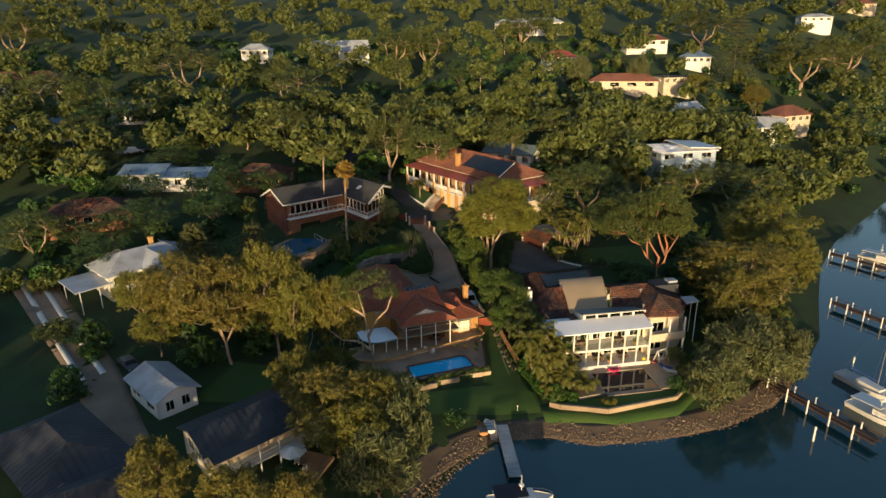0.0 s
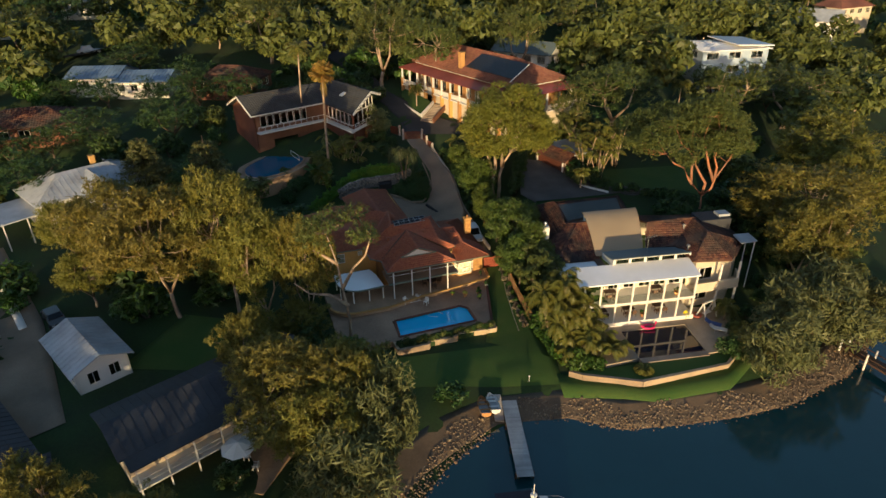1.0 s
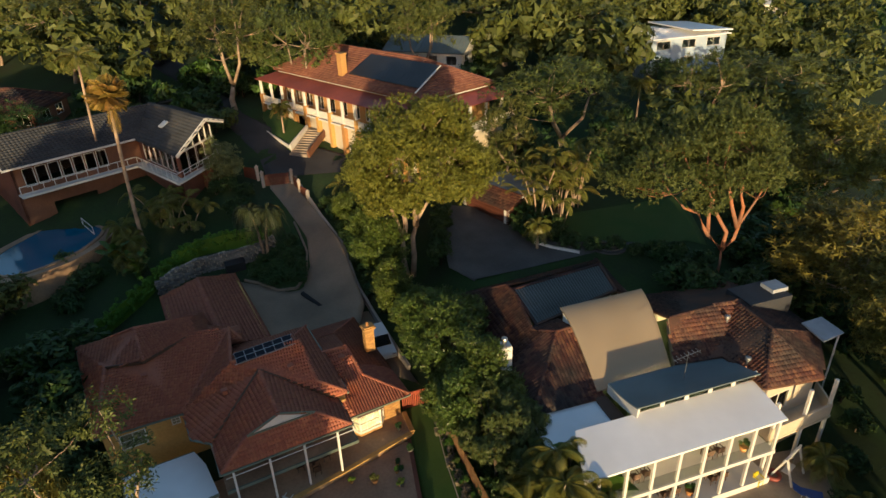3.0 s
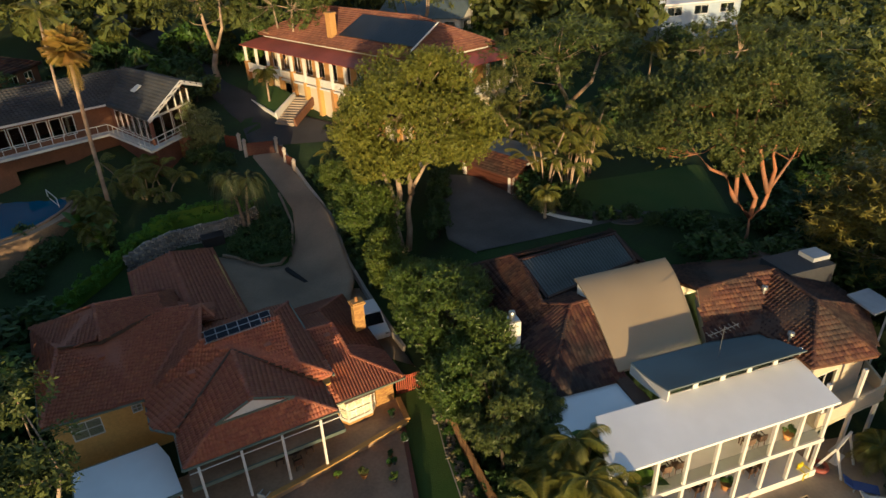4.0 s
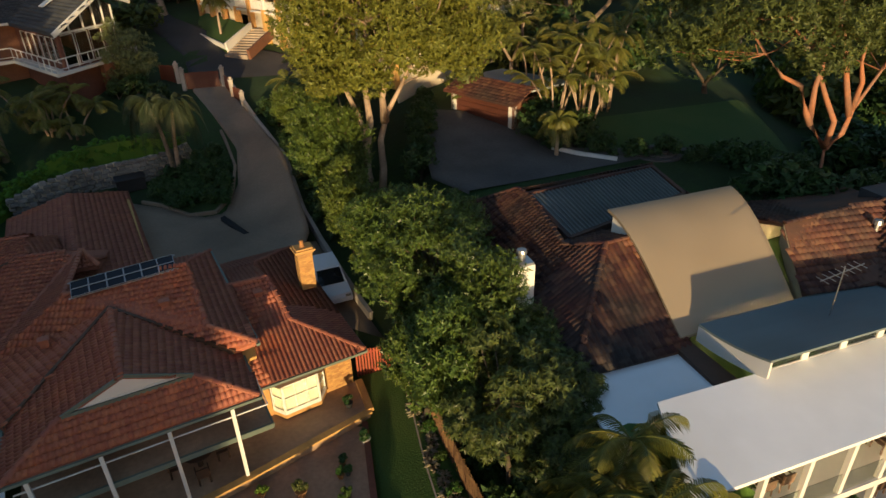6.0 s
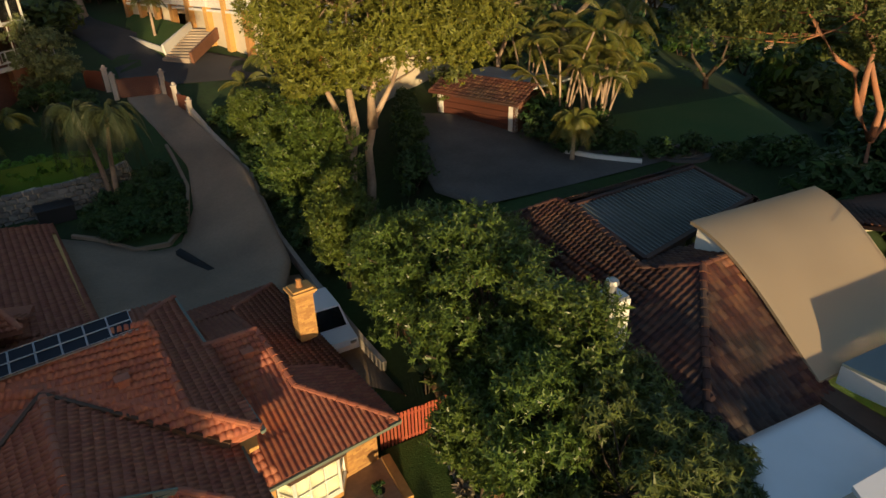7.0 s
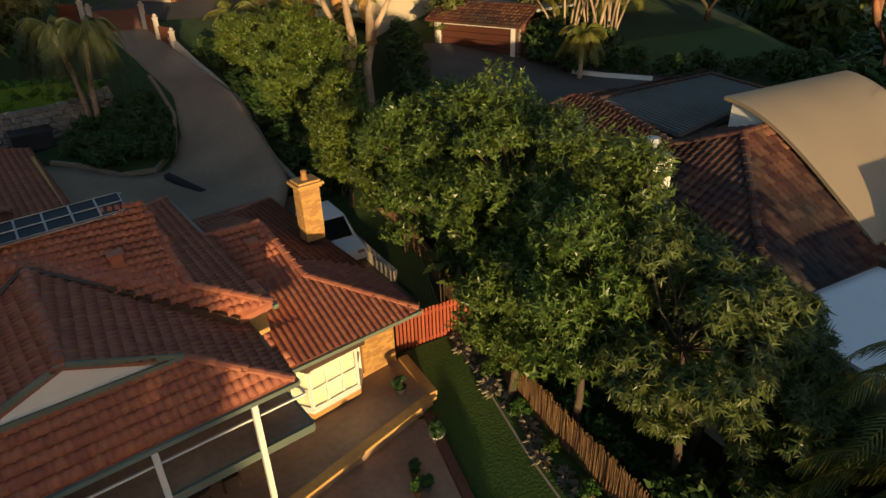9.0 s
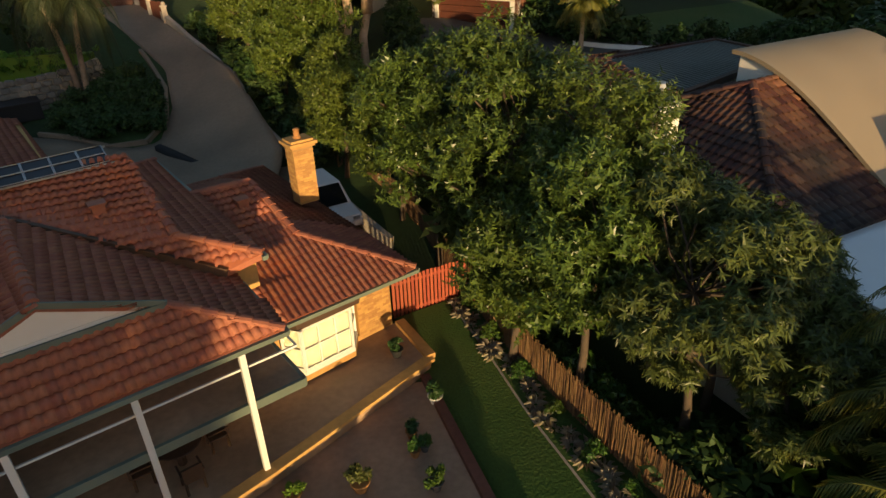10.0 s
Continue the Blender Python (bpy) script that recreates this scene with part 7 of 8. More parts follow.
part("verandah_floor", Geo().box(-1.8, -2.1, 15.05, 32, 0.3, 15.25).box(29.8, 0.3, 15.05, 32, 12.4, 15.25), M_WHITE, RH)
W_RUNS = []
bops = [(8.2, 10.4, 12.0, 14.6), (2.0, 4.0, 12.6, 14.4)]
W_RUNS.append(((-1.6, -1.6), (31.8, -1.6), 10.5, 15.05, 0.25, bops))
W_RUNS.append(((31.8, -1.6), (31.8, 12.2), 8.5, 15.05, 0.25, ()))
walls(RH, W_RUNS, M_RENDER)
BALUSTER = Geo().box(-0.035, -0.02, 0, 0.035, 0.02, 0.78).mesh("baluster")
BALUSTER.materials.append(M_WHITE)
for i in range(13):
    u = -1.6 + i * 2.78
    part("post", Geo().box(u - 0.14, -2.05, 15.4, u + 0.14, -1.77, 18.5), M_WHITE, RH)
    part("brick_pier", Geo().box(u - 0.26, -2.15, 10.5, u + 0.26, -1.6, 15.4 if i % 2 else 16.4), M_BRICK, RH)
    if i < 12:
        b = part("balustrade_rail", Geo().bar((u + 0.1, -1.92, 16.2), (u + 2.68, -1.92, 16.2), 0.07), M_WHITE, RH)
        part("balustrade_rail", Geo().bar((u + 0.1, -1.92, 15.4), (u + 2.68, -1.92, 15.4), 0.06), M_WHITE, RH)
        for k in range(17):
            o = part("baluster", BALUSTER, M_WHITE, b)
            o.matrix_local = Matrix.Translation((u + 0.23 + k * 0.148, -1.92, 15.4))
for i in range(5):
    v = 0.6 + i * 2.8
    part("post", Geo().box(31.7, v - 0.14, 15.25, 31.98, v + 0.14, 18.5), M_WHITE, RH)
    b = part("balustrade_rail", Geo().bar((31.85, v, 16.2), (31.85, v + 2.7, 16.2), 0.07), M_WHITE, RH)
    for k in range(17):
        o = part("baluster", BALUSTER, M_WHITE, b)
        o.matrix_local = Matrix.Translation((31.85, v + 0.18 + k * 0.148, 15.4))
slope = lambda v: E + (R - E) * (v + 0.3) / 6.3
mat_g = Geo()
for i in range(26):
    mat_g.slab([(15.6 + i * 0.5, 1.2, slope(1.2) + 0.24), (16.06 + i * 0.5, 1.2, slope(1.2) + 0.24), (16.06 + i * 0.5, 5.0, slope(5.0) + 0.24), (15.6 + i * 0.5, 5.0, slope(5.0) + 0.24)], 0.05)
mt = part("solar_mat", mat_g, M_BLACK_MAT, RH, "black pool-heating mat laid on the roof")
mt["kind"] = "stuff"
part("pipe", Geo().tube([(28.9, 0.4, slope(0.4) + 0.25), (28.4, 5.0, slope(5.0) + 0.25)], [0.09, 0.09], 8), M_WHITE, RH)
part("chimney", Geo().box(13.9, 0.8, 19.4, 14.8, 1.6, 23.0).box(13.8, 0.7, 23.0, 14.9, 1.7, 23.2), M_BRICK, RH)
# steps down to the lane
ST = thing("garden_stairs", Matrix(), "flight of pale garden stairs with white side walls", "stairs")
for i in range(11):
    f = i / 11
    o = part("step", Geo().box(-1.2, 0, -0.6, 1.2, 0.6, 0.0), M_STONE_PAVE, ST)
    o.matrix_basis = pose(-3.4 + 2.3 * f, 122.6 + 5.2 * f, 11.95 + i * 0.16, 0, 0, -24)
part("side_wall", Geo().bar((-4.3, 123.7, 12.5), (-2.2, 128.1, 13.7), 0.18, 0.9), M_WHITE, ST)
part("side_wall", Geo().bar((-2.1, 121.9, 12.0), (0.1, 126.8, 13.3), 0.25, 0.9), M_BRICK_DK, ST)
flat_thing("lane_wall", Geo().bar((-4.35, 123.8, 12.5), (-15.5, 146.5, 13.0), 0.14, 0.45), M_WHITE, "low thin white wall edging the lawn above the lane", "wall", "structure")
flat_thing("garden_bank", Geo().slab([(-4.4, 124.0, 12.55), (-2.3, 128.3, 13.75), (-8.2, 138.6, 14.2), (-15.4, 146.4, 13.0)], 3.0), M_LAWN, "shaded grassy bank below the verandah", "lawn", "structure")
# ---- brown brick house with glazed gable and its pool ----
BH = thing("gabled_brick_house", at(-34.5, 116.0, 39.7), "brown brick house with dark gabled roofs and white balconies", "house")
PK, TIP = 17.7, 20.6
bh_f = [[(-0.8, -5.2, 16.0), (12.8, -5.2, 16.0), (PK, 0, 18.3), (-0.8, 0, 18.3)], [(TIP, 5.2, 16.0), (-0.8, 5.2, 16.0), (-0.8, 0, 18.3), (TIP, 0, 18.3)],
        [(12.8, -5.2, 15.95), (12.8, -15.2, 15.9), (PK, -13.2, 18.5), (PK, 0.5, 18.4)], [(TIP, -11.6, 17.4), (TIP, 0.5, 17.4), (PK, 0.5, 18.4), (PK, -13.2, 18.5)]]
roof(BH, bh_f, [((-0.8, 0, 18.3), (PK, 0, 18.3)), ((PK, -13.2, 18.5), (PK, 0, 18.4))], M_SLATE, 0.4, 0.45, label="dark slate-grey tiles")
part("barge_board", Geo().bar((12.7, -15.25, 15.85), (PK, -13.25, 18.45), 0.1, 0.38), M_WHITE, BH)
part("barge_board", Geo().bar((PK, -13.25, 18.45), (TIP + 0.1, -11.6, 17.35), 0.1, 0.38), M_WHITE, BH)
part("barge_board", Geo().bar((-0.85, -5.3, 15.95), (-0.85, 0, 18.3), 0.1, 0.3), M_WHITE, BH)
part("barge_board", Geo().bar((-0.85, 0, 18.3), (-0.85, 5.3, 15.95), 0.1, 0.3), M_WHITE, BH)
part("fascia", Geo().bar((-0.8, -5.25, 15.95), (12.8, -5.25, 15.95), 0.08, 0.2), M_WHITE, BH)
W_RUNS = []
ops1 = [(1.0 + i * 1.25, 2.1 + i * 1.25, 13.5, 15.5) for i in range(7)]
W_RUNS.append(((0, -4.4), (13.4, -4.4), 7.5, 15.95, 0.25, ops1 + [(3, 7.6, 8.9, 11.2)]))
ops2 = [(1.0 + i * 1.4, 2.2 + i * 1.4, 13.4, 15.4) for i in range(6)]
W_RUNS.append(((13.4, -4.4), (13.4, -13.8), 7.5, 15.9, 0.25, ops2))
ops3 = [(0.3 + i * 1.6, 1.75 + i * 1.6, 13.2, 15.6) for i in range(4)]
W_RUNS.append(((13.4, -13.8), (19.3, -10.7), 7.5, 15.9, 0.25, ops3))
W_RUNS.append(((19.3, -10.7), (19.3, 4.6), 7.5, 17.3, 0.25, ()))
W_RUNS.append(((19.3, 4.6), (0, 4.6), 7.5, 15.9, 0.25, ()))
W_RUNS.append(((0, 4.6), (0, -4.4), 7.5, 15.9, 0.25, ()))
part("wall", Geo().poly([(-0.02, 4.6, 15.9), (-0.02, -4.4, 15.9), (-0.02, 0, 18.1)]), M_BRICK_DK, BH)
walls(BH, W_RUNS, M_BRICK_DK)
for o in ops1:
    window(BH, (0, -4.4), (13.4, -4.4), *o, 1)
for o in ops2:
    window(BH, (13.4, -4.4), (13.4, -13.8), *o, 1)
for o in ops3:
    window(BH, (13.4, -13.8), (19.3, -10.7), *o, 1)
GV = lambda u: -13.8 + 0.525 * (u - 13.4)
for u, top in ((14.6, 16.6), (16.0, 17.4), (17.2, 18.1), (18.2, 17.7), (19.2, 17.2)):
    part("gable_mullion", Geo().bar((u, GV(u) - 0.2, 15.6), (u, GV(u) - 0.2, top), 0.12), M_WHITE, BH)
part("gable_transom", Geo().bar((13.4, GV(13.4) - 0.2, 15.75), (19.3, GV(19.3) - 0.2, 15.75), 0.14), M_WHITE, BH)
part("gable_glass", Geo().poly([(u, GV(u) - 0.12, z) for u, z in ((13.4, 15.8), (19.2, 15.8), (19.2, 17.25), (17.2, 18.2))]), M_GLASS, BH)
# Black sheet added behind the gable glass, standing in for the dark interior.
part("gable_brick", Geo().poly([(u, GV(u) + 0.1, z) for u, z in ((13.6, 15.8), (19.2, 15.8), (19.2, 17.2), (17.2, 18.1))]), M_RUBBER, BH)
for (ax, ay), (bx, by) in (((0, -5.8), (12.2, -5.8)), ((12.2, -5.8), (12.2, -15.4)), ((12.2, -15.4), (20.6, -11.0)), ((20.6, -11.0), (20.6, -7.6))):
    n = int(math.hypot(bx - ax, by - ay) / 1.1)
    rail = part("balcony_rail", Geo().bar((ax, ay, 14.1), (bx, by, 14.1), 0.07), M_WHITE, BH)
    part("balcony_rail", Geo().bar((ax, ay, 13.35), (bx, by, 13.35), 0.06), M_WHITE, BH)
    part("balcony_edge", Geo().bar((ax, ay, 12.97), (bx, by, 12.97), 0.12, 0.25), M_WHITE, BH)
    for i in range(n + 1):
        x, y = ax + (bx - ax) * i / n, ay + (by - ay) * i / n
        part("baluster", Geo().bar((x, y, 13.0), (x, y, 14.1), 0.06), M_WHITE, rail)
part("balcony_floor", Geo().prism([(0, -5.75), (12.25, -5.75), (12.25, -15.35), (20.55, -11.0), (20.55, -7.6), (19.3, -7.6), (19.3, -10.7), (13.4, -13.8), (13.4, -4.4), (0, -4.4)], 12.85, 12.95), M_WHITE, BH)
part("balcony_post", Geo().box(18.5, -12.0, 9.5, 18.7, -11.8, 12.85), M_WHITE, BH)
part("brick_pier", Geo().box(16.6, -13.0, 8.5, 17.6, -12.0, 12.85), M_BRICK_DK, BH)
part("skylight", Geo().slab([(15.0, -8, 17.3), (15.9, -8, 17.8), (15.9, -7, 17.8), (15.0, -7, 17.3)], 0.08), M_WHITE, BH)
hero("viburnum", "round pale green shrub tree beside the balcony", -11.9, 117.6, 99, 2.5, 2.6, 2.6, 60, 24, 0.18, L_HEDGE_PALE, M_BARK_DARK, 0.12, STEM(2.6, 0.2, 0.1), 0.28, 0.9, 10, 0.1, 0.3, squash=0.95)
BP = thing("kidney_pool", Matrix(), "shaded blue kidney-shaped pool beside a brick house", "pool", kind="structure")
kp = [(-27.9 + (4.2 + 0.8 * math.sin(2 * a)) * math.cos(a), 107.8 + (6.0 + 0.7 * math.cos(3 * a)) * math.sin(a)) for a in [2 * math.pi * i / 28 for i in range(28)]]
part("pool_water", Geo().prism(kp, 5, 9.0), M_POOL_SHADED, BP, "deep teal pool water, its shade put into the colour")
rim = Geo()
for a, b in zip(kp, kp[1:] + kp[:1]):
    rim.bar((*a, 9.0), (*b, 9.0), 0.35, 0.1)
part("pool_coping", rim, M_PAVE, BP)
part("pool_surround", Geo().prism([(x + (x + 28.2) * 0.25, y + (y - 107.8) * 0.16) for x, y in kp], 4.5, 8.93), M_PAVE, BP)
part("pool_fence", Geo().bar((-26.2, 112.3, 9.9), (-24.2, 109.6, 9.9), 0.05).bar((-26.2, 112.3, 9.1), (-24.2, 109.6, 9.1), 0.05).bar((-26.2, 112.3, 8.9), (-26.2, 112.3, 9.9), 0.06).bar((-24.2, 109.6, 8.9), (-24.2, 109.6, 9.9), 0.06), M_WHITE, BP)

# ---- garage across the courtyard ----
GA = thing("garage", at(15.1, 108.7, -56.3), "double garage with a brown door and tiled front roof", "garage")
gb = 8.3
W_RUNS = []
W_RUNS.append(((0, 0), (6.8, 0), gb - 1, 10.9, 0.25, [(0.5, 6.2, gb, 10.45)]))
walls(GA, W_RUNS, M_WHITE)
W_RUNS = []
W_RUNS.append(((6.8, 0), (6.8, 6), gb - 1, 10.9, 0.25, ()))
W_RUNS.append(((6.8, 6), (0, 6), gb - 1, 10.9, 0.25, ()))
W_RUNS.append(((0, 6), (0, 0), gb - 1, 10.9, 0.25, ()))
walls(GA, W_RUNS, M_BRICK_DK)
for i in range(5):
    part("door_panel", Geo().box(0.5, 0.1, gb + 0.02 + i * 0.43, 6.2, 0.15, gb + 0.42 + i * 0.43), M_DOOR_SHADED, GA, "dark red-brown garage door panel")
roof(GA, [[(-0.4, -0.5, 10.75), (7.2, -0.5, 10.75), (7.2, 1.6, 11.7), (-0.4, 1.6, 11.7)]], [], M_TILE_OLD, label="old tiles over the door")
part("flat_roof", Geo().slab([(-0.3, 1.6, 11.5), (7.1, 1.6, 11.5), (7.1, 6.6, 11.3), (-0.3, 6.6, 11.3)], 0.15), M_PALE_ROOF, GA)

# ---- jetty, piers and boats ----
def jetty(name, a, b, width, z, label, mat, step=0.16, rails=False):
    a, b = Vector((*a, 0)), Vector((*b, 0))
    ln = (b - a).length
    t = thing(name, Matrix.Translation((a.x, a.y, z)) @ pose(0, 0, 0, 0, 0, math.degrees(math.atan2(b.y - a.y, b.x - a.x))), label, "jetty")
    plank = Geo().box(0, -width / 2, -0.04, step - 0.015, width / 2, 0).mesh("plank")
    plank.materials.append(mat)
    for i in range(int(ln / step)):
        o = part("plank", plank, mat, t)
        o.matrix_local = Matrix.Translation((i * step, 0, 0))
    for s in (-1, 1):
        part("bearer", Geo().bar((0, s * width * 0.42, -0.14), (ln, s * width * 0.42, -0.14), 0.12, 0.2), M_TIMBER, t)
        for k in range(int(ln / 3) + 1):
            part("pile", Geo().tube([(0.2 + k * 3, s * width * 0.5, -3), (0.2 + k * 3, s * width * 0.5, 0.9 if rails else -0.05)], [0.12, 0.11], 8), M_WHITE if rails else M_TIMBER, t)
        if rails:
            part("rail", Geo().bar((0, s * width * 0.5, 0.5), (ln, s * width * 0.5, 0.5), 0.06, 0.1), M_TIMBER, t)
    return t


jetty("jetty", (7.15, 60.0), (7.85, 50.2), 1.5, 0.75, "pale grey timber jetty reaching into the bay", M_JETTY)
jetty("pier", (45.3, 68.9), (51.3, 55.4), 1.5, 1.1, "dark timber pier with white-topped piles", M_TIMBER, 0.2, True)
jetty("pier", (70, 96), (75, 85), 1.5, 1.1, "far timber pier with piles", M_TIMBER, 0.3, True)
jetty("pier", (85, 122), (91, 112), 1.5, 1.1, "far timber pier with moored boats", M_TIMBER, 0.3, True)
flat_thing("stone_ramp", Geo().slab([(5.6, 57.6, 0.4), (6.5, 57.6, 0.4), (6.3, 60.4, 1.2), (5.4, 60.4, 1.2)], 1.0), M_KERB, "short concrete ramp beside the jetty", "ramp", "structure")


def hull_geo(L, W, H, n=11):
    """A boat's hull with a pointed bow, open on top."""
    g = Geo()
    for i in range(n):
        s = i / (n - 1)
        w = W / 2 * (1 - max(0, (s - 0.45) / 0.55) ** 2.2) * (0.88 + 0.12 * min(1, s * 3))
        zb = H * 0.25 * max(0, (s - 0.6) / 0.4) ** 2
        x = -L / 2 + L * s
        sh = H * (1 + 0.18 * s * s)
        g.v += [(x, -w, sh), (x, -w * 0.75, zb + H * 0.3), (x, 0, zb), (x, w * 0.75, zb + H * 0.3), (x, w, sh)]
    for i in range(n - 1):
        for k in range(4):
            g.f.append((i * 5 + k, i * 5 + k + 1, i * 5 + k + 6, i * 5 + k + 5))
    g.f.append((4, 3, 2, 1, 0))
    return g


def deck_geo(L, W, z, n=11):
    pts = []
    for sgn in (-1, 1):
        row = []
        for i in range(n):
            s = i / (n - 1)
            w = W / 2 * (1 - max(0, (s - 0.45) / 0.55) ** 2.2) * 0.94
            row.append((-L / 2 + L * s, sgn * w))
        pts += row if sgn < 0 else row[::-1]
    return Geo().prism(pts, z - 0.06, z)


def motor_boat(x, y, turn, L, W, label, canopy):
    t = thing("motor_boat", pose(x, y, -0.25, 0, 0, turn), label, "boat")
    part("hull", hull_geo(L, W, 1.1), M_WHITE, t, smooth=False)
    part("deck", deck_geo(L, W, 1.0), M_WHITE, t)
    part("cabin", Geo().slab([(-L * 0.05, -W * 0.36, 1.9), (L * 0.2, -W * 0.3, 1.8), (L * 0.2, W * 0.3, 1.8), (-L * 0.05, W * 0.36, 1.9)], 0.9), M_WHITE, t)
    part("canopy", Geo().slab([(-L * 0.42, -W * 0.45, 2.3), (L * 0.08, -W * 0.4, 2.4), (L * 0.08, W * 0.4, 2.4), (-L * 0.42, W * 0.45, 2.3)], 0.08), canopy, t, "dark fabric canopy")
    for sx in (-0.4, 0.05):
        for sy in (-1, 1):
            part("stanchion", Geo().tube([(L * sx, sy * W * 0.4, 1.0), (L * sx, sy * W * 0.4, 2.3)], [0.025, 0.025], 6), M_METAL, t)
    part("mast", Geo().tube([(0, 0, 2.3), (0, 0, 4.2)], [0.05, 0.03], 6).bar((0, -0.5, 3.1), (0, 0.5, 3.1), 0.06), M_WHITE, t)
    part("radar", Geo().lathe([(0, 2.9), (0.28, 2.92), (0.3, 3.02), (0.2, 3.12), (0, 3.14)], 12), M_WHITE, t)
    part("rail", Geo().tube([(L * 0.1, -W * 0.42, 1.5), (L * 0.35, -W * 0.3, 1.6), (L * 0.48, 0, 1.7), (L * 0.35, W * 0.3, 1.6), (L * 0.1, W * 0.42, 1.5)], [0.02] * 5, 5), M_METAL, t)


M_NAVY = material("navy_fabric", (0.012, 0.016, 0.03), 0.7, 0.1, 4, 30, 0.1)
motor_boat(8.0, 46.6, 8, 7.0, 2.6, "white motor boat with a dark canopy moored at the jetty", M_NAVY)
motor_boat(55.5, 61.5, -65, 7.5, 2.6, "white motor boat moored at the pier", M_WHITE)
motor_boat(94, 119, -60, 8, 2.8, "white cruiser moored at the far pier", M_WHITE)
motor_boat(97, 112, -60, 8, 2.8, "white cruiser moored at the far pier", M_NAVY)


def yacht(x, y, turn):
    t = thing("yacht", pose(x, y, -0.3, 0, 0, turn), "white yacht with a bare mast beside the pier", "boat")
    part("hull", hull_geo(9, 2.8, 1.2), M_WHITE, t)
    part("deck", deck_geo(9, 2.8, 1.15), M_JETTY, t)
    part("cabin", Geo().slab([(-1.5, -0.8, 1.7), (1.8, -0.6, 1.6), (1.8, 0.6, 1.6), (-1.5, 0.8, 1.7)], 0.6), M_WHITE, t)
    part("mast", Geo().tube([(1, 0, 1.1), (1, 0, 12)], [0.08, 0.05], 8), M_METAL, t)
    part("boom", Geo().tube([(1, 0, 2.4), (-3, 0, 2.5)], [0.1, 0.1], 8), M_BLUE, t)
    for e in ((4.4, 0, 1.4), (-4.4, 0, 1.4), (1, 1.3, 1.2), (1, -1.3, 1.2)):
        part("stay", Geo().tube([(1, 0, 11.8), e], [0.012, 0.012], 4), M_METAL, t)


yacht(58.5, 68, -70)
for x, y, m in ((4.5, 58.7, M_TERRAC), (5.4, 59.2, M_WHITE)):
    t = thing("dinghy", pose(x, y, gz(x, y) + 0.3, 4, 6, 100), "small dinghy pulled up on the shore beside the jetty", "boat", "dinghies")
    part("hull", hull_geo(2.9, 1.2, 0.5), m, t)
    part("floor", deck_geo(2.7, 1.0, 0.2), M_JETTY, t)
    for s in (-0.7, 0.2, 0.8):
        part("thwart", Geo().box(s - 0.12, -0.45, 0.36, s + 0.12, 0.45, 0.4), m, t)
for x, y in ((44.8, 57.2), (60, 74)):
    flat_thing("mooring_pile", Geo().tube([(x, y, -3), (x, y, 1.9)], [0.14, 0.12], 10).lathe([(0.15, 1.9), (0.13, 2.0), (0, 2.05)], 10, (x, y, 0)), M_WHITE, "white-topped mooring pile standing in the water", "pile")
shoal = flat_thing("garden_lamp", Geo().tube([(9.4, 62.4, 1.2), (9.4, 62.4, 1.75)], [0.03, 0.03], 6).lathe([(0, 1.75), (0.09, 1.8), (0.09, 1.92), (0, 1.98)], 10, (9.4, 62.4, 0)), M_WHITE, "small white garden lamp on the lawn", "lamp")


# ---- cars ----
def car(x, y, turn, paint, label, L=4.4, W=1.75, van=False):
    z = gz(x, y) + 0.08
    t = thing("parked_car", pose(x, y, z, 0, 0, turn), label, "car")
    H = 1.75 if van else 1.42
    side = [(-L / 2, 0.35), (-L / 2, 0.85), (-L * 0.36, 0.92), (-L * 0.28, H), (L * 0.12, H), (L * 0.27, 0.95), (L * 0.47, 0.8), (L / 2, 0.6), (L / 2, 0.35)]
    g = Geo()
    n = len(side)
    for sy, k in ((-1, 1), (1, 1)):
        g.v += [(px, sy * W / 2 * (0.82 if pz > 1.0 else 1), pz) for px, pz in side]
    g.f = [tuple(range(n - 1, -1, -1)), tuple(range(n, 2 * n))] + [(i, (i + 1) % n, n + (i + 1) % n, n + i) for i in range(n)]
    part("body", g, paint, t)
    part("windscreen", Geo().poly([(L * 0.135, -W * 0.37, H - 0.05), (L * 0.265, -W * 0.42, 0.99), (L * 0.265, W * 0.42, 0.99), (L * 0.135, W * 0.37, H - 0.05)][::-1]), M_CARGLASS, t).location = (0.012, 0, 0.012)
    part("rear_window", Geo().poly([(-L * 0.285, -W * 0.37, H - 0.05), (-L * 0.355, -W * 0.42, 0.98), (-L * 0.355, W * 0.42, 0.98), (-L * 0.285, W * 0.37, H - 0.05)]), M_CARGLASS, t).location = (-0.012, 0, 0.012)
    for s in (-1, 1):
        part("side_window", Geo().slab([(-L * 0.27, s * (W * 0.42), H - 0.1), (L * 0.1, s * (W * 0.42), H - 0.1), (L * 0.2, s * (W * 0.455), 1.0), (-L * 0.32, s * (W * 0.455), 1.0)], 0.02), M_CARGLASS, t)
        for px in (-L * 0.3, L * 0.31):
            wh = part("wheel", Geo().tube([(px, s * W * 0.5 - 0.1, 0.32), (px, s * W * 0.5 + 0.03, 0.32)], [0.32, 0.32], 14), M_RUBBER, t)
            part("rim", Geo().tube([(px, s * W * 0.5 + 0.02 * s, 0.32), (px, s * W * 0.5 + 0.045 * s, 0.32)], [0.2, 0.18], 12), M_METAL, wh)
        part("headlight", Geo().box(L * 0.47, s * W * 0.36 - 0.15, 0.6, L * 0.495, s * W * 0.36 + 0.15, 0.74), M_METAL, t)


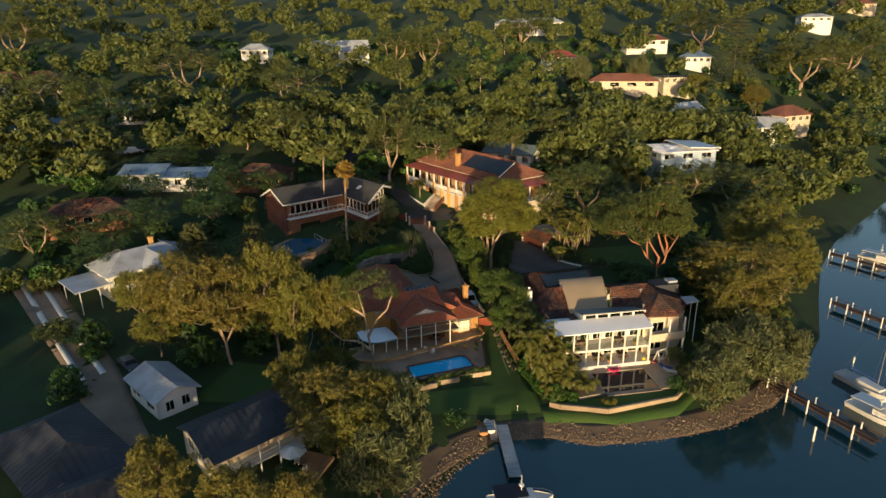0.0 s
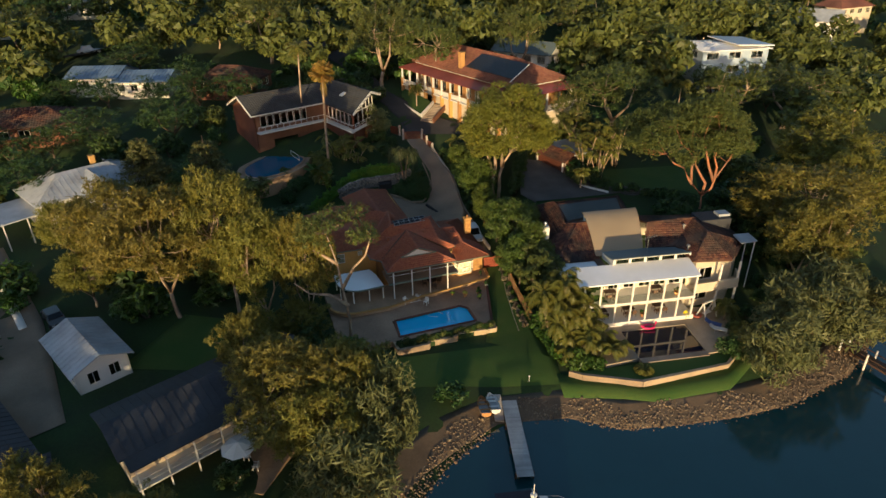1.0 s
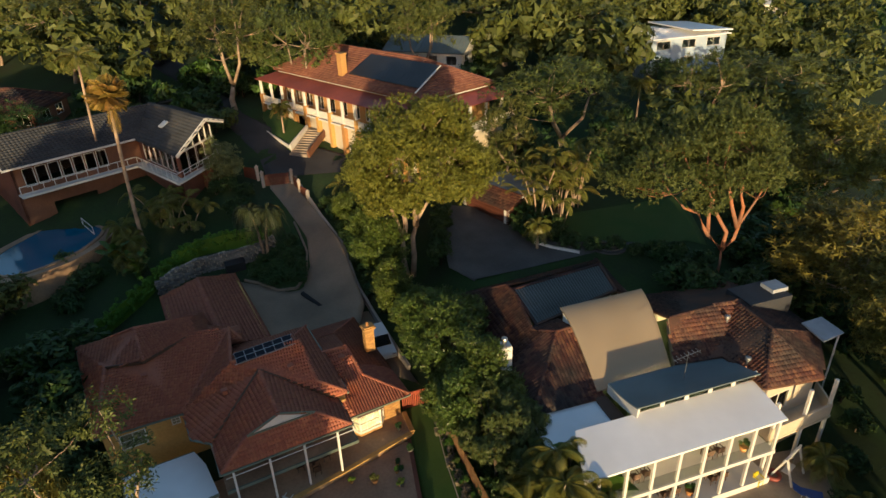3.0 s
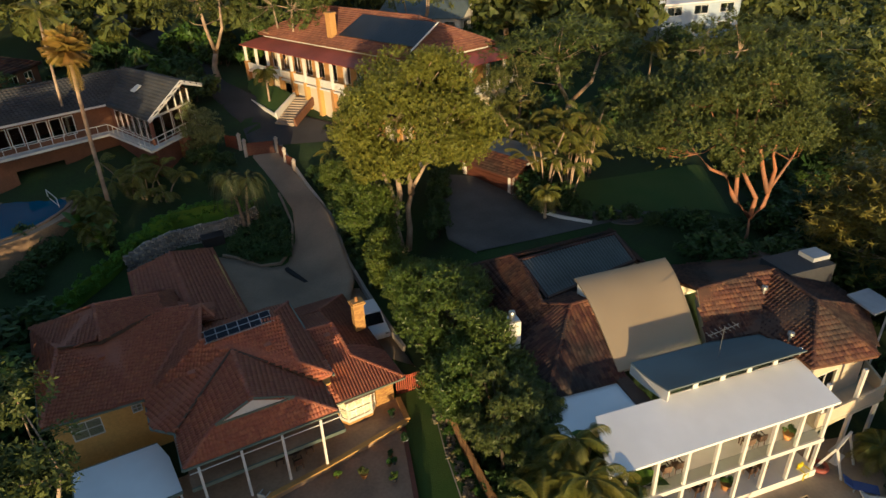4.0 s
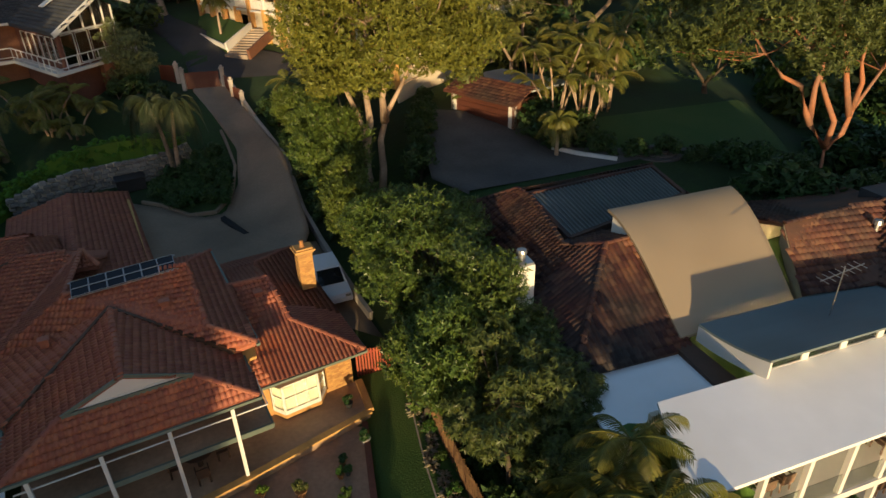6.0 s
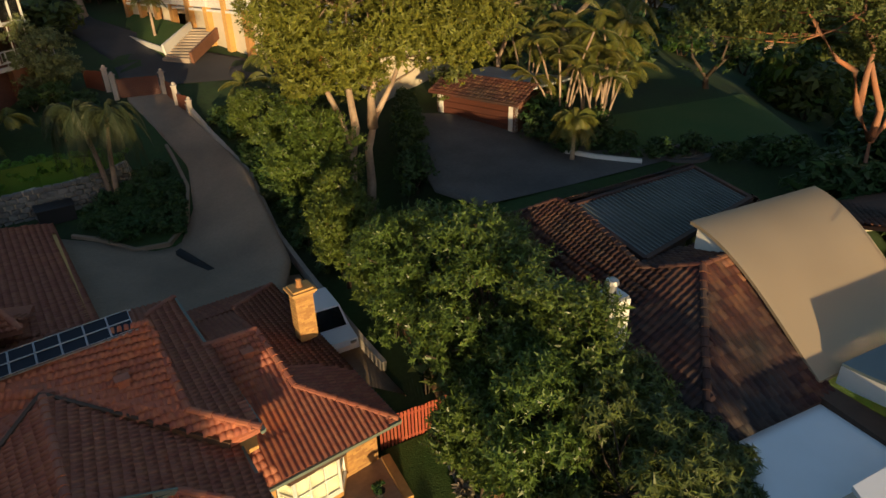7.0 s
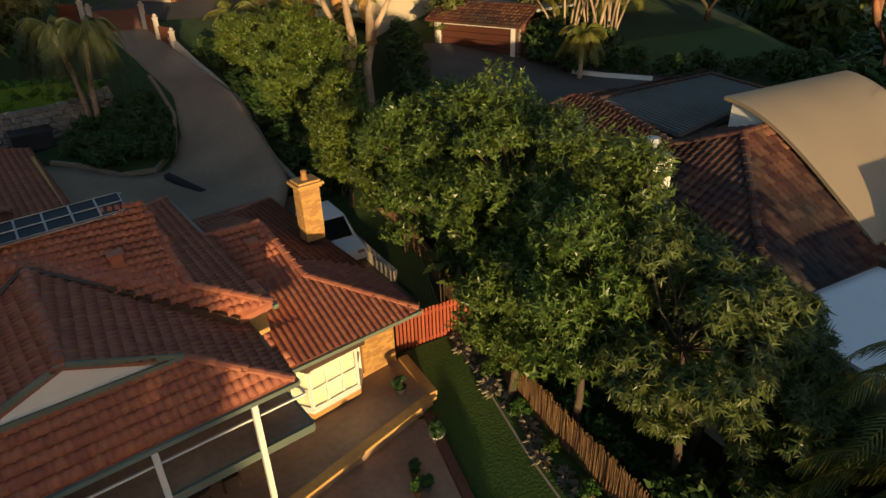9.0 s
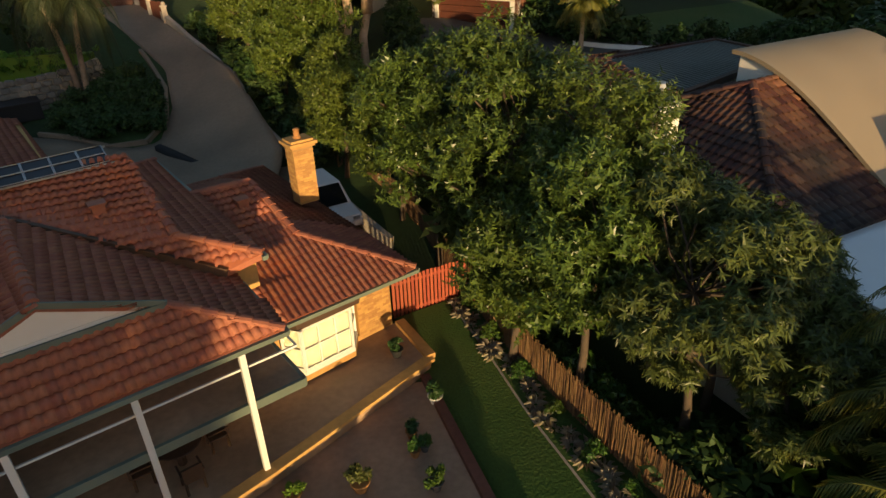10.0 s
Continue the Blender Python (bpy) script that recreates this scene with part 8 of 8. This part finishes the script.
M_CARWHITE = material("white_car_paint", (0.7, 0.7, 0.7), 0.25, 0.03, 3, 20, 0.0, stain=0.05)
M_CARDARK = material("dark_car_paint", (0.05, 0.055, 0.06), 0.25, 0.03, 3, 20, 0.0, stain=0.05)
M_CARRED = material("red_car_paint", (0.3, 0.03, 0.025), 0.25, 0.03, 3, 20, 0.0, stain=0.05)
car(4.3, 91.2, -76, M_CARWHITE, "white van parked beside the brick house", 4.6, 1.8, True)
car(-85, 162, 25, M_CARWHITE, "white van parked on the upper road", 5.0, 1.9, True)
car(-76, 172, 30, M_CARWHITE, "white car parked on the upper road")
car(-71, 178.5, 35, M_CARRED, "red car parked on the upper road")
car(-64, 186, 35, M_CARDARK, "dark car parked on the upper road")
car(-27.5, 161, 70, M_CARDARK, "dark blue car parked in the lane")
car(-44.5, 70.5, -45, M_CARDARK, "dark car parked beside the white shed")
draped("road", [(-100, 148), (-84, 160), (-68, 178), (-52, 196)], [(-97, 156), (-82, 167), (-67, 185), (-52, 204)], M_ASPHALT, "asphalt road on the upper hillside", "road", 0.06, 2.0)
draped("road", [(-80, 98), (-50, 66.5), (-38, 50)], [(-74, 101), (-46, 70.5), (-34, 54)], M_CONC, "shaded concrete drive beside a hedge", "driveway", 0.06, 1.5)
for o in (0.0, 1.9):
    draped("wheel_track", [(-78.2 + o, 98.2 + o), (-49.6 + o, 66.8 + o)], [(-77.6 + o, 98.8 + o), (-49.0 + o, 67.4 + o)], M_WHITE, "pale concrete wheel track in the grass", "path", 0.14, 1.5)

# ---- poles ----
for x, y, h in ((-40, 158, 9), (-30, 165, 9), (12, 200, 11), (28, 290, 13)):
    t = thing("power_pole", pose(x, y, gz(x, y)), "tall timber power pole above the trees", "pole")
    part("pole", Geo().tube([(0, 0, -0.5), (0, 0, h)], [0.16, 0.11], 8), M_BARK_PALE, t)
    part("crossarm", Geo().bar((-1.1, 0, h - 0.6), (1.1, 0, h - 0.6), 0.1), M_TIMBER, t)

# ---- garden furniture and small things ----
def local1(u, v, z, turn=0):
    return pose(0.84, 78.29, 0, 0, 0, 20) @ pose(u, v, z, 0, 0, turn)


def chair(m, mat, label):
    t = thing("garden_chair", m, label, "chair", "pool chairs")
    part("seat", Geo().box(-0.24, -0.24, 0.4, 0.24, 0.24, 0.44), mat, t)
    part("backrest", Geo().slab([(-0.24, 0.22, 0.85), (0.24, 0.22, 0.85), (0.24, 0.3, 0.88), (-0.24, 0.3, 0.88)], 0.44), mat, t)
    for x in (-0.22, 0.22):
        for y in (-0.22, 0.22):
            part("leg", Geo().bar((x, y, 0), (x * 0.95, y * 0.95, 0.42), 0.05), mat, t)
        part("armrest", Geo().bar((x * 1.15, -0.24, 0.64), (x * 1.15, 0.26, 0.66), 0.05), mat, t)


inv = pose(0.84, 78.29, 0, 0, 0, 20).inverted()
for x, y, tn in ((-4.3, 75.6, 40), (-2.8, 76.6, 150), (-1.8, 75.5, -30)):
    chair(pose(x, y, 2.36, 0, 0, tn), M_WHITE, "white plastic garden chair beside the pool")
flat_thing("pool_pole", Geo().tube([(-5.6, 74.9, 2.42), (-2.4, 76.3, 2.44)], [0.04, 0.04], 6), M_WHITE, "white pool cleaning pole lying on the paving", "pole")
flat_thing("pool_hose", Geo().tube([(-0.6 + 0.9 * math.cos(a), 73.4 + 0.5 * math.sin(a), 2.255) for a in [i * 0.3 for i in range(18)]], [0.025] * 18, 5, False), M_WHITE, "thin pale hose floating on the pool", "hose")


def pot(x, y, z, r, h, mat, leaf, label):
    t = thing("plant_pot", pose(x, y, z), label, "plant pot", "terrace pots")
    part("pot", Geo().lathe([(0, 0), (r * 0.65, 0), (r * 0.95, h * 0.85), (r * 1.08, h * 0.87), (r * 1.08, h), (r * 0.9, h), (r * 0.85, h * 0.85), (0, h * 0.85)], 16), mat, t)
    cs = crown_points(int(x * 10) % 97, 10, r * 1.2, r * 1.1, h + r * 0.7, 0.2, 0.3)
    part("leaves", leaf_cloud("leaves", cs, [r * 0.5] * 10, 40, 0.06, 3, 0.9, 3.0), leaf, t)


for x, y, r, h, m, lf in ((5.75, 79.7, 0.22, 0.3, M_WHITE, L_SHRUB), (4.7, 78.6, 0.16, 0.25, M_TERRAC, L_SHRUB), (4.6, 77.9, 0.15, 0.25, M_TERRAC, L_DENSE), (4.9, 78.0, 0.14, 0.22, M_PAVERS_GREY, L_DENSE), (4.8, 76.7, 0.2, 0.28, M_PAVERS_GREY, L_DENSE), (3.0, 77.3, 0.24, 0.32, M_YELLOW, L_EUC), (1.4, 77.6, 0.18, 0.2, M_TERRAC, L_HEDGE)):
    pot(x, y, 2.36, r, h, M_TERRAC if m is M_YELLOW else m, lf, "potted plant standing on the lower terrace")
pot(5.1, 81.6, 2.88, 0.2, 0.28, M_RUBBER, L_SHRUB, "black potted plant on the upper terrace")
# wrought table and chairs on the verandah terrace
tb = thing("round_table", local1(-1.6, 1.6, 2.88), "dark round garden table on the terrace", "table")
part("tabletop", Geo().lathe([(0, 0.72), (0.6, 0.72), (0.62, 0.74), (0.6, 0.76), (0, 0.76)], 20), M_TIMBER, tb)
part("leg", Geo().tube([(0, 0, 0), (0, 0, 0.72)], [0.12, 0.06], 8), M_TIMBER, tb)
for i in range(4):
    chair(local1(-1.6 + 0.95 * math.cos(i * 1.57), 1.6 + 0.95 * math.sin(i * 1.57), 2.88, i * 90 - 90), M_TIMBER, "dark garden chair at the terrace table")


def local2(u, v, z, turn=0):
    return pose(16.1, 70.3, 0, 0, 0, 10) @ pose(u, v, z, 0, 0, turn)


def lounger(m, mat, label, group="sun loungers"):
    t = thing("sun_lounger", m, label, "sun lounger", group)
    part("mattress", Geo().box(-0.32, -0.9, 0.26, 0.32, 0.4, 0.36), mat, t)
    part("backrest", Geo().slab([(-0.32, 0.4, 0.36), (0.32, 0.4, 0.36), (0.32, 0.95, 0.7), (-0.32, 0.95, 0.7)], 0.1), mat, t)
    for x in (-0.28, 0.28):
        for y in (-0.8, 0.35):
            part("leg", Geo().bar((x, y, 0), (x, y, 0.28), 0.05), M_WHITE, t)


lounger(pose(31.5, 71.3, 1.98, 0, 0, 60), M_BLUE, "blue sun lounger with a white towel by the dark pool")
lounger(pose(31.7, 70.2, 1.98, 0, 0, 70), M_WHITE, "white sun lounger by the dark pool")
fl = thing("pool_float", pose(24.0, 70.9, 2.12, 0, 0, 12) @ Matrix.Scale(0.7, 4), "bright pink inflatable pool float on the deck", "pool float")
part("ring", Geo().tube([(1.0 * math.cos(a), 0.55 * math.sin(a), 0) for a in [2 * math.pi * i / 18 for i in range(19)]], [0.19] * 19, 8), M_PINK, fl, smooth=True)
part("neck", Geo().tube([(0.9, 0, 0.1), (1.25, 0, 0.45), (1.2, 0, 0.8), (0.95, 0, 0.85)], [0.15, 0.13, 0.12, 0.07], 8), M_PINK, fl, smooth=True)
part("tail", Geo().tube([(-0.9, 0, 0.1), (-1.3, 0, 0.3), (-1.5, 0, 0.55)], [0.16, 0.14, 0.04], 8), M_PINK, fl, smooth=True)
chair(pose(28.9, 72.8, 1.98, 0, 0, 20), M_YELLOW, "bright yellow plastic chair by the white house")


def torus(t, R, r, z, mat, name):
    g = Geo()
    n, m = 22, 8
    for i in range(n):
        for j in range(m):
            a, b = 2 * math.pi * i / n, 2 * math.pi * j / m
            g.v.append(((R + r * math.cos(b)) * math.cos(a), (R + r * math.cos(b)) * math.sin(a), z + r * math.sin(b)))
    g.f = [(i * m + j, (i + 1) % n * m + j, (i + 1) % n * m + (j + 1) % m, i * m + (j + 1) % m) for i in range(n) for j in range(m)]
    part(name, g, mat, t, smooth=True)


rt = thing("swim_ring", pose(30.3, 73.2, 2.0), "pink and pale inflatable ring lying on the deck", "swim ring")
torus(rt, 0.42, 0.15, 0.16, M_RED_IRON, "ring")
sw = thing("swing_frame", local2(15.6, 0.2, 1.98, 20), "white timber swing frame beside the deck", "swing")
for s in (-0.9, 0.9):
    part("leg", Geo().bar((s, -0.7, 0), (s, 0, 2.0), 0.12), M_WHITE, sw)
    part("leg", Geo().bar((s, 0.7, 0), (s, 0, 2.0), 0.12), M_WHITE, sw)
part("crossbar", Geo().bar((-1.1, 0, 2.0), (1.1, 0, 2.0), 0.14), M_WHITE, sw)
part("seat", Geo().box(-0.6, -0.2, 0.5, 0.6, 0.25, 0.56), M_WHITE, sw)
part("chain", Geo().bar((-0.5, 0, 0.5), (-0.5, 0, 2.0), 0.02).bar((0.5, 0, 0.5), (0.5, 0, 2.0), 0.02), M_METAL, sw)
# furniture seen on the balconies
for i, (u, z) in enumerate(((3.0, 2.5), (6.4, 2.5), (10.2, 2.5), (3.8, 5.06), (9.4, 5.06))):
    tt = thing("patio_table", local2(u, 1.8, z), "timber patio table on the balcony", "table", "balcony tables")
    part("tabletop", Geo().box(-0.7, -0.4, 0.7, 0.7, 0.4, 0.75), M_TIMBER, tt)
    for x in (-0.6, 0.6):
        for y in (-0.3, 0.3):
            part("leg", Geo().bar((x, y, 0), (x, y, 0.7), 0.06), M_TIMBER, tt)
    for s in (-1, 1):
        chair(local2(u + s * 0.4, 1.1, z, 180), M_TIMBER, "timber chair at the balcony table")
for u, z in ((11.6, 5.06), (1.2, 5.06), (7.8, 2.5)):
    p = local2(u, 0.8, z).translation
    pot(p.x, p.y, p.z, 0.3, 0.45, M_TERRAC, L_DENSE, "potted shrub on the white balcony")

um = thing("garden_umbrella", pose(-16.4, 49.6, 2.6), "open white garden umbrella over a terrace table", "umbrella")
ug = Geo()
for i in range(8):
    a, b = 2 * math.pi * i / 8, 2 * math.pi * (i + 1) / 8
    ug.slab([(0, 0, 2.9), (1.5 * math.cos(a), 1.5 * math.sin(a), 2.35), (1.5 * math.cos(b), 1.5 * math.sin(b), 2.35)], 0.03)
part("canopy", ug, M_WHITE, um)
part("pole", Geo().tube([(0, 0, -0.4), (0, 0, 2.9)], [0.03, 0.03], 6), M_TIMBER, um)
part("base", Geo().lathe([(0, -0.4), (0.3, -0.4), (0.3, -0.3), (0.06, -0.25)], 12), M_KERB, um)
for i in range(4):
    chair(pose(-16.4 + 1.1 * math.cos(i * 1.57), 49.6 + 1.1 * math.sin(i * 1.57), 2.3, 0, 0, i * 90 - 90), M_WHITE, "white garden chair under the umbrella")
flat_thing("shore_terrace", Geo().prism([(-19.5, 47.5), (-14, 47), (-12.5, 52), (-17, 53.5)], 1.0, 2.32), M_PAVE, "brown paved terrace beside the timber house", "terrace", "structure")
# edging and small plants of the side bed
EDGE = [(7.75, 84.2), (8.05, 81), (8.2, 78.2), (8.4, 76.4), (8.7, 73.5), (9.1, 70.5)]
kerb(along(EDGE, 0.8) + [EDGE[-1]], 0.07, 0.08, "thin pale edging strip beside the lawn")
ROS = Geo()
for i in range(15):
    a, t = 2.4 * i, 0.3 + 0.5 * (i % 3) / 2
    d = Vector((math.cos(a), math.sin(a), 0))
    s = Vector((-d.y, d.x, 0)) * 0.035
    k = len(ROS.v)
    mid, tip = d * 0.16 + Vector((0, 0, 0.16 * t + 0.1)), d * 0.34 + Vector((0, 0, 0.2 * t))
    ROS.v += [tuple(-s), tuple(s), tuple(mid + s), tuple(tip), tuple(mid - s)]
    ROS.f.append((k, k + 1, k + 2, k + 3, k + 4))
ROS = ROS.mesh("leaves")
ROS.materials.append(L_PALE)
rng = np.random.RandomState(33)
for x, y in along([(8.05, 84), (8.35, 81), (8.7, 78), (9.0, 76), (9.4, 73.5), (9.9, 71)], 0.32):
    x += rng.uniform(-0.25, 0.3)
    t = thing("bromeliad", pose(x, y, gz(x, y), 0, 0, rng.uniform(0, 360)), "small pale rosette plant in the side bed", "plant", "bed plants")
    part("leaves", ROS, L_PALE, t)
    s = rng.uniform(0.7, 1.5)
    t.scale = (s, s, s)

# curved garden steps below the shaded lawn
GS = thing("garden_steps", pose(27.6, 97.6, gz(27.6, 97.6) - 0.15, 0, 0, -30), "curved stone garden steps up to the shaded lawn", "steps")
for i in range(4):
    part("step", Geo().prism(arc(0, 0, 2.0 - 0.42 * i, 1.7 - 0.4 * i, 180, 360, 14), -0.3, 0.16 * (i + 1)), M_PAVERS_GREY, GS)

# bricks of the bay wing's front and of the chimney
BRICK_ME = {}


def brick_face(parent, a, b, z0, z1):
    """Stretcher courses over a wall face from a to b, a hair proud of a mortar bed."""
    a, b = Vector((a[0], a[1], 0)), Vector((b[0], b[1], 0))
    d = (b - a).normalized()
    out = Vector((d.y, -d.x, 0))
    ln = (b - a).length
    p = [a + out * 0.004, b + out * 0.004, b + out * 0.001, a + out * 0.001]
    bed = part("mortar_bed", Geo().prism([(q.x, q.y) for q in p], z0, z1), M_MORTAR_TAN, parent)
    for r in range(int((z1 - z0) / 0.086)):
        s = -0.12 * (r % 2)
        while s < ln - 0.03:
            s0, s1 = max(s, 0.0), min(s + 0.235, ln)
            w = round(s1 - s0, 2)
            if w > 0.05:
                if w not in BRICK_ME:
                    BRICK_ME[w] = Geo().box(0, -0.014, 0, w, 0, 0.075).mesh("brick")
                    BRICK_ME[w].materials.append(M_BRICK)
                q = a + d * s0 + out * 0.004
                o = part("brick", BRICK_ME[w], M_BRICK, bed)
                o.matrix_basis = Matrix.Translation((q.x, q.y, z0 + 0.006 + r * 0.086)) @ Matrix.Rotation(math.atan2(d.y, d.x), 4, 'Z')
            s += 0.245


fa, fb = Vector((1.6, 2.95)), Vector((6.0, 3.2))
fd = (fb - fa).normalized()
brick_face(H1, fa + fd * 3.12, fb, 2.9, 5.3)
brick_face(chim, (5.35, 7.75), (6.1, 7.75), 6.3, 8.08)
brick_face(chim, (5.35, 8.35), (5.35, 7.75), 6.5, 8.08)

# single roof tiles, last
for me, spots, mat, parent in PENDING_TILES:
    if not me.materials:
        me.materials.append(mat)
    for s in spots:
        o = part("roof_tile", me, mat, parent)
        o.matrix_basis = s
